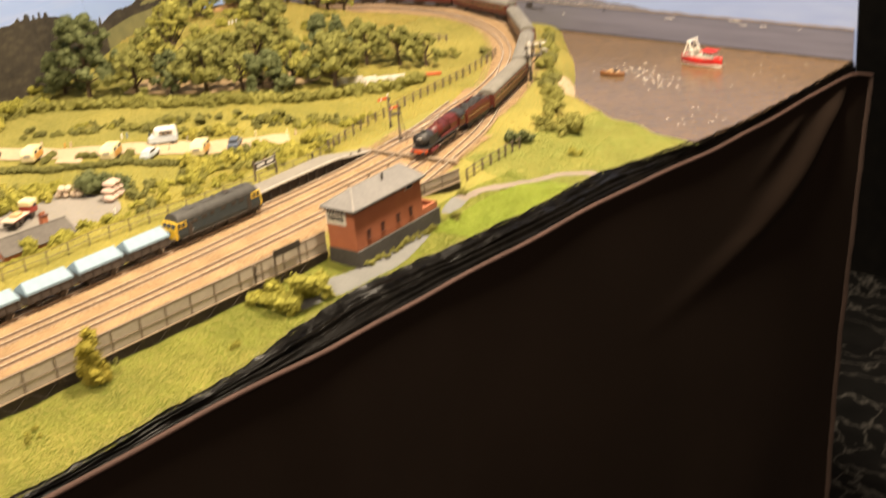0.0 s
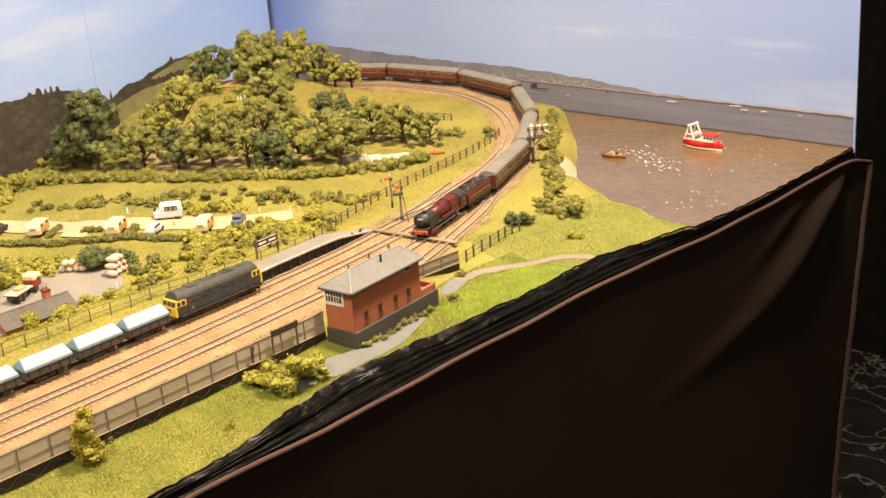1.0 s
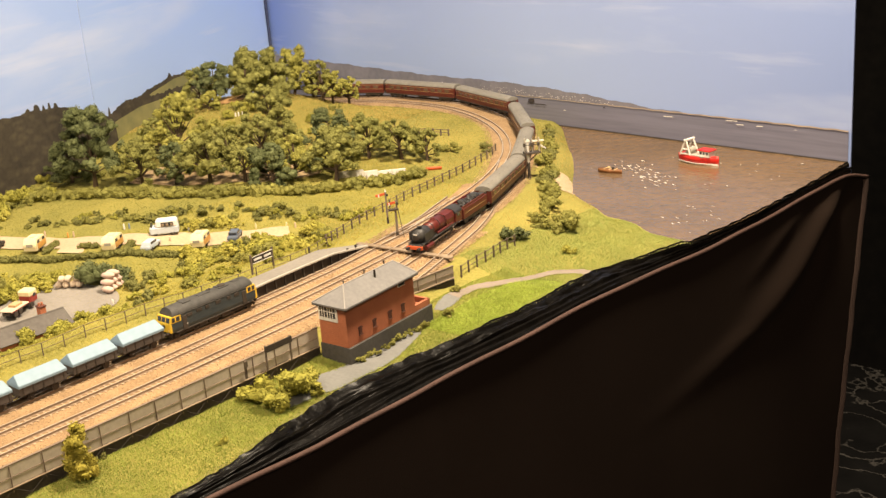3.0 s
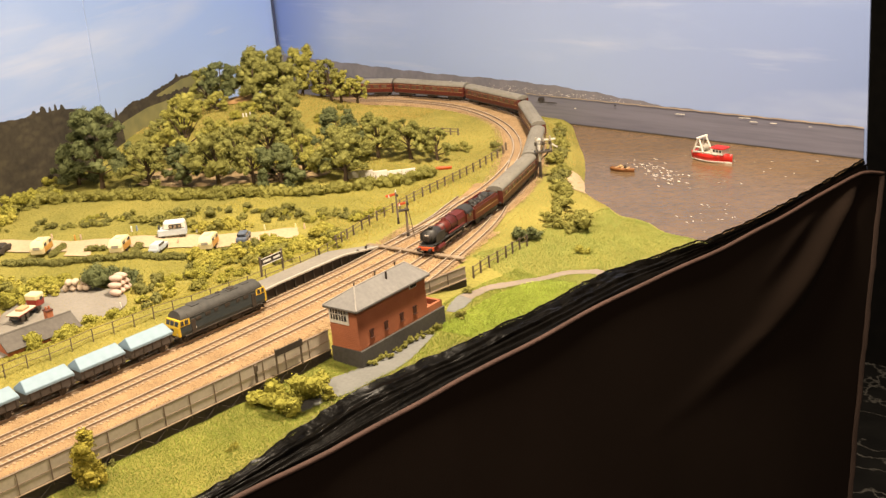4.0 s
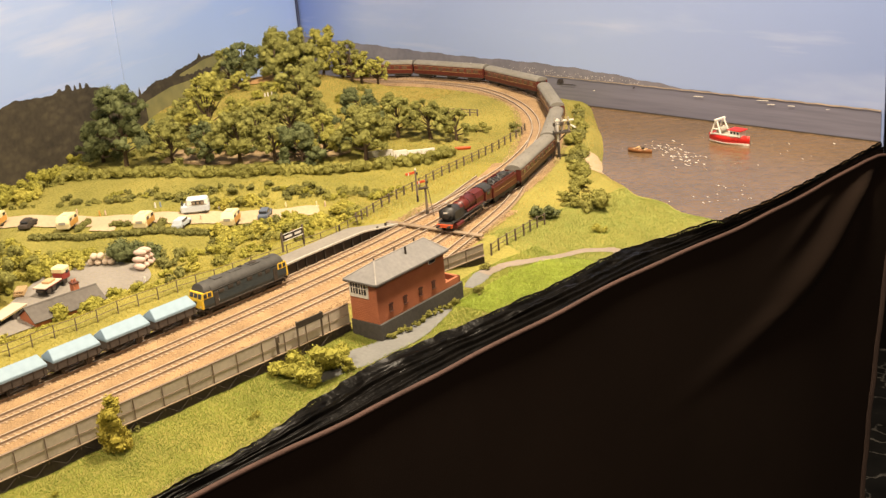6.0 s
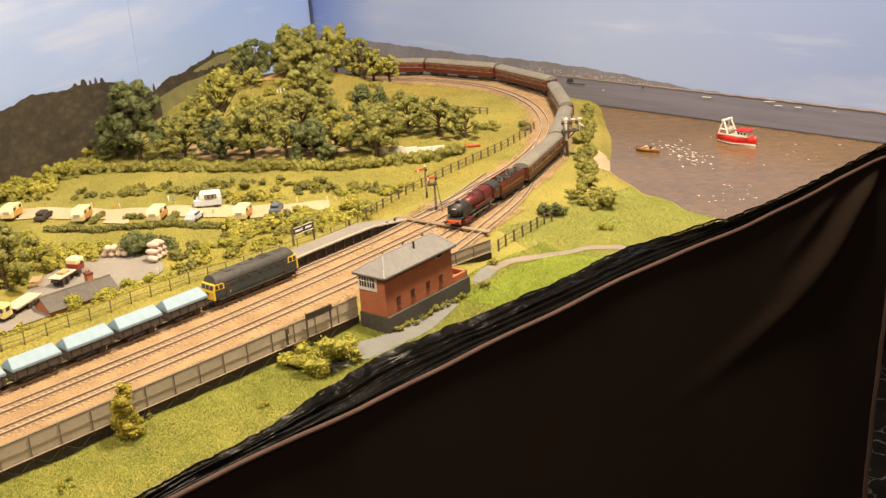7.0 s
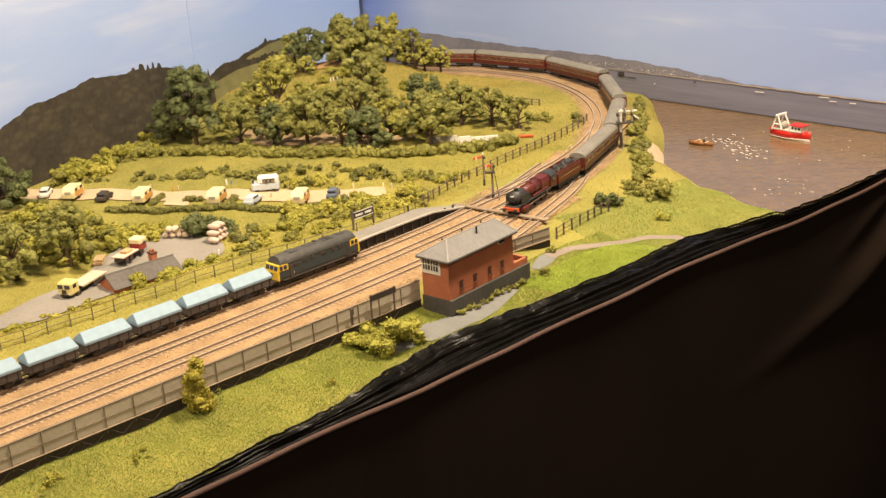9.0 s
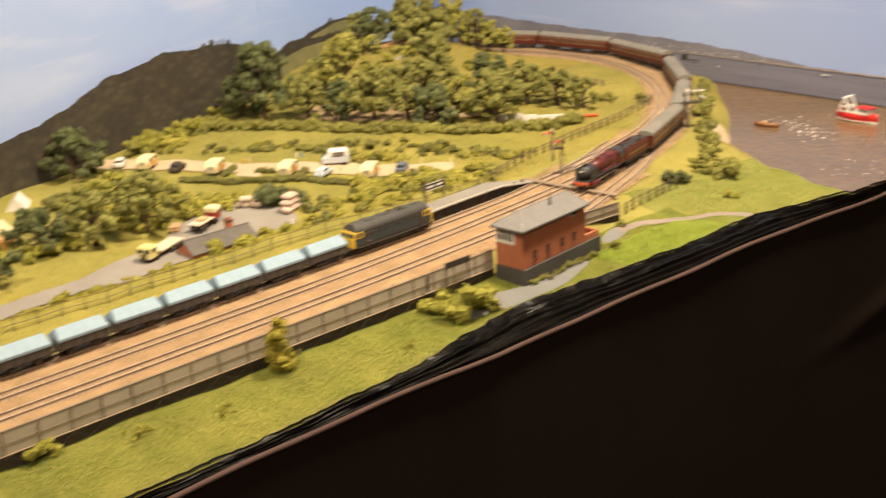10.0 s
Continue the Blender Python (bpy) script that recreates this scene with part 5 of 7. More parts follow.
def hedge(points, w, h, material, label, seed, crumb=0.0009, wild=0.3):
    rng = np.random.default_rng(seed)
    line = spline(points, w * 0.32)
    t = thing("hedge", label, "hedge", "model hedges")
    spots = []
    for p in line:
        x, y = p[0] + rng.normal(0, w * 0.12), p[1] + rng.normal(0, w * 0.12)
        spots.append(((x, y, level_at(x, y) + h * rng.uniform(0.25, 0.45)), rng.uniform(1 - wild, 1 + wild)))
    run = max(4, len(spots) // 14)
    for k in range(0, len(spots), run):
        v, f = puffs(rng, spots[k:k + run], max(h * 0.62, w * 0.5), crumb * 0.85, 0.8, 5)
        raw("foliage_clump", v, f, material, t)
    return t


M_TREEMID = mat("olive_tree_foliage", (0.30, 0.292, 0.084), (0.135, 0.137, 0.042), 120, 0.9, bump=0.3, big=45, island=0.5, spec=0.1)
M_TREELIME = mat("yellowish_tree_foliage", (0.39, 0.365, 0.086), (0.190, 0.185, 0.047), 120, 0.9, bump=0.3, big=45, island=0.5, spec=0.1)
D_, M_, L_ = M_DARK, M_TREEMID, M_TREELIME
TREE_WORDS = {"dark_foliage": "dark green model tree with clumped foam leaves", "olive_tree_foliage": "olive green model tree with clumped foam leaves", "yellowish_tree_foliage": "yellow-green model tree with clumped foam leaves"}
seed = 100
# the row above the hedge
for x, y, h, w, m, clear in ((-1.223, 0.940, 0.106, 0.064, D_, 0.16), (-1.262, 0.932, 0.056, 0.050, D_, 0.06), (-1.168, 0.972, 0.060, 0.046, M_, 0.08), (-1.132, 0.994, 0.054, 0.040, D_, 0.10), (-1.190, 1.042, 0.098, 0.044, L_, 0.20),
                             (-1.088, 1.013, 0.070, 0.053, M_, 0.24), (-1.056, 1.040, 0.047, 0.040, M_, 0.22), (-1.016, 1.048, 0.052, 0.052, D_, 0.03), (-1.012, 1.080, 0.057, 0.037, L_, 0.14), (-0.975, 1.112, 0.066, 0.058, M_, 0.18),
                             (-1.036, 1.165, 0.068, 0.050, D_, 0.18), (-1.003, 1.195, 0.060, 0.042, M_, 0.20), (-0.967, 1.216, 0.054, 0.044, M_, 0.22), (-0.944, 1.238, 0.046, 0.034, M_, 0.16)):
    seed += 1
    tree(x, y, h, w * 1.22, m, TREE_WORDS[m.name], seed, clear=clear)
# the hilltop
for x, y, h, w, m, clear in ((-1.161, 1.173, 0.069, 0.050, M_, 0.16), (-1.214, 1.333, 0.049, 0.030, L_, 0.20), (-1.206, 1.357, 0.042, 0.028, L_, 0.20), (-1.315, 1.275, 0.064, 0.060, M_, 0.06), (-1.270, 1.310, 0.069, 0.042, L_, 0.05),
                             (-1.225, 1.325, 0.066, 0.028, M_, 0.05), (-1.245, 1.325, 0.057, 0.030, L_, 0.05), (-1.325, 1.212, 0.058, 0.044, D_, 0.18), (-1.352, 1.205, 0.056, 0.036, M_, 0.16), (-1.290, 1.238, 0.048, 0.054, M_, 0.06),
                             (-1.258, 1.268, 0.048, 0.050, M_, 0.04), (-1.115, 1.115, 0.050, 0.046, M_, 0.12), (-1.200, 1.105, 0.040, 0.036, L_, 0.12), (-1.085, 1.130, 0.044, 0.040, M_, 0.14), (-1.250, 1.060, 0.030, 0.034, L_, 0.06), (-1.150, 1.090, 0.044, 0.040, M_, 0.10), (-1.262, 1.020, 0.028, 0.036, L_, 0.04), (-1.300, 1.090, 0.030, 0.034, M_, 0.05), (-1.335, 1.140, 0.030, 0.030, L_, 0.06), (-1.300, 1.180, 0.024, 0.030, L_, 0.05)):
    seed += 1
    tree(x, y, h * 1.04, w * 1.34, m, TREE_WORDS[m.name], seed, clear=clear)
# behind the yard
for x, y, h, w, m, clear in ((-0.969, 0.627, 0.064, 0.050, M_, 0.26), (-0.974, 0.576, 0.056, 0.046, M_, 0.24), (-1.172, 0.652, 0.060, 0.058, D_, 0.12), (-0.990, 0.525, 0.048, 0.044, D_, 0.18), (-0.935, 0.455, 0.046, 0.040, D_, 0.16)):
    seed += 1
    tree(x, y, h, w * 1.16, m, TREE_WORDS[m.name], seed, clear=clear)

B_LIME, B_OLIVE, B_DARK = "yellow-green foam bush on the grass", "olive green foam bush on the grass", "dark green foam bush on the grass"
BW = {M_LIME: B_LIME, M_LEAF: B_OLIVE, M_DARK: B_DARK, M_HEDGE: B_OLIVE}
for x, y, w, h, m in ((-0.663, 1.060, 0.031, 0.020, M_DARK), (-0.667, 1.116, 0.038, 0.019, M_LEAF), (-0.646, 1.124, 0.042, 0.020, M_LEAF), (-0.686, 1.152, 0.030, 0.017, M_LEAF), (-0.700, 1.176, 0.030, 0.018, M_LEAF),
                      (-0.727, 1.204, 0.030, 0.018, M_LEAF), (-0.746, 1.226, 0.028, 0.017, M_HEDGE), (-0.766, 1.252, 0.028, 0.016, M_LEAF), (-0.793, 1.283, 0.028, 0.016, M_LEAF), (-0.811, 1.312, 0.026, 0.015, M_HEDGE), (-0.831, 1.342, 0.026, 0.014, M_LEAF),
                      (-0.851, 1.372, 0.024, 0.013, M_LEAF), (-0.875, 1.398, 0.022, 0.012, M_HEDGE), (-0.899, 1.426, 0.020, 0.010, M_LEAF), (-0.862, 0.640, 0.026, 0.015, M_LIME), (-0.858, 0.662, 0.028, 0.016, M_LIME), (-0.856, 0.686, 0.026, 0.016, M_LIME),
                      (-0.850, 0.708, 0.026, 0.015, M_LIME), (-0.846, 0.730, 0.024, 0.013, M_LIME), (-0.589, 0.694, 0.058, 0.027, M_LIME), (-0.606, 0.680, 0.030, 0.018, M_LIME), (-0.578, 0.716, 0.030, 0.018, M_LIME)):
    seed += 1
    shrub(x, y, w, h, m, BW[m], seed)
tall = shrub(-0.611, 0.535, 0.024, 0.030, mat("golden_foliage", (0.42, 0.35, 0.060), (0.22, 0.20, 0.040), 250, 0.9, bump=0.3, island=0.5, spec=0.1), "upright golden yellow foam bush against the fence", seed,
             spots=[((0.002 * math.sin(k * 2.3), 0.002 * math.cos(k * 1.7), 0.004 + 0.0042 * k), (0.9, 1.15, 0.95, 1.1, 0.85, 1.0, 0.9, 0.7, 0.55)[k]) for k in range(9)])
for x, y, w, h, m in ((-0.952, 1.290, 0.038, 0.014, M_LEAF), (-0.905, 1.304, 0.018, 0.010, M_HEDGE), (-0.893, 1.290, 0.014, 0.008, M_HEDGE), (-0.599, 1.066, 0.018, 0.008, M_LIME),
                      (-1.150, 1.272, 0.024, 0.010, M_LEAF), (-1.19, 1.31, 0.03, 0.010, M_LEAF), (-0.622, 0.925, 0.010, 0.007, M_LEAF), (-0.592, 0.884, 0.013, 0.007, M_LEAF), (-0.940, 0.760, 0.036, 0.028, M_DARK),
                      (-0.895, 0.772, 0.022, 0.013, M_HEDGE), (-0.625, 0.555, 0.014, 0.008, M_HEDGE), (-0.585, 0.47, 0.026, 0.005, M_LIME), (-0.572, 0.62, 0.018, 0.004, M_LIME), (-0.60, 0.41, 0.034, 0.007, M_LIME), (-0.622, 0.355, 0.03, 0.014, M_LIME)):
    seed += 1
    shrub(x, y, w, h, m, BW[m], seed)
for k in range(9):
    seed += 1
    shrub(-0.5868 - 0.0009 * k - R.uniform(0, 0.0015), 0.772 + 0.0105 * k, R.uniform(0.010, 0.015), R.uniform(0.005, 0.008), M_LEAF, "low olive tuft along the foot of the signal box", seed, "tuft", 0.0008, 1.0, "tufts by the signal box")


ROAD = spline([(-1.225, 0.680), (-1.152, 0.722), (-1.105, 0.760), (-1.045, 0.793), (-1.000, 0.830), (-0.966, 0.867), (-0.932, 0.907), (-0.890, 0.965)], 0.004)


CLIPPED = spline([(-1.055, 0.723), (-1.020, 0.752), (-0.995, 0.775), (-0.964, 0.811), (-0.942, 0.846)], 0.004)
PARKED = ((-1.134, 0.722), (-1.053, 0.760), (-0.984, 0.808), (-0.933, 0.879), (-1.167, 0.706), (-1.100, 0.740), (-0.962, 0.838), (-0.983, 0.871), (-0.922, 0.915))


def scatter(n, spot, wh, mats, name="bush", crumb=0.00095, join=False):
    """Bushes strewn over a stretch of land, kept off the road, the yard and the parked cars."""
    global seed
    heaps = {}
    for k in range(n):
        seed += 1
        for again in range(30):
            x, y = spot(R.random(), R.random())
            near_road = np.min(np.hypot(ROAD[:, 0] - x, ROAD[:, 1] - y)) < 0.026
            near_car = min(math.hypot(px - x, py - y) for px, py in PARKED) < 0.024
            near_hedge = np.min(np.hypot(CLIPPED[:, 0] - 0.006 - x, CLIPPED[:, 1] - y)) < 0.020 or np.min(np.hypot(CLIPPED[:, 0] + 0.016 - x, CLIPPED[:, 1] - 0.012 - y)) < 0.016
            in_yard = -0.970 < x < -0.855 and 0.44 < y < 0.750
            if not near_road and not in_yard and not near_car and not near_hedge:
                break
        else:
            continue
        w = R.uniform(*wh)
        m = R.choice(mats)
        ob = shrub(x, y, w, w * R.uniform(0.34, 0.58), m, BW[m], seed, name, crumb)
        if join:
            heaps.setdefault(m, []).append(ob)
    for m, obs in heaps.items():
        vs, fs, base = [], [], 0
        for ob in obs:
            vs += [ob.matrix_basis @ v.co for v in ob.data.vertices]
            fs += [tuple(i + base for i in f.vertices) for f in ob.data.polygons]
            base = len(vs)
            me = ob.data
            bpy.data.objects.remove(ob)
            bpy.data.meshes.remove(me)
        tagged(raw("undergrowth", vs, fs, m), "low clumps of foam undergrowth on the grass", "undergrowth", kind="stuff")


M_SCRUB = mat("golden_scrub", (0.43, 0.385, 0.080), (0.30, 0.275, 0.058), 250, 0.9, bump=0.3, island=0.3, spec=0.1)
BW[M_SCRUB] = "golden yellow-green foam bush on the grass"
mixed = (M_LIME, M_SCRUB, M_LIME, M_SCRUB, M_LEAF)
# scrub between the campsite and the railway
scatter(48, lambda a, b: (-0.985 + 0.155 * b, 0.79 + 0.13 * a + 0.10 * b), (0.016, 0.036), mixed)
scatter(22, lambda a, b: (-0.95 + 0.10 * b, 0.80 + 0.08 * a), (0.012, 0.024), (M_LIME, M_LEAF, M_LIME))
scatter(44, lambda a, b: (-0.985 + 0.10 * b, 0.775 + 0.10 * a + 0.08 * b), (0.014, 0.028), (M_SCRUB, M_LIME, M_SCRUB, M_HEDGE), join=True)
scatter(24, lambda a, b: (-0.852 + 0.034 * b, 0.33 + 0.40 * a), (0.010, 0.019), (M_SCRUB, M_LIME, M_SCRUB), join=True)
# mounds behind the yard
scatter(30, lambda a, b: (-1.045 + 0.075 * b, 0.60 + 0.16 * a), (0.020, 0.034), (M_LIME, M_SCRUB, M_SCRUB))
scatter(24, lambda a, b: (-1.00 + 0.09 * b, 0.40 + 0.16 * a), (0.024, 0.040), (M_LIME, M_LEAF, M_LIME))
scatter(46, lambda a, b: (-1.055 + 0.095 * b, 0.655 + 0.10 * a + 0.05 * b), (0.018, 0.034), (M_SCRUB, M_LIME, M_SCRUB, M_LEAF), join=True)
scatter(26, lambda a, b: (-1.10 + 0.09 * b, 0.56 + 0.10 * a), (0.020, 0.036), (M_LIME, M_LEAF, M_HEDGE), join=True)
for x, y, w, h, m in ((-0.868, 0.754, 0.022, 0.009, M_LIME), (-0.834, 0.744, 0.032, 0.014, M_HEDGE), (-0.862, 0.774, 0.024, 0.010, M_SCRUB), (-0.882, 0.786, 0.026, 0.011, M_LIME), (-0.905, 0.786, 0.028, 0.014, M_HEDGE), (-0.925, 0.780, 0.028, 0.016, M_DARK), (-0.850, 0.694, 0.032, 0.013, M_SCRUB)):
    seed += 1
    shrub(x, y, w, h, m, BW[m], seed)
# along the railing
scatter(14, lambda a, b: (-0.850 + 0.026 * b, 0.34 + 0.34 * a), (0.014, 0.024), (M_LIME, M_SCRUB, M_SCRUB))
# behind the platform
M_RUST = mat("rusty_foliage", (0.26, 0.15, 0.060), (0.14, 0.085, 0.036), 250, 0.9, bump=0.3, island=0.4, spec=0.1)
BW[M_RUST] = "rusty brown foam bush behind the platform"
scatter(14, lambda a, b: (-0.838 + 0.036 * b, 0.765 + 0.19 * a), (0.010, 0.020), (M_LIME, M_LIME, M_LEAF, M_LIME, M_RUST))
# among the trees
scatter(26, lambda a, b: (-1.26 + 0.25 * b, 0.955 + 0.05 * a + 0.16 * b), (0.020, 0.034), (M_LEAF, M_LIME, M_DARK), join=True)
scatter(20, lambda a, b: (-1.33 + 0.22 * b, 1.06 + 0.20 * a), (0.016, 0.030), (M_LEAF, M_LIME, M_LIME), join=True)
scatter(18, lambda a, b: (back_x(0.73 + 0.24 * a) + 0.025 + 0.04 * b, 0.73 + 0.24 * a), (0.026, 0.044), (M_LIME, M_LEAF, M_LIME), join=True)
# meadow tufts
scatter(60, lambda a, b: (-1.20 + 0.30 * a + 0.05 * b, 0.76 + 0.27 * a + 0.09 * (b - 0.3)), (0.008, 0.016), (M_LEAF, M_LIME, M_HEDGE), "bush", 0.0008, True)
# low growth above and below the camp
scatter(30, lambda a, b: (-1.130 + 0.14 * a, 0.806 + 0.093 * a + 0.016 * b), (0.010, 0.018), (M_HEDGE, M_LEAF, M_HEDGE), join=True)
scatter(14, lambda a, b: (-1.25 + 0.07 * a, 0.735 + 0.055 * a + 0.03 * b), (0.018, 0.030), (M_LIME, M_SCRUB, M_LIME))
scatter(16, lambda a, b: (-1.16 + 0.28 * a, 0.795 + 0.22 * a + 0.030 * b), (0.010, 0.024), (M_HEDGE, M_LEAF, M_LEAF))
scatter(11, lambda a, b: (-0.97 + 0.11 * a, 0.965 + 0.07 * a + 0.03 * b), (0.012, 0.024), (M_LIME, M_LEAF))
hedge([(-1.25, 0.868), (-1.166, 0.916), (-1.110, 0.946), (-1.062, 0.978), (-0.976, 1.042), (-0.944, 1.119), (-0.918, 1.165), (-0.914, 1.200)], 0.015, 0.012, M_LEAF, "long olive green foam hedge below the trees", 501, 0.0009, 0.45)
hedge([(-1.060, 0.722), (-1.020, 0.752), (-0.995, 0.775), (-0.964, 0.811), (-0.928, 0.848)], 0.0058, 0.0066, M_HEDGE, "clipped dark green hedge beside the campsite", 502, 0.0007, 0.1)
hedge([(-1.22, 0.650), (-1.194, 0.664), (-1.139, 0.693)], 0.005, 0.006, M_HEDGE, "clipped green hedge beside the parked caravan", 503, 0.0007, 0.1)

# ---- static grass ----
YARD_PATH = spline([(-0.586, 0.690), (-0.582, 0.725), (-0.579, 0.760), (-0.582, 0.795), (-0.587, 0.822), (-0.591, 0.840), (-0.5945, 0.852)], 0.003)
YARD_HALF = np.interp(YARD_PATH[:, 1], [0.69, 0.73, 0.76, 0.80, 0.825, 0.842, 0.852], [0.012, 0.016, 0.0145, 0.0115, 0.0080, 0.0045, 0.0015])
FOOTPATH = spline([(-0.6150, 0.917), (-0.6143, 0.930), (-0.6125, 0.943), (-0.6075, 0.9638), (-0.5985, 0.9837), (-0.5885, 1.0064), (-0.5770, 1.0225), (-0.5620, 1.0310), (-0.5490, 1.0300)], 0.003)
CINDERS = spline([(-0.6085, 0.888), (-0.6115, 0.902), (-0.6150, 0.914), (-0.6180, 0.926)], 0.003)
CINDER_HALF = np.interp(CINDERS[:, 1], [0.888, 0.898, 0.915, 0.926], [0.0040, 0.0072, 0.0080, 0.0050])


def off_paths(x, y):
    """Where no grass grows: the paths and the campsite road, with frayed edges."""
    out = np.ones(len(x), bool)
    for line, half in ((YARD_PATH, YARD_HALF), (CINDERS, CINDER_HALF), (FOOTPATH, np.full(len(FOOTPATH), 0.0054)), (ROAD, np.full(len(ROAD), 0.0165))):
        box_ = (x > line[:, 0].min() - 0.02) & (x < line[:, 0].max() + 0.02) & (y > line[:, 1].min() - 0.02) & (y < line[:, 1].max() + 0.02)
        i = np.nonzero(box_)[0]
        d = np.hypot(x[i, None] - line[None, :, 0], y[i, None] - line[None, :, 1])
        k = d.argmin(1)
        fray = 1 + 0.16 * np.sin(x[i] * 900) * np.sin(y[i] * 700 + 1)
        out[i[d[np.arange(len(i)), k] < half[k] * 0.92 * fray]] = False
    return out


def fibres(name, n, spot, length, material, label, seed_):
    rng = np.random.default_rng(seed_)
    x, y = spot(rng.random(n), rng.random(n))
    d, _ = to_main(x, y)
    keep = (d > 0.039) | (d < -0.088 + 0.040 * smooth(0.95, 1.25, y)) | ((d > 0.022) & (y > 0.95))
    x, y = x[keep], y[keep]
    z = height(x, y)
    keep = ((z > SEA_Z + 0.0008) | (y < 1.16)) & off_paths(x, y)
    x, y, z = x[keep], y[keep], z[keep]
    a = rng.uniform(0, 6.28, len(x))
    h = length * rng.uniform(0.5, 1.2, len(x))
    wv = 0.00021
    lx, ly = rng.normal(0, 0.45, len(x)) * h, rng.normal(0, 0.45, len(x)) * h
    p0 = np.stack([x - wv * np.cos(a), y - wv * np.sin(a), z - 0.0002], -1)
    p1 = np.stack([x + wv * np.cos(a), y + wv * np.sin(a), z - 0.0002], -1)
    p2 = np.stack([x + lx, y + ly, z + h], -1)
    v = np.stack([p0, p1, p2], 1).reshape(-1, 3)
    f = np.arange(len(v)).reshape(-1, 3)
    tagged(raw(name, v, f, material), label, "grass", kind="stuff")


fibres("grass", 200000, lambda a, b: (-0.625 + a * (front_x(0.25 + 0.75 * b) + 0.625), 0.25 + 0.75 * b), 0.0014, M_BLADE_GREEN, "short fresh green static grass", 601)
fibres("grass", 80000, lambda a, b: (-0.665 + a * (front_x(0.98 + 0.25 * b) + 0.665), 0.98 + 0.25 * b), 0.0014, mat("pale_green_grass_fibre", (0.43, 0.475, 0.150), (0.27, 0.325, 0.085), 60, 0.85, bump=0, big=22, island=0.3, spec=0.12), "short fresh green static grass", 605)
fibres("grass", 26000, lambda a, b: (-0.598 + a * (front_x(0.855 + 0.14 * b) + 0.594), 0.855 + 0.14 * b), 0.0017, mat("bright_grass_fibre", (0.58, 0.68, 0.14), (0.40, 0.50, 0.085), 60, 0.85, bump=0, big=30, island=0.35, spec=0.12), "bright fresh green static grass beside the footpath", 610)
fibres("grass", 70000, lambda a, b: (-1.02 + 0.23 * a, 0.35 + 0.85 * b), 0.0016, M_BLADE, "yellowish static grass", 602)
fibres("grass", 70000, lambda a, b: (-1.45 + 0.60 * a, 0.70 + 0.80 * b), 0.0017, M_BLADE_OLIVE, "olive green static grass", 603)
fibres("grass", 16000, lambda a, b: (-0.90 + 0.24 * a, 0.96 + 0.45 * b), 0.0022, M_BLADE_GOLD, "golden static grass on the bank", 604)
fibres("grass", 50000, lambda a, b: (-1.40 + 0.30 * a, 1.10 + 0.35 * b), 0.0022, M_BLADE_GOLD, "golden static grass on the hill", 606)
fibres("grass", 34000, lambda a, b: (-0.870 + 0.074 * a, 0.30 + 0.66 * b), 0.0016, M_BLADE, "short yellow-green static grass on the bank", 607)
fibres("grass", 18000, lambda a, b: (-1.13 + 0.27 * a, 1.17 + 0.27 * b), 0.0018, M_BLADE_GOLD, "golden static grass inside the curve", 608)

fibres("grass", 14000, lambda a, b: (front_x(0.25 + 0.90 * b) - 0.0005 - 0.0075 * a ** 1.6, 0.25 + 0.90 * b), 0.0013, mat("straw_fibre", (0.62, 0.53, 0.30), (0.46, 0.40, 0.19), 60, 0.85, bump=0, big=18, island=0.3, spec=0.12), "pale dry grass along the ragged edge", 609)

# ---- paths and yards ----
ribbon("path", YARD_PATH, YARD_HALF, 0.0006, M_PATH, "worn grey cinder path beside the signal box", "path", edge=0.0004, steps=9)
ribbon("path", CINDERS, CINDER_HALF, 0.0005, M_PATH, "small patch of grey cinders at the end of the path", "path", edge=0.0006, steps=7)
ribbon("path", FOOTPATH, 0.0060, 0.0007, mat("footpath_earth", (0.265, 0.215, 0.175), (0.205, 0.168, 0.135), 350, 0.95, bump=0.4, big=25), "bare pale earth footpath over the grass", "path", edge=0.0016)
ribbon("road", ROAD, 0.0170, 0.0012, M_ROAD, "pale sandy campsite road", "road")
patch("soil_bank", [(-1.19, 0.965), (-1.12, 0.99), (-1.06, 1.035), (-1.00, 1.10), (-1.04, 1.13), (-1.12, 1.08), (-1.20, 1.02)], 0.0008, M_SOIL, "bare brown earth under the trees", "ground")
patch("pavement_yard", [(-0.988, 0.732), (-0.925, 0.757), (-0.880, 0.742), (-0.872, 0.70), (-0.865, 0.62), (-0.860, 0.52), (-0.89, 0.51), (-0.915, 0.585), (-0.955, 0.65), (-0.985, 0.705)], 0.0012, M_YARD, "grey tarmac goods yard", "yard")
ribbon("road", spline([(-0.882, 0.55), (-0.876, 0.47), (-0.868, 0.40), (-0.862, 0.25)], 0.004), 0.016, 0.0014, M_YARD, "grey tarmac lane to the yard", "road")
patch("soil_bank", [(-1.345, 1.205), (-1.305, 1.195), (-1.275, 1.215), (-1.285, 1.250), (-1.330, 1.255)], 0.0016, mat("orange_soil", (0.46, 0.27, 0.11), (0.34, 0.20, 0.085), 400, 0.95, bump=0.8), "bare orange-brown earth on the hilltop", "ground")
ribbon("beach", spline([(-0.765, 1.275), (-0.742, 1.250), (-0.722, 1.228)], 0.003), 0.010, 0.0006, M_ROAD, "pale sandy beach", "beach")


def level(x, y):
    return float(height(np.array([x]), np.array([y]))[0])


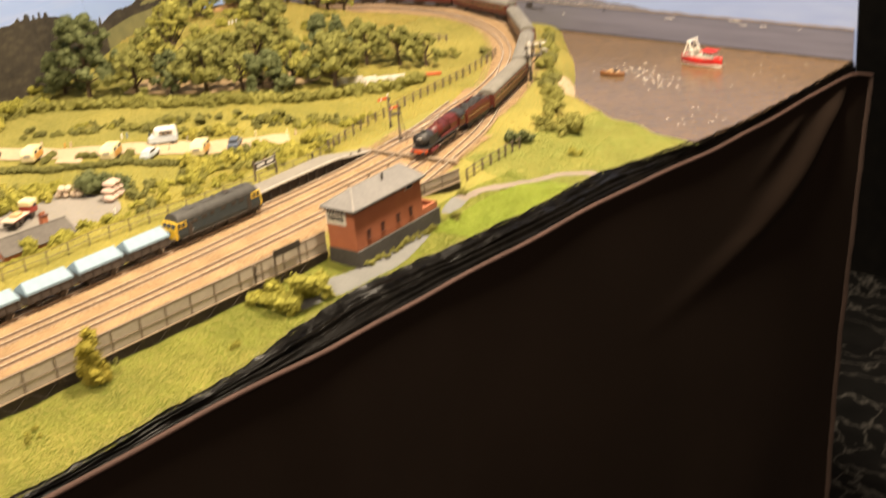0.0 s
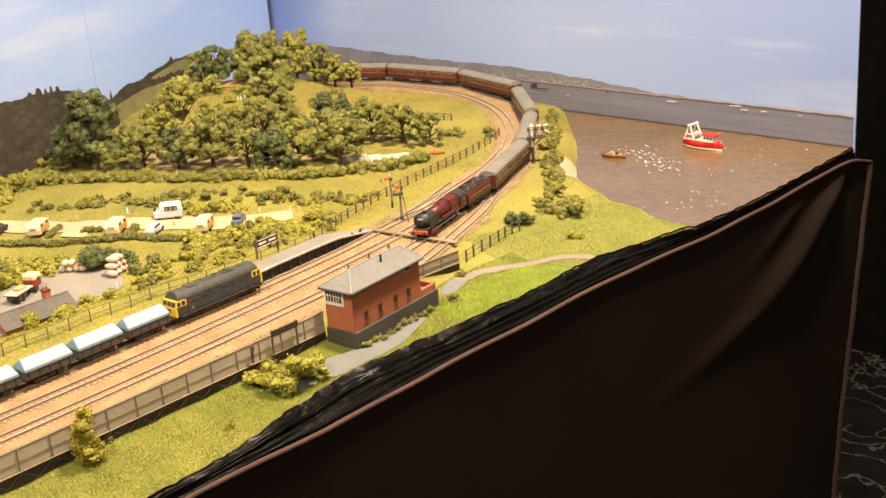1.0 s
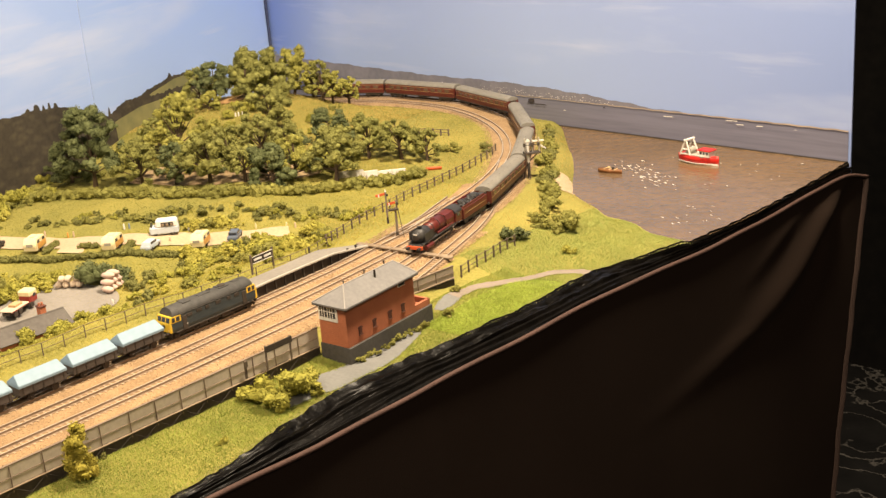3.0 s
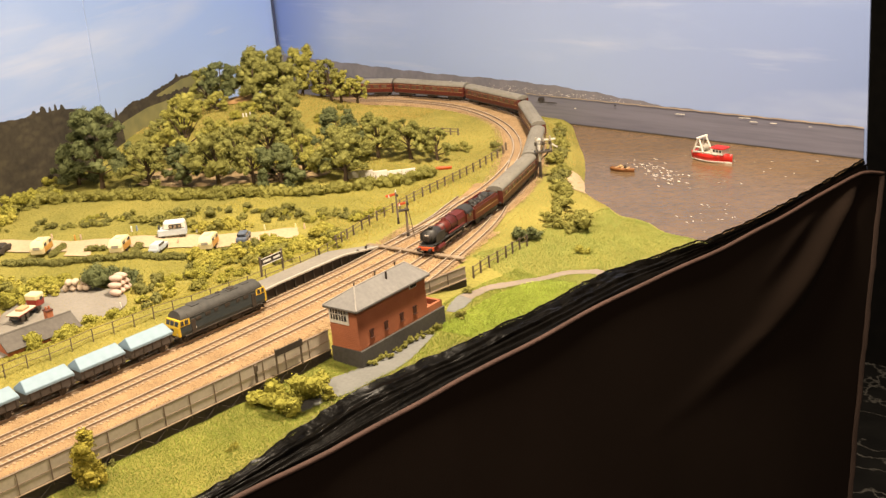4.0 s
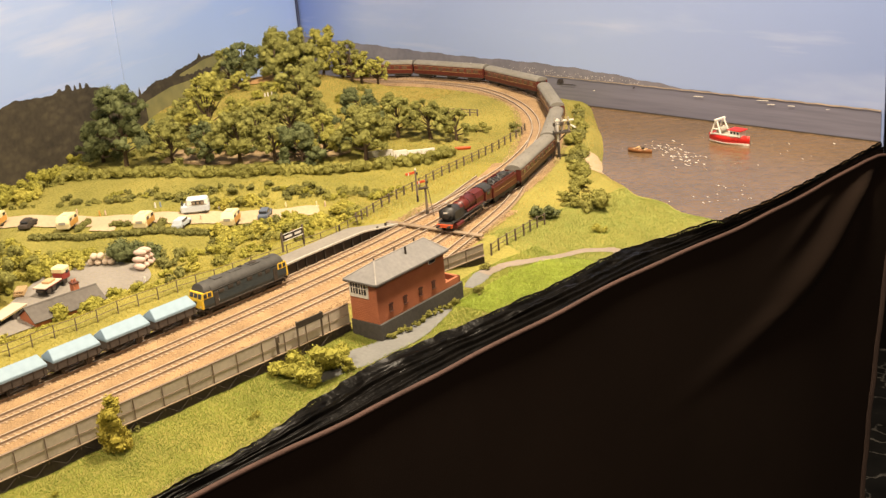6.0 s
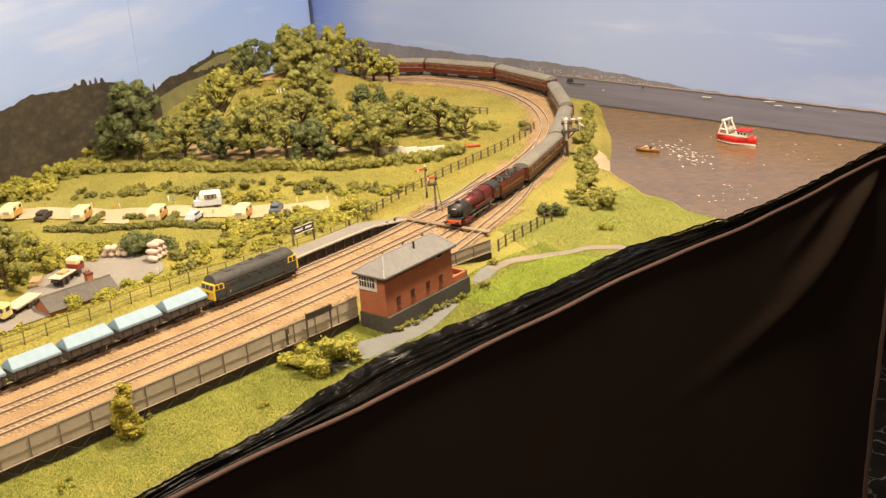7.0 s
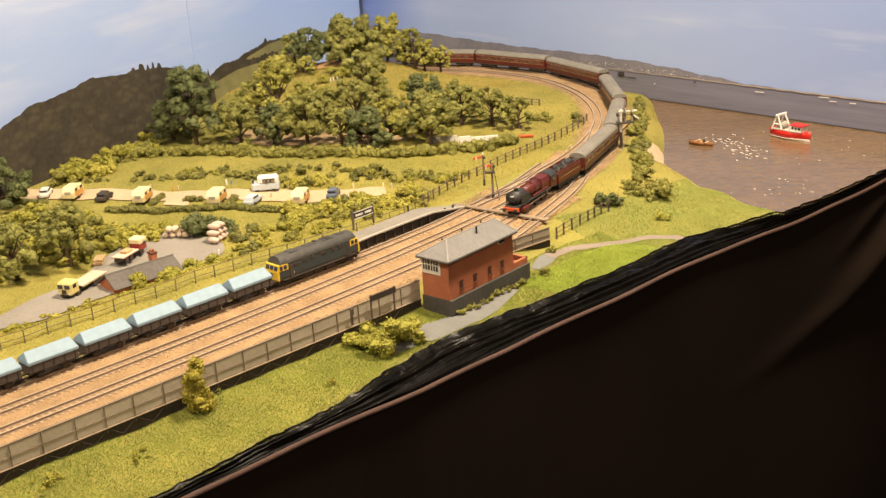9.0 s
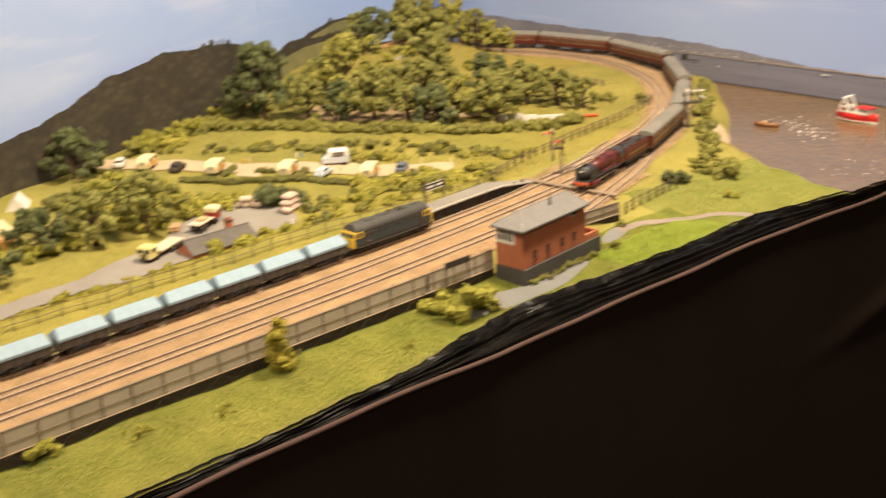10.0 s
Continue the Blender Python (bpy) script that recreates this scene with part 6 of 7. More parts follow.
# ---- signal box ----
def signal_box():
    t = thing("signal_box", "red brick signal box with grey hipped roof and dark plinth", "signal box")
    W, L, z0, z1, z2 = 0.0284, 0.0855, -0.004, 0.0145, 0.0485
    part("plinth", mbox((0, 0.0105, (z0 + z1) / 2), (0.0318, 0.1075, z1 - z0), 0.0005), M_PLINTH, t, "dark grey rendered plinth")
    wall = part("wall", mbox((0, 0.0, (z1 + z2) / 2), (W, L, z2 - z1), 0.0003), M_BRICK, t)
    # courses of brick, proud of the wall
    rows = 22
    bm = bmesh.new()
    for k in range(rows):
        z = z1 + (k + 0.5) * (z2 - z1) / rows
        box(bm, (0, 0, z), (W + 0.0004, L + 0.0004, (z2 - z1) / rows * 0.72))
    tagged(part("brick_course", bm, M_BRICK, wall, "slightly raised brick courses"), kind="stuff")
    for y in (-0.0277, -0.0100, 0.0098, 0.0268):
        win = part("window", mbox((W / 2 + 0.0001, y, 0.0242), (0.0008, 0.0040, 0.0058), 0.0002), M_BOXPANE, t, "small dim lower window with brick-red bars")
        part("frame", mbox((W / 2 + 0.0006, y, 0.0242), (0.0005, 0.0005, 0.0058)), M_BRICKDARK, win)
        for z in (0.0228, 0.0242, 0.0256):
            part("frame", mbox((W / 2 + 0.0006, y, z), (0.0005, 0.0042, 0.0005)), M_BRICKDARK, win)
        part("sill", mbox((W / 2 + 0.0008, y, 0.0209), (0.0010, 0.0052, 0.0006), 0.0001), M_BRICKDARK, win)
        bm = bmesh.new()
        for k in range(5):
            a = math.pi * (0.18 + 0.16 * k)
            box(bm, (W / 2 + 0.0005, y - 0.0026 * math.cos(a), 0.0264 + 0.0012 * math.sin(a)), (0.0008, 0.0013, 0.0010), 0.0001, Matrix.Rotation(math.pi / 2 - a, 3, "X"))
        part("arch", bm, M_BRICKDARK, win, "dark brick arch")
    win = part("window", mbox((W / 2 + 0.0002, 0.0270, 0.0452), (0.0009, 0.0090, 0.0042), 0.0002), M_WHITE, t, "white framed upper window")
    part("pane", mbox((W / 2 + 0.0008, 0.0270, 0.0452), (0.0004, 0.0074, 0.0028)), M_GLASS, win)
    # the glazed end and front of the upper floor
    for face, n in (("end", 2), ("front", 9)):
        if face == "end":
            c, s = (-0.0040, -L / 2 - 0.0004, 0.0412), (0.0200, 0.0012, 0.0130)
        else:
            c, s = (-W / 2 - 0.0004, 0, 0.0420), (0.0012, 0.078, 0.0118)
        win = part("window", mbox(c, s, 0.0003), M_WHITE, t, "white painted window band of the operating floor")
        for k in range(n):
            f = (k + 0.5) / n - 0.5
            if face == "end":
                pc, ps = (c[0] + f * 0.0172, c[1] - 0.0005, c[2] + 0.0010), (0.0076, 0.0008, 0.0086)
            else:
                pc, ps = (c[0] - 0.0005, f * 0.075, c[2] + 0.0010), (0.0008, 0.0068, 0.0072)
            part("pane", mbox(pc, ps, 0.0001), M_GLASS, win)
            if face == "end":
                for dx in (-0.0013, 0.0013):
                    part("glazing_bar", mbox((pc[0] + dx, pc[1] - 0.0005, pc[2]), (0.0004, 0.0004, 0.0086)), M_WHITE, win)
                part("glazing_bar", mbox((pc[0], pc[1] - 0.0005, pc[2] + 0.0008), (0.0076, 0.0004, 0.0004)), M_WHITE, win)
    # hipped roof
    bm = bmesh.new()
    e, zr, zt = 0.0034, 0.0483, 0.0605
    base = [bm.verts.new((x, y, z)) for z in (zr, zr + 0.0010) for x, y in ((-W / 2 - e, -L / 2 - e), (W / 2 + e, -L / 2 - e), (W / 2 + e, L / 2 + e), (-W / 2 - e, L / 2 + e))]
    r0, r1 = bm.verts.new((0, -L / 2 + 0.0160, zt)), bm.verts.new((0, L / 2 + e - 0.0100, zt))
    bm.faces.new(base[:4][::-1])
    for i in range(4):
        bm.faces.new((base[i], base[(i + 1) % 4], base[4 + (i + 1) % 4], base[4 + i]))
    bm.faces.new((base[4], base[5], r0))
    bm.faces.new((base[5], base[6], r1, r0))
    bm.faces.new((base[6], base[7], r1))
    bm.faces.new((base[7], base[4], r0, r1))
    roof = part("roof", bm, M_SLATE, t, "plain grey slate roof")
    # the highlight on hips and ridge, built as thin paler rods
    for a, b in (((-W / 2 - e, -L / 2 - e, zr + 0.0012), (0, -L / 2 + 0.0160, zt)), ((W / 2 + e, -L / 2 - e, zr + 0.0012), (0, -L / 2 + 0.0160, zt)), ((0, -L / 2 + 0.0160, zt), (0, L / 2 + e - 0.0100, zt)), ((W / 2 + e, L / 2 + e, zr + 0.0012), (0, L / 2 + e - 0.0100, zt))):
        part("ridge_highlight", rod(bmesh.new(), a, b, 0.0006, seg=6), M_RIDGE, roof, "pale grey rods for the highlight along hips and ridge")
    part("gutter", mbox((W / 2 + e, 0, zr - 0.0003), (0.0010, L + 2 * e, 0.0010), 0.0003), M_UNDER, roof)
    part("gutter", mbox((0, -L / 2 - e, zr - 0.0003), (W + 2 * e, 0.0010, 0.0010), 0.0003), M_UNDER, roof)
    part("stove_pipe", rod(bmesh.new(), (0.0055, 0.0060, 0.0545), (0.0055, 0.0060, 0.0630), 0.0009, seg=10), M_UNDER, roof)
    # steps and parapet at the far end
    part("parapet", mbox((0.0129, 0.0530, 0.0170), (0.0026, 0.0205, 0.0060), 0.0003), M_BRICK, t)
    part("parapet", mbox((0.0, 0.0620, 0.0170), (0.0284, 0.0026, 0.0060), 0.0003), M_BRICK, t)
    for k in range(3):
        part("step", mbox((-0.002, 0.0455 + 0.0050 * k, 0.0190 - 0.0020 * k), (0.0180, 0.0050, 0.0026), 0.0002), M_BRICK, t)
    return t


M_RIDGE = mat("ridge_highlight", (0.26, 0.24, 0.22), (0.33, 0.31, 0.285), 300, 0.75, bump=0.2)
M_BOXPANE = mat("dim_window_pane", (0.050, 0.024, 0.018), (0.085, 0.040, 0.028), 300, 0.25, bump=0)
M_BRICKDARK = mat("dark_brick_trim", (0.13, 0.045, 0.03), (0.09, 0.035, 0.025), 500, 0.85, bump=0.3)
sb = signal_box()
sb.matrix_basis = pose(-0.6086, 0.8066, 0.0525, 0, 0, 5.4)


# ---- platform ----
def platform():
    t = thing("platform", "grey tarmac station platform with a pale edge over dark timber", "platform")
    ys = np.array([0.790, 0.82, 0.86, 0.893, 0.900, 0.954])
    fx = np.array([-0.7415, -0.7448, -0.7473, -0.7488, -0.7492, -0.7546])
    bx = np.array([-0.7655, -0.7660, -0.7690, -0.7715, -0.7710, -0.7625])
    zt = np.array([0.0785, 0.0785, 0.0785, 0.0785, 0.0782, 0.0700])
    for name, a, b, lo, hi, m, lab in (("surface", fx - 0.0019, bx, -0.0015, 0, M_TARMAC, ""), ("edge", fx, fx - 0.0018, -0.0012, 0.0003, M_PLATEDGE, "pale stone platform edge"), ("face", fx - 0.0030, fx - 0.0060, -0.012, -0.0017, M_UNDER, "dark timber platform face")):
        bm = bmesh.new()
        prev = None
        for i in range(len(ys)):
            cur = [bm.verts.new(p) for p in ((a[i], ys[i], zt[i] + lo), (b[i], ys[i], zt[i] + lo), (b[i], ys[i], zt[i] + hi), (a[i], ys[i], zt[i] + hi))]
            if prev:
                for k in range(4):
                    bm.faces.new((prev[k], prev[(k + 1) % 4], cur[(k + 1) % 4], cur[k]))
            else:
                bm.faces.new(cur)
            prev = cur
        bm.faces.new(prev)
        part(name, bm, m, t, lab)
    for y in np.arange(0.80, 0.935, 0.012):
        x = float(np.interp(y, ys, fx)) - 0.0022
        part("strut", mbox((x, y, 0.0710), (0.0016, 0.0016, 0.0110)), M_UNDER, t)
    return t


M_PLATEDGE = mat("platform_edging", (0.46, 0.42, 0.36), (0.38, 0.35, 0.30), 350, 0.85, bump=0.3)
M_TARMAC = mat("platform_tarmac", (0.24, 0.22, 0.19), (0.18, 0.165, 0.145), 350, 0.9, bump=0.3, big=30)
platform()


def name_board():
    t = thing("station_sign", "dark station name board with white lettering bars on two posts", "sign")
    for y in (-0.0135, 0.0135):
        part("post", mbox((0, y, 0.0075), (0.0016, 0.0018, 0.0190), 0.0002), M_POST, t)
    b = part("board", mbox((0.0004, 0, 0.0115), (0.0012, 0.0250, 0.0062), 0.0002), M_UNDER, t)
    part("border", mbox((0.0011, 0, 0.0148), (0.0003, 0.0250, 0.0006)), M_WHITE, b)
    part("border", mbox((0.0011, 0, 0.0083), (0.0003, 0.0250, 0.0006)), M_WHITE, b)
    for y, w in ((-0.0060, 0.0095), (0.0062, 0.0085)):
        part("lettering_bar", mbox((0.0012, y, 0.0115), (0.0003, w, 0.0020)), M_WHITE, b)
    return t


name_board().matrix_basis = pose(-0.7835, 0.8400, 0.0760, 0, 0, 4)


# ---- fences ----
def railing(points, pitch, tall, label, name="railing", rails=(0.95, 0.5), thick=0.0009, mat_=None, bury=0.002, wide=None):
    t = thing(name, label, "fence", "fences")
    line = spline(points, 0.002)
    n = int(len(line) * 0.002 / pitch)
    spots = [line[min(len(line) - 1, int(i * pitch / 0.002))] for i in range(n + 1)]
    tops = []
    for x, y in spots:
        z = level(x, y)
        part("post", mbox((x, y, z + (tall - bury) / 2), (wide or thick * 1.3, wide or thick * 1.3, tall + bury), 0.0001), mat_ or M_POST, t)
        tops.append((x, y, z))
    for f in rails:
        for a, b in zip(tops, tops[1:]):
            part("rail", rod(bmesh.new(), (a[0], a[1], a[2] + tall * f), (b[0], b[1], b[2] + tall * f), thick * 0.5, seg=5), mat_ or M_POST, t)
    return t


railing([(-0.803, 0.20), (-0.803, 0.40), (-0.802, 0.60), (-0.800, 0.76), (-0.794, 0.84), (-0.791, 0.90), (-0.805, 0.945)], 0.0200, 0.0118, "thin dark metal railing behind the platform line", rails=(0.97, 0.5), thick=0.0006)
railing([(-0.812, 0.945), (-0.828, 0.985), (-0.841, 1.050), (-0.850, 1.10), (-0.856, 1.155), (-0.862, 1.205), (-0.869, 1.245), (-0.876, 1.280), (-0.884, 1.300)], 0.0145, 0.0110, "dark timber post and rail fence beside the curve", "post_and_rail_fence", (0.9, 0.55), 0.0008, None, 0.002, 0.0014)
railing([(-0.6395, 0.955), (-0.6425, 0.982), (-0.6455, 1.012), (-0.6495, 1.035), (-0.6520, 1.052)], 0.0135, 0.0120, "dark timber post and rail fence above the meadow", "post_and_rail_fence", (0.9, 0.5), 0.0008, None, 0.002, 0.0014)
railing([(-1.03, 1.30), (-1.005, 1.315), (-0.985, 1.335)], 0.010, 0.009, "short dark timber fence on the bank", "post_and_rail_fence", (0.9, 0.5), 0.0010, None, 0.002, 0.0016)


M_HANDRAIL = mat("brown_handrail", (0.15, 0.108, 0.076), (0.24, 0.18, 0.13), 400, 0.8, bump=0.3)


def panel_fence(points, label, open_braces=True, z0=0.0622, z1=0.0778, face=None):
    """Pale concrete panels with slim dark posts and rails, on a dark retaining wall."""
    t = thing("panel_fence", label, "fence", "fences")
    line = spline(points, 0.002)
    step = 0.0226
    n = int(len(line) * 0.002 / step)
    spots = [line[min(len(line) - 1, int(i * step / 0.002))] for i in range(n + 1)]
    face = face or M_PANEL
    for i, (a, b) in enumerate(zip(spots, spots[1:])):
        c, d = (a + b) / 2, b - a
        turn = Matrix.Rotation(math.atan2(d[1], d[0]), 3, "Z")
        length = float(np.linalg.norm(d))
        part("panel", mbox((c[0], c[1], (z0 + z1) / 2), (length - 0.0004, 0.0014, z1 - z0), 0.0002, turn), face, t)
        part("top_rail", mbox((c[0], c[1], z1 + 0.0002), (length, 0.0020, 0.0008), 0.0001, turn), M_HANDRAIL, t)
        n_ = turn @ Vector((0, -1, 0))
        part("mid_rail", mbox((c[0] + n_.x * 0.0011, c[1] + n_.y * 0.0011, (z0 + z1) / 2 - 0.0005), (length, 0.0004, 0.0004), 0, turn), M_TIMBER, t)
        part("post", mbox((a[0] + n_.x * 0.0012, a[1] + n_.y * 0.0012, (z0 + z1) / 2 - 0.002), (0.0006, 0.0007, z1 - z0 + 0.0035), 0.0002, turn), M_HANDRAIL, t)
        part("foot_ledge", mbox((c[0] + n_.x * 0.0006, c[1] + n_.y * 0.0006, z0 - 0.0004), (length, 0.0030, 0.0008), 0.0002, turn), M_TIMBER, t)
        if open_braces:
            bm = bmesh.new()
            p, q = Vector((a[0], a[1], z0 - 0.001)), Vector((b[0], b[1], z0 - 0.001))
            o = Vector((n_.x * 0.0016, n_.y * 0.0016, 0))
            low = Vector((c[0], c[1], 0.0535))
            rod(bm, p + o, low + o, 0.0003, seg=5)
            rod(bm, q + o, low + o, 0.0003, seg=5)
            part("brace", bm, M_UNDER, t)
        part("retaining_wall", mbox((c[0] - n_.x * 0.0010, c[1] - n_.y * 0.0010, 0.0555), (length + 0.0005, 0.0030, 0.0125), 0, turn), M_UNDER, t)
    return t


panel_fence([(-0.6235, 0.20), (-0.6240, 0.45), (-0.6245, 0.62), (-0.6250, 0.779)], "pale concrete panel fence with slim dark posts beside the line")
panel_fence([(-0.6375, 0.872), (-0.6365, 0.905), (-0.6315, 0.958)], "short weathered grey-brown panel fence beyond the signal box", False, 0.0640, 0.0745, mat("weathered_panel", (0.36, 0.30, 0.235), (0.25, 0.21, 0.165), 350, 0.85, bump=0.3, big=40, obj=0.4))


def notice(w, h, m, label):
    t = thing("notice_board", label, "sign")
    for y in (-w / 2 + 0.0012, w / 2 - 0.0012):
        part("post", mbox((0, y, h / 2), (0.0012, 0.0014, h), 0.0002), M_POST, t)
    part("board", mbox((0.0012, 0, h - 0.0030), (0.0010, w, 0.0052), 0.0002), m, t)
    return t


notice(0.0270, 0.0215, M_UNDER, "black back of a lineside board on two posts").matrix_basis = pose(-0.6215, 0.7200, 0.0620)
notice(0.0030, 0.0150, M_POST, "small dark lineside marker post").matrix_basis = pose(-0.6215, 0.6870, 0.0640)
for x, y in ((-0.6964, 0.860), (-0.7016, 0.891), (-0.7036, 0.919)):
    t = thing("marker_post", "short black lineside post between the tracks", "post", "marker posts")
    part("post", mbox((0, 0, 0.0032), (0.0011, 0.0011, 0.0064), 0.0002), M_UNDER, t)
    part("cap", mbox((0, 0, 0.0068), (0.0016, 0.0016, 0.0012), 0.0003), M_UNDER, t)
    t.matrix_basis = pose(x, y, 0.0660)

# ---- boarded crossing ----
t = thing("boarded_crossing", "weathered timber crossing laid across the tracks", "crossing")
for x in np.arange(-0.7635, -0.655, 0.0142):
    f = (x + 0.768) / 0.124
    part("board", mbox((x, 0.9490 + 0.016 * f, 0.0703), (0.0136, 0.0056, 0.0018), 0.0003, Matrix.Rotation(0.125, 3, "Z")), M_TIMBER, t)



# ---- signals ----
def signal_arm(parent, z, colour, x=0.0, y=0.0, l=0.0095):
    a = part("arm", mbox((x - 0.001, y - l / 2 - 0.0005, z), (0.0006, l, 0.0026), 0.0002, Matrix.Rotation(0.12, 3, "X")), colour, parent, "signal arm")
    part("arm_stripe", mbox((x - 0.0006, y - l * 0.72, z - 0.0006), (0.0006, 0.0012, 0.0026)), M_WHITE, a)
    part("lamp", mbox((x + 0.0010, y + 0.0012, z - 0.0002), (0.0016, 0.0018, 0.0026), 0.0003), M_UNDER, parent)


def ladder(parent, a, b, half=0.0012):
    a, b = Vector(a), Vector(b)
    bm = bmesh.new()
    for s in (-half, half):
        rod(bm, a + Vector((s, 0, 0)), b + Vector((s, 0, 0)), 0.00025, seg=4)
    for k in range(1, 12):
        p = a.lerp(b, k / 12)
        rod(bm, p - Vector((half, 0, 0)), p + Vector((half, 0, 0)), 0.0002, seg=4)
    part("ladder", bm, M_POST, parent)


def bracket_signal():
    t = thing("semaphore_signal", "bracket semaphore signal with two orange-red arms on grey posts", "signal")
    part("post", rod(bmesh.new(), (0, 0, 0), (0, 0, 0.0330), 0.0014, 0.0010, 8), M_SIGPOST, t)
    part("post_foot", rod(bmesh.new(), (0, 0, 0), (0, 0, 0.0075), 0.0017, 0.0016, 8), M_UNDER, t, "black post foot")
    part("bracket", mbox((0, -0.0035, 0.0300), (0.0016, 0.0130, 0.0012), 0.0002), M_SIGPOST, t)
    part("doll", rod(bmesh.new(), (0, -0.0085, 0.0225), (0, -0.0085, 0.0500), 0.0010, 0.0008, 8), M_SIGPOST, t)
    part("doll", rod(bmesh.new(), (0, 0.0015, 0.0300), (0, 0.0015, 0.0400), 0.0009, 0.0008, 8), M_SIGPOST, t)
    part("finial", rod(bmesh.new(), (0, -0.0085, 0.0500), (0, -0.0085, 0.0525), 0.0009, 0.0002, 8), M_WHITE, t)
    part("platform", mbox((0.0004, -0.002, 0.0312), (0.0050, 0.0100, 0.0006)), M_UNDER, t)
    signal_arm(t, 0.0470, M_BEAM, 0.0, -0.0085)
    signal_arm(t, 0.0370, M_BEAM, 0.0, 0.0010)
    part("doll_foot", rod(bmesh.new(), (0, -0.0085, 0.0175), (0, -0.0085, 0.0240), 0.0012, 0.0010, 8), M_UNDER, t)
    ladder(t, (0.001, 0.0065, 0.0), (0.001, 0.0022, 0.0310))
    return t


M_SIGPOST = mat("brown_grey_signal_post", (0.22, 0.175, 0.135), (0.14, 0.11, 0.085), 300, 0.7, bump=0.2)
M_GREYPOST = mat("grey_post_paint", (0.42, 0.38, 0.31), (0.30, 0.27, 0.22), 300, 0.7, bump=0.2)
bracket_signal().matrix_basis = pose(-0.7525, 0.9880, 0.0665, 0, 0, -35)


def gantry_signal():
    t = thing("semaphore_signal", "tall white semaphore signal with a black platform and pale arms", "signal")
    part("post", rod(bmesh.new(), (0, 0, 0), (0, 0, 0.0440), 0.0013, 0.0011, 8), M_WHITE, t, "white post")
    part("post_foot", rod(bmesh.new(), (0, 0, 0), (0, 0, 0.0200), 0.0016, 0.0015, 8), M_UNDER, t, "black post foot")
    p = part("platform", mbox((0, 0.004, 0.0300), (0.0090, 0.0170, 0.0016), 0.0002), M_UNDER, t)
    for y in (-0.003, 0.0045, 0.0115):
        part("doll", rod(bmesh.new(), (0, y, 0.0305), (0, y, 0.0450), 0.0008, 0.0007, 8), M_GREYPOST, p)
        part("arm", mbox((0.0012, y + 0.0028, 0.0425 + 0.0008 * math.sin(y * 900)), (0.0006, 0.0048, 0.0018), 0.0002), M_WHITE, p)
        part("lamp", mbox((0.0012, y - 0.0008, 0.0385), (0.0024, 0.0024, 0.0036), 0.0003), M_UNDER, p)
    for y in (-0.0035, 0.0120):
        part("guard_rail", rod(bmesh.new(), (0.0042, y, 0.0305), (0.0042, y, 0.0390), 0.0003, seg=5), M_UNDER, p)
    part("guard_rail", rod(bmesh.new(), (0.0042, -0.0035, 0.0388), (0.0042, 0.0120, 0.0388), 0.0003, seg=5), M_UNDER, p)
    part("brace", rod(bmesh.new(), (0, 0.011, 0.0300), (0, 0.0005, 0.0210), 0.0006, seg=5), M_UNDER, p)
    part("balance_arm", mbox((0.001, 0.0155, 0.0350), (0.0006, 0.0070, 0.0016), 0.0002, Matrix.Rotation(-0.6, 3, "X")), M_WHITE, p)
    ladder(t, (0.001, -0.0062, 0.0), (0.001, -0.0022, 0.0300))
    return t


gantry_signal().matrix_basis = pose(-0.7720, 1.2250, 0.0630, 0, 0, -40) @ Matrix.Scale(1.12, 4)

# ---- the sea's boats ----
def hull(bm, L, W, H, fine=1.6):
    n = 12
    rings = []
    for i in range(n + 1):
        f = i / n
        w = W / 2 * min(1, (1 - abs(2 * f - 0.85) ** fine * (0.55 if f < 0.42 else 1.0)))
        w = max(w, 0.0006) if f < 0.97 else 0.0004
        sheer = H * (1 + 0.28 * (f - 0.4) ** 2 * 2)
        rings.append([bm.verts.new((x, (f - 0.5) * L, z)) for x, z in ((-w * 0.6, -0.001), (-w, sheer * 0.55), (-w * 1.04, sheer), (w * 1.04, sheer), (w, sheer * 0.55), (w * 0.6, -0.001))])
    for a, b in zip(rings, rings[1:]):
        for k in range(6):
            bm.faces.new((a[k], a[(k + 1) % 6], b[(k + 1) % 6], b[k]))
    bm.faces.new(rings[0])
    bm.faces.new(rings[-1][::-1])
    return bm


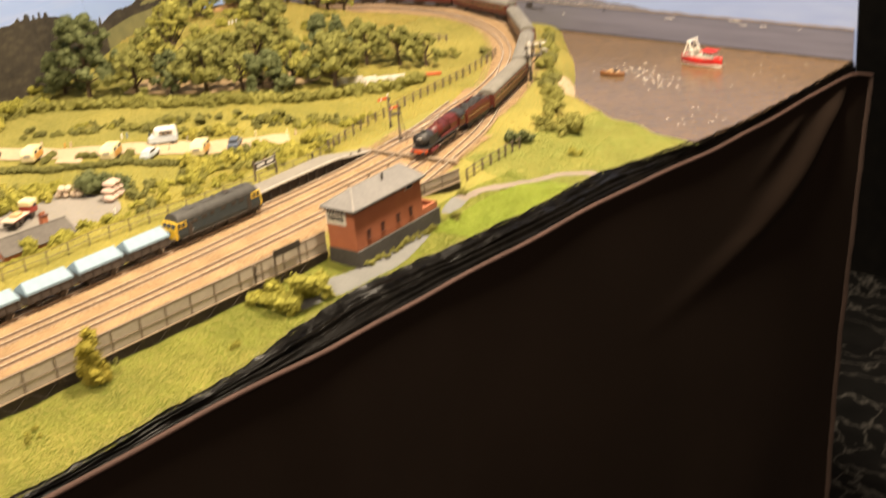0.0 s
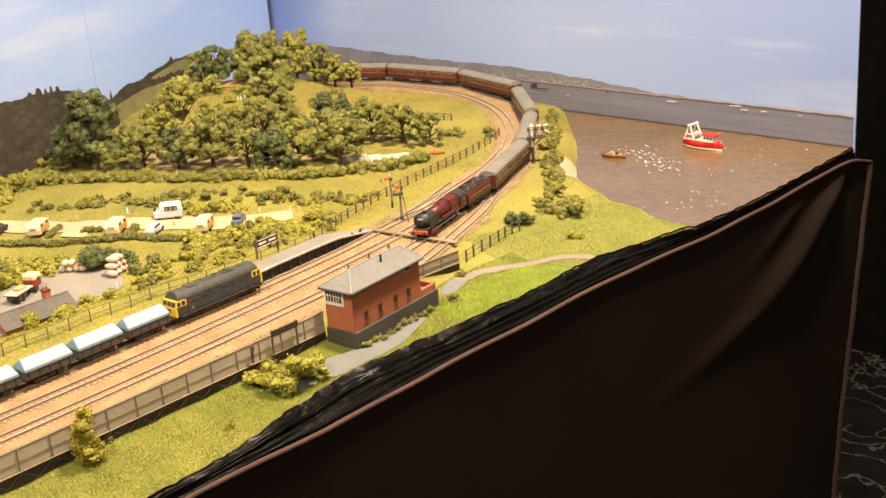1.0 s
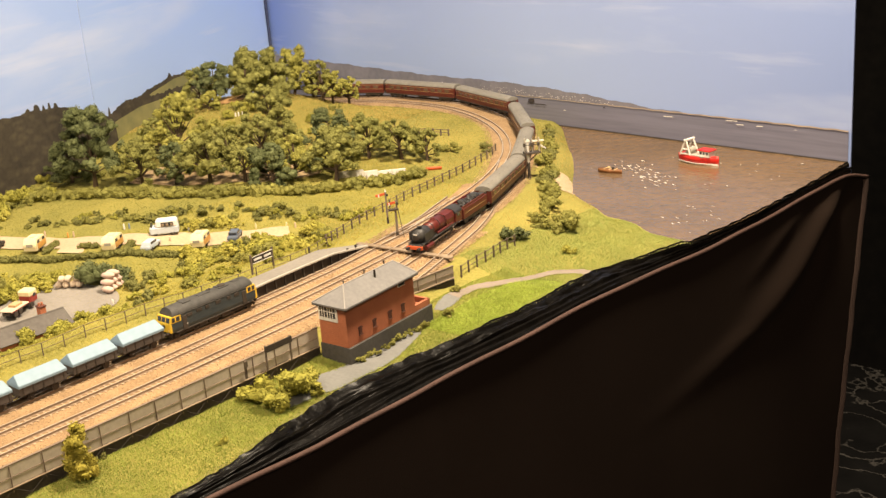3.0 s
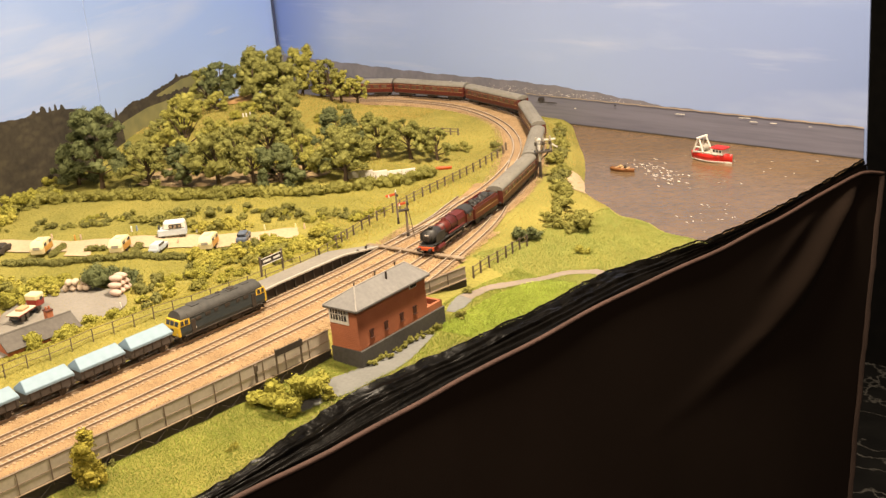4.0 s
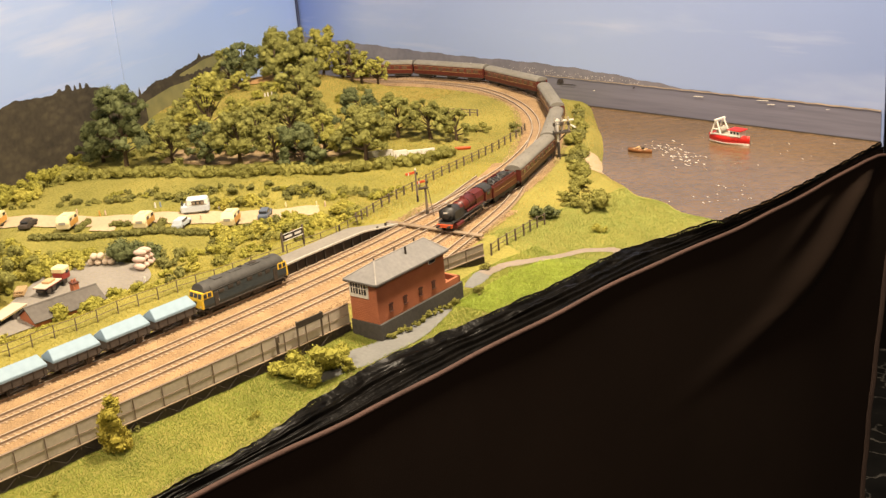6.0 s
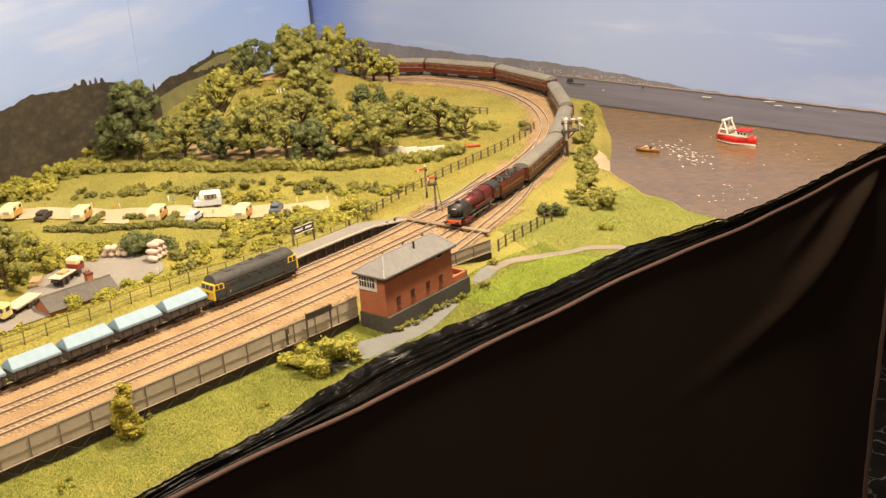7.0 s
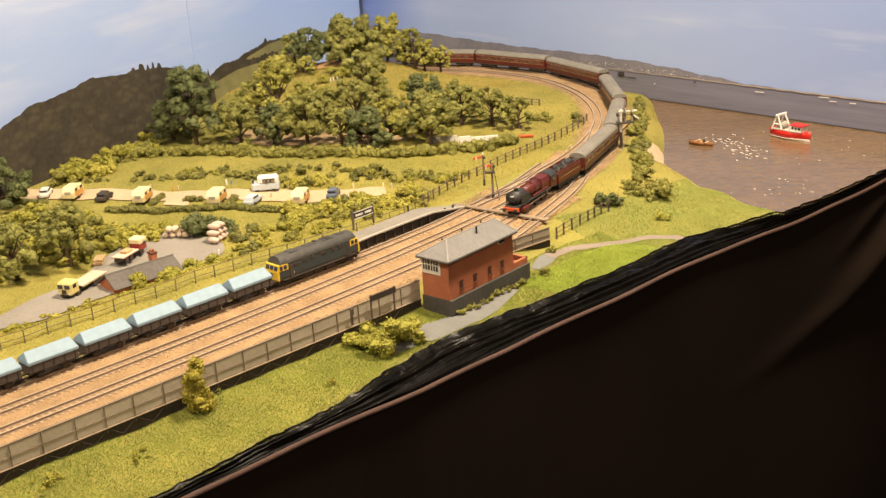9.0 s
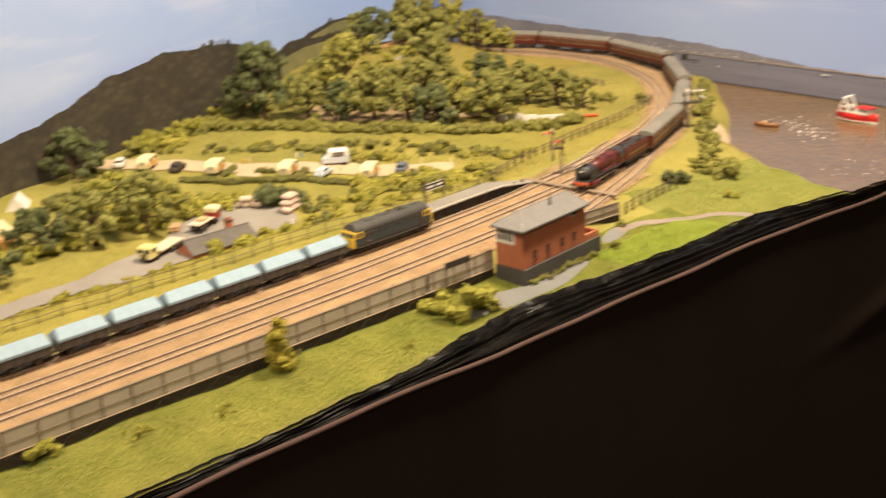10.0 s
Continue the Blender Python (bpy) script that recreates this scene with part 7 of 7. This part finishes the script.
def trawler():
    t = thing("fishing_boat", "red and white model fishing boat with a stern gantry", "boat")
    part("hull", hull(bmesh.new(), 0.055, 0.0195, 0.0100), M_REDPAINT, t, "bright red hull", True)
    part("waterline", hull(bmesh.new(), 0.0545, 0.0190, 0.0022), M_WHITE, t, "white boot line")
    part("deck", mbox((0, -0.006, 0.0102), (0.0165, 0.034, 0.0008), 0.0002), M_GREYPOST, t, "grey deck")
    wh = part("wheelhouse", mbox((0, 0.0105, 0.0138), (0.0125, 0.0150, 0.0070), 0.0004), M_WHITE, t, "white wheelhouse")
    part("roof", mbox((0, 0.0100, 0.0180), (0.0150, 0.0190, 0.0012), 0.0003), M_REDPAINT, wh, "red wheelhouse roof")
    for y in (0.006, 0.0105, 0.015):
        for s in (-1, 1):
            part("window", mbox((s * 0.0063, y, 0.0148), (0.0006, 0.0028, 0.0028), 0.0002), M_GLASS, wh)
    for x in (-0.004, 0, 0.004):
        part("window", mbox((x, 0.0028, 0.0148), (0.0026, 0.0006, 0.0028), 0.0002), M_GLASS, wh)
    bm = bmesh.new()
    for s in (-1, 1):
        rod(bm, (s * 0.0080, -0.0230, 0.0100), (s * 0.0066, -0.0165, 0.0270), 0.0011, seg=6)
        rod(bm, (s * 0.0080, -0.0080, 0.0100), (s * 0.0066, -0.0150, 0.0270), 0.0011, seg=6)
        rod(bm, (s * 0.0075, -0.0205, 0.0170), (s * 0.0075, -0.0110, 0.0170), 0.0008, seg=6)
    part("gantry", bm, M_WHITE, t, "white stern gantry")
    part("gantry_beam", mbox((0, -0.0157, 0.0276), (0.0185, 0.0030, 0.0024), 0.0004), M_WHITE, t)
    part("net_drum", rod(bmesh.new(), (-0.0050, -0.0130, 0.0145), (0.0050, -0.0130, 0.0145), 0.0038, seg=14), M_GREYPOST, t, "grey-green net drum")
    bm = bmesh.new()
    for s in (-1, 1):
        rod(bm, (s * 0.0093, -0.020, 0.0118), (s * 0.0086, 0.012, 0.0122), 0.0005, seg=5)
    part("gunwale", bm, M_WHITE, t)
    return t


trawler().matrix_basis = pose(-0.6645, 1.4170, SEA_Z, 0, 0, -97)


def dinghy():
    t = thing("rowing_boat", "small varnished brown rowing boat on the sea", "boat")
    part("hull", hull(bmesh.new(), 0.031, 0.0100, 0.0042), M_ROWBOAT, t, "", True)
    for y in (-0.007, 0.0, 0.007):
        part("thwart", mbox((0, y, 0.0046), (0.0080, 0.0018, 0.0008), 0.0002), M_TAN, t)
    part("outboard_box", mbox((0.001, 0.004, 0.0062), (0.0030, 0.0030, 0.0030), 0.0006), M_UNDER, t)
    part("sack", mbox((-0.001, -0.003, 0.0058), (0.0040, 0.0036, 0.0024), 0.0008), M_TAN, t)
    return t


M_ROWBOAT = mat("varnished_brown", (0.24, 0.10, 0.035), (0.18, 0.075, 0.025), 250, 0.45, bump=0.1)
dinghy().matrix_basis = pose(-0.7370, 1.3350, SEA_Z, 0, 0, -85)

verts, faces = [], []
rng = np.random.default_rng(9)
for k in range(110):
    if k < 62:
        f = rng.uniform(0, 1)
        x, y = -0.735 + 0.085 * f + rng.normal(0, 0.004), 1.372 - 0.005 * f + rng.normal(0, 0.010) - 0.045 * f
    elif k < 82:
        x, y = rng.uniform(-0.60, -0.53), rng.uniform(1.18, 1.27) + rng.normal(0, 0.006)
    else:
        x, y = rng.uniform(-0.80, -0.54), rng.uniform(1.30, 1.50)
    s = rng.uniform(0.0004, 0.0015) * (0.6 if k >= 62 else 1)
    b = len(verts)
    for a in range(7):
        verts.append((x + s * 2.9 * math.cos(a * 0.9) * rng.uniform(0.6, 1.2), y - s * 1.1 * math.cos(a * 0.9) + s * 0.42 * math.sin(a * 0.9), SEA_Z + 0.0009))
    verts.append((x, y, SEA_Z + 0.0013))
    faces += [(b + a, b + (a + 1) % 7, b + 7) for a in range(7)]
tagged(raw("sea_foam", verts, faces, M_WHITE), "small white painted flecks of foam on the sea", "foam", kind="stuff")


# ---- campsite ----
def wheel_at(parent, x, y, r=0.0022, w=0.0014):
    part("wheel", rod(bmesh.new(), (x - w / 2, y, r), (x + w / 2, y, r), r, seg=12), M_UNDER, parent)


def caravan(colour, side, label):
    t = thing("caravan", label, "caravan", "caravans")
    L, W = 0.0265, 0.0140
    prof = [(-L / 2, 0.0030), (L / 2, 0.0030), (L / 2 + 0.0006, 0.0090), (L / 2 - 0.0030, 0.0150), (-L / 2 + 0.0035, 0.0155), (-L / 2 - 0.0004, 0.0095)]
    bm = bmesh.new()
    a = [bm.verts.new((-W / 2, y, z)) for y, z in prof]
    b = [bm.verts.new((W / 2, y, z)) for y, z in prof]
    for i in range(6):
        bm.faces.new((a[i], a[(i + 1) % 6], b[(i + 1) % 6], b[i]))
    bm.faces.new(a)
    bm.faces.new(b[::-1])
    bmesh.ops.bevel(bm, geom=bm.edges[:], offset=0.0008, segments=2, affect="EDGES")
    body = part("body", bm, colour, t)
    for s in (-1, 1):
        part("side_panel", mbox((s * (W / 2 + 0.0001), 0.001, 0.0072), (0.0004, L - 0.006, 0.0058), 0.0001), side, body, "orange-brown lower panel")
        for y in (-0.0065, 0.0065):
            part("window", mbox((s * (W / 2 + 0.0002), y, 0.0118), (0.0005, 0.0056, 0.0030), 0.0002), M_GLASS, body)
        wheel_at(t, s * (W / 2 - 0.0008), 0, 0.0024)
    for e in (-1, 1):
        part("window", mbox((0, e * (L / 2 + 0.0002), 0.0095), (0.0070, 0.0010, 0.0030), 0.0002), M_GREYPOST, body)
    part("roof_light", mbox((0, 0, 0.0158), (0.0050, 0.0090, 0.0010), 0.0003), colour, body)
    part("tow_bar", rod(bmesh.new(), (0, L / 2, 0.0032), (0, L / 2 + 0.0060, 0.0030), 0.0006, seg=6), M_UNDER, t)
    return t


CV = "small cream and orange caravan parked on the sandy campsite"
cv = caravan(M_CREAM, M_ORANGE, CV)
for i, (x, y, turn) in enumerate(((-1.134, 0.722, -22), (-1.053, 0.760, -22), (-0.984, 0.808, -24), (-0.933, 0.879, -24))):
    m = pose(x, y, level(x, y) + 0.0008, 0, 0, turn + 60)
    if i:
        copy_thing(cv, m)
    else:
        cv.matrix_basis = m
patch("pavement_pitch", [(-1.027, 0.768), (-1.001, 0.781), (-1.018, 0.792), (-1.048, 0.795)], 0.0016, M_ROAD, "sandy caravan pitch", "pitch")
for a, b in (((-1.038, 0.762), (-1.057, 0.787)), ((-1.012, 0.789), (-1.004, 0.801)), ((-0.969, 0.812), (-0.982, 0.830))):
    seed += 1
    hedge([a, ((a[0] + b[0]) / 2, (a[1] + b[1]) / 2), b], 0.0045, 0.006, M_HEDGE, "short clipped hedge between caravan pitches", seed, 0.0007, 0.15)


def car(body_mat, label, L=0.0270, W=0.0108, estate=False):
    t = thing("car", label, "car", "parked cars")
    prof = [(-L / 2, 0.0018), (L / 2, 0.0018), (L / 2, 0.0048), (L / 2 - 0.0015, 0.0056), (-L / 2 + 0.0010, 0.0060), (-L / 2, 0.0050)]
    bm = bmesh.new()
    a = [bm.verts.new((-W / 2, y, z)) for y, z in prof]
    b = [bm.verts.new((W / 2, y, z)) for y, z in prof]
    for i in range(6):
        bm.faces.new((a[i], a[(i + 1) % 6], b[(i + 1) % 6], b[i]))
    bm.faces.new(a)
    bm.faces.new(b[::-1])
    bmesh.ops.bevel(bm, geom=bm.edges[:], offset=0.0005, segments=2, affect="EDGES")
    part("body", bm, body_mat, t)
    cab = part("cabin", mbox((0, -0.0015 - (0.002 if estate else 0), 0.0076), (W - 0.0010, L * (0.66 if estate else 0.52), 0.0038), 0.0004, None, 0.82), body_mat, t)
    for s in (-1, 1):
        part("side_window", mbox((s * (W / 2 - 0.0010), -0.0015, 0.0076), (0.0010, L * 0.44, 0.0022), 0.0002), M_GLASS, cab)
        for y in (-L * 0.30, L * 0.31):
            wheel_at(t, s * (W / 2 - 0.0006), y, 0.0020)
        part("headlight", mbox((s * 0.0036, L / 2, 0.0042), (0.0016, 0.0006, 0.0012), 0.0002), M_WHITE, t)
    part("windscreen", mbox((0, L * 0.225 - 0.002, 0.0075), (W - 0.0028, 0.0012, 0.0026), 0.0002, Matrix.Rotation(-0.5, 3, "X")), M_GLASS, cab)
    part("rear_window", mbox((0, -L * 0.285 - 0.001, 0.0075), (W - 0.0028, 0.0010, 0.0024), 0.0002, Matrix.Rotation(0.4, 3, "X")), M_GLASS, cab)
    return t


for m_, x, y, turn, lab in ((M_WHITE, -1.167, 0.706, 52, "white model car parked on the campsite road"), (M_UNDER, -1.100, 0.740, 38, "black model car parked beside a caravan"), (M_SILVER, -0.962, 0.838, 30, "pale blue model estate car on the campsite road"), (mat("slate_blue_paint", (0.13, 0.155, 0.20), (0.10, 0.12, 0.16), 300, 0.4, bump=0.05), -0.922, 0.915, 40, "slate blue model car half hidden by scrub")):
    car(m_, lab, estate="estate" in lab).matrix_basis = pose(x, y, level(x, y) + 0.0008, 0, 0, turn)


def camper():
    t = thing("ice_cream_van", "white and pale blue model ice cream van with a high roof", "van")
    L, W = 0.0300, 0.0135
    part("body", mbox((0, 0, 0.0058), (W, L, 0.0080), 0.0012), M_SILVER, t, "pale blue lower body")
    up = part("upper_body", mbox((0, -0.0030, 0.0128), (W, L - 0.0060, 0.0084), 0.0016, None, 0.92), M_WHITE, t, "white upper body")
    for s in (-1, 1):
        part("serving_hatch", mbox((s * (W / 2 + 0.0001), -0.0040, 0.0124), (0.0006, 0.0130, 0.0044), 0.0002), M_GLASS, up)
        for k in range(3):
            part("poster", mbox((s * (W / 2 + 0.0005), -0.0085 + 0.0045 * k, 0.0122), (0.0003, 0.0026, 0.0030)), M_TIMBER, up)
        for y in (-0.0090, 0.0095):
            wheel_at(t, s * (W / 2 - 0.0008), y, 0.0024)
    part("windscreen", mbox((0, L / 2 - 0.0020, 0.0110), (W - 0.0030, 0.0012, 0.0036), 0.0002, Matrix.Rotation(-0.35, 3, "X")), M_GLASS, t)
    for s in (-1, 1):
        part("headlight", rod(bmesh.new(), (s * 0.0045, L / 2 - 0.0004, 0.0062), (s * 0.0045, L / 2 + 0.0003, 0.0062), 0.0010, seg=10), M_WHITE, t)
    return t


camper().matrix_basis = pose(-0.983, 0.871, level(-0.983, 0.871) + 0.0008, 0, 0, 140)


def figure(x, y, m, label, z=None, tall=0.0060):
    bm = bmesh.new()
    rod(bm, (0, 0, 0), (0, 0, tall * 0.80), 0.0010, 0.0009, 8)
    bmesh.ops.create_icosphere(bm, subdivisions=1, radius=0.0009, matrix=Matrix.Translation((0, 0, tall * 0.88)))
    ob = part("model_figure", bm, m, None, label)
    ob.matrix_basis = pose(x, y, level(x, y) if z is None else z)
    return tagged(ob, "", "model figure", "model figures")


M_FIGBLUE = mat("blue_figure_paint", (0.22, 0.28, 0.36), None, 300, 0.7, bump=0)
for x, y, m_, lab in ((-1.091, 0.793, M_FLESH, "tiny pale figure on the campsite grass"), (-1.067, 0.806, M_ORANGE, "tiny orange figure on the campsite grass"), (-1.062, 0.810, M_FLESH, "tiny pale figure on the campsite grass"), (-1.030, 0.852, M_WHITE, "tiny white figure on the campsite grass"),
                      (-1.026, 0.856, M_FIGBLUE, "tiny blue-grey figure on the campsite grass"), (-0.998, 0.893, M_ORANGE, "tiny orange figure near the ice cream van"), (-0.975, 0.895, M_WHITE, "tiny white figure near the ice cream van"), (-0.962, 0.862, M_FLESH, "tiny pale figure on the road"),
                      (-0.930, 0.950, M_CREAM, "tiny yellow figure on the meadow"), (-0.905, 0.972, M_CREAM, "tiny yellow figure on the meadow"), (-0.898, 0.978, M_FLESH, "tiny pale figure on the meadow"), (-1.095, 0.598, M_CREAM, "tiny pale yellow figure in the field"),
                      (-1.090, 0.604, M_FLESH, "tiny pale figure in the field"), (-0.878, 0.735, M_WHITE, "tiny white figure in the yard")):
    figure(x, y, m_, lab)
for x, y, tall_ in ((-1.238, 1.176, 0.0050), (-1.2345, 1.1785, 0.0055), (-1.229, 1.181, 0.0065)):
    figure(x, y, M_WHITE, "plain white shape on the hillside", None, tall_)

figure(-0.7715, 0.8877, M_UNDER, "tiny dark figure waiting on the platform", 0.0785)

# white terrace wall with figures
t = thing("garden_wall", "low white garden wall beneath the trees", "wall")
a, b = Vector((-0.980, 1.116, 0)), Vector((-0.927, 1.181, 0))
for k in range(5):
    p, q = a.lerp(b, k / 5), a.lerp(b, (k + 1) / 5)
    c = (p + q) / 2
    part("wall_panel", mbox((c.x, c.y, level(c.x, c.y) + 0.0040), ((q - p).length - 0.0004, 0.0020, 0.0080), 0.0003, Matrix.Rotation(math.atan2(q.y - p.y, q.x - p.x), 3, "Z")), M_WHITE, t)
for f, m_ in ((0.32, M_WHITE), (0.42, M_GREYPOST), (0.48, M_FLESH), (0.66, M_FLESH), (0.88, M_FIGBLUE)):
    p = a.lerp(b, f) + Vector((0.006, -0.004, 0))
    figure(p.x, p.y, m_, "tiny figure standing by the white wall")
canoe = thing("canoe", "small orange canoe lying on the grass", "boat")
part("hull", hull(bmesh.new(), 0.023, 0.0055, 0.0024), M_BEAM, canoe, "", True)
canoe.matrix_basis = pose(-0.915, 1.215, level(-0.915, 1.215) + 0.001, 0, 0, -50)


# ---- goods yard ----
def shed():
    t = thing("goods_shed", "low brick shed with a dark grey pitched roof", "shed")
    L, W, h, r = 0.067, 0.028, 0.0115, 0.0205
    part("wall", sweep(bmesh.new(), [(-W / 2, -0.004), (W / 2, -0.004), (W / 2, h), (0, r - 0.001), (-W / 2, h)], -L / 2, L / 2), M_BRICK, t)
    for s in (-1, 1):
        ang = math.atan2(r - h, W / 2)
        n = math.hypot(r - h, W / 2)
        slope = part("roof_slope", mbox((s * (W / 4 + 0.0008), 0, (h + r) / 2 + 0.0003), (n + 0.0042, L + 0.0032, 0.0012), 0.0002, Matrix.Rotation(s * ang, 3, "Y")), M_SHEDROOF, t, "dark grey roof")
    part("ridge", mbox((0, 0, r + 0.0008), (0.0022, L + 0.0034, 0.0010), 0.0003), M_SHEDROOF, t)
    ch = part("chimney", mbox((-0.003, 0.016, r + 0.0025), (0.0068, 0.0058, 0.0100), 0.0003), M_BRICK, t, "red brick chimney")
    part("cap", mbox((-0.003, 0.016, r + 0.0080), (0.0078, 0.0068, 0.0014), 0.0002), M_BRICKDARK, ch)
    for y in (0.0146, 0.0174):
        part("pot", rod(bmesh.new(), (-0.003, y, r + 0.0085), (-0.003, y, r + 0.0112), 0.0010, seg=8), M_BRICK, ch)
    return t


M_SHEDROOF = mat("dark_shed_roof", (0.085, 0.076, 0.068), (0.125, 0.112, 0.10), 250, 0.85, bump=0.3, big=40)
shed().matrix_basis = pose(-0.8760, 0.6485, 0.0500, 0, 0, -2)


def lorry(cab_mat, bed_mat, label, L=0.060, load=True, cab_top=None):
    t = thing("lorry", label, "lorry", "lorries")
    W = 0.0165
    part("chassis", mbox((0, 0, 0.0048), (0.0100, L, 0.0022), 0.0003), M_UNDER, t)
    c = part("cab", mbox((0, L / 2 - 0.0070, 0.0112), (W, 0.0145, 0.0138), 0.0018), cab_mat, t)
    if cab_top:
        part("cab_roof", mbox((0, L / 2 - 0.0072, 0.0160), (W + 0.0006, 0.0152, 0.0076), 0.0016), cab_top, c)
    for x in (-0.0040, 0.0040):
        part("windscreen", mbox((x, L / 2 + 0.0001, 0.0135), (0.0062, 0.0008, 0.0044), 0.0003), M_GLASS, c)
        part("headlight", rod(bmesh.new(), (x * 1.4, L / 2 - 0.0002, 0.0068), (x * 1.4, L / 2 + 0.0005, 0.0068), 0.0011, seg=10), M_WHITE, c)
    part("radiator", mbox((0, L / 2 + 0.0003, 0.0085), (0.0052, 0.0008, 0.0046), 0.0003), M_UNDER, c)
    for s in (-1, 1):
        part("side_window", mbox((s * (W / 2 + 0.0001), L / 2 - 0.0062, 0.0136), (0.0006, 0.0058, 0.0042), 0.0003), M_GLASS, c)
        part("flat_side", mbox((s * (W / 2 - 0.0002), -0.0090, 0.0078), (0.0008, L - 0.0190, 0.0020), 0.0002), cab_mat, t)
        for y in (L / 2 - 0.0120, -L * 0.16, -L * 0.34):
            part("wheel", rod(bmesh.new(), (s * 0.0062, y, 0.0034), (s * 0.0082, y, 0.0034), 0.0034, seg=14), M_UNDER, t)
    part("flatbed", mbox((0, -0.0090, 0.0084), (W + 0.0010, L - 0.0185, 0.0014), 0.0003), bed_mat, t, "pale flat load bed")
    if load:
        part("crate", mbox((0.000, -0.006, 0.0106), (0.0100, 0.014, 0.0030), 0.0005), M_TAN, t)
    return t


lorry(mat("pale_yellow_cab", (0.68, 0.58, 0.24), (0.60, 0.50, 0.19), 300, 0.5, bump=0.05), M_SACK, "pale yellow flatbed lorry parked in the yard", load=False).matrix_basis = pose(-0.8975, 0.6020, 0.0575, 0, 0, 206) @ Matrix.Scale(0.90, 4)
lorry(mat("dark_red_cab", (0.30, 0.045, 0.03), (0.24, 0.035, 0.025), 300, 0.5, bump=0.05), M_SACK, "dark red flatbed lorry with a cream cab roof", 0.052, True, M_CREAM).matrix_basis = pose(-0.9400, 0.6750, 0.0575, 0, 0, 26) @ Matrix.Scale(0.80, 4)
box_load = thing("timber_stack", "small stack of pale timber in the yard", "timber stack")
for k in range(4):
    part("plank", mbox((0.0024 * k - 0.0036, 0, 0.0012), (0.0022, 0.018, 0.0022), 0.0002), M_TAN, box_load)
    part("plank", mbox((0.0024 * k - 0.0034, 0.001, 0.0035), (0.0022, 0.017, 0.0022), 0.0002), M_TAN, box_load)
box_load.matrix_basis = pose(-0.9555, 0.6500, level(-0.9555, 0.650) + 0.001, 0, 0, 50)


def bale_stack(x, y, m, label, seed_, rows=(4, 3), long=0.0105, turn=40):
    t = thing("sack_stack", label, "stack of sacks", "stacks of sacks")
    rnd = random.Random(seed_)
    for r_, n in enumerate(rows):
        for k in range(n):
            bm = bmesh.new()
            bmesh.ops.create_icosphere(bm, subdivisions=2, radius=1.0)
            for v in bm.verts:
                v.co = Vector((v.co.x * 0.0037, v.co.y * long * 0.5, v.co.z * 0.0034)) * (1 + 0.08 * math.sin(v.co.x * 9 + k) * math.cos(v.co.y * 7))
            ob = part("sack", bm, m, t, "", True)
            ob.matrix_basis = pose((k - (n - 1) / 2) * 0.0068 + rnd.uniform(-0.0006, 0.0006), rnd.uniform(-0.001, 0.001), 0.0034 + r_ * 0.0060, 0, 0, rnd.uniform(-12, 12))
    t.matrix_basis = pose(x, y, level(x, y) + 0.001, 0, 0, turn)


bale_stack(-0.953, 0.736, M_SACK, "stack of rounded pale sacks at the yard edge", 21)
bale_stack(-0.909, 0.756, M_PINK, "stack of long pinkish sacks at the yard edge", 22, (4, 3, 2), 0.0145, 115)

# ---- the far field ----
t = thing("farm_building", "pinkish red farm building at the edge of the field", "building")
part("wall", sweep(bmesh.new(), [(-0.016, 0), (0.016, 0), (0.016, 0.016), (0, 0.026), (-0.016, 0.016)], -0.025, 0.025), mat("pink_brick", (0.42, 0.20, 0.15), (0.34, 0.16, 0.12), 300, 0.85, bump=0.3), t)
for s in (-1, 1):
    part("roof_slope", mbox((s * 0.0085, 0, 0.0215), (0.021, 0.054, 0.0012), 0.0002, Matrix.Rotation(s * 0.56, 3, "Y")), M_PANEL, t)
t.matrix_basis = pose(-1.236, 0.600, level(-1.236, 0.600) - 0.001, 0, 0, 23)
for x, y, m_, lab in ((-1.118, 0.563, M_WHITE, "small white ridge tent in the field"), (-1.052, 0.515, M_CREAM, "small yellow ridge tent in the field"), (-1.024, 0.508, M_ORANGE, "small orange ridge tent in the field")):
    t = thing("tent", lab, "tent", "tents")
    part("canvas", sweep(bmesh.new(), [(-0.011, 0), (0.011, 0), (0.0008, 0.012), (-0.0008, 0.012)], -0.016, 0.016), m_, t)
    part("ridge_pole", rod(bmesh.new(), (0, -0.0175, 0.0118), (0, 0.0175, 0.0118), 0.0005, seg=5), M_TIMBER, t)
    t.matrix_basis = pose(x, y, level(x, y), 0, 0, 60)
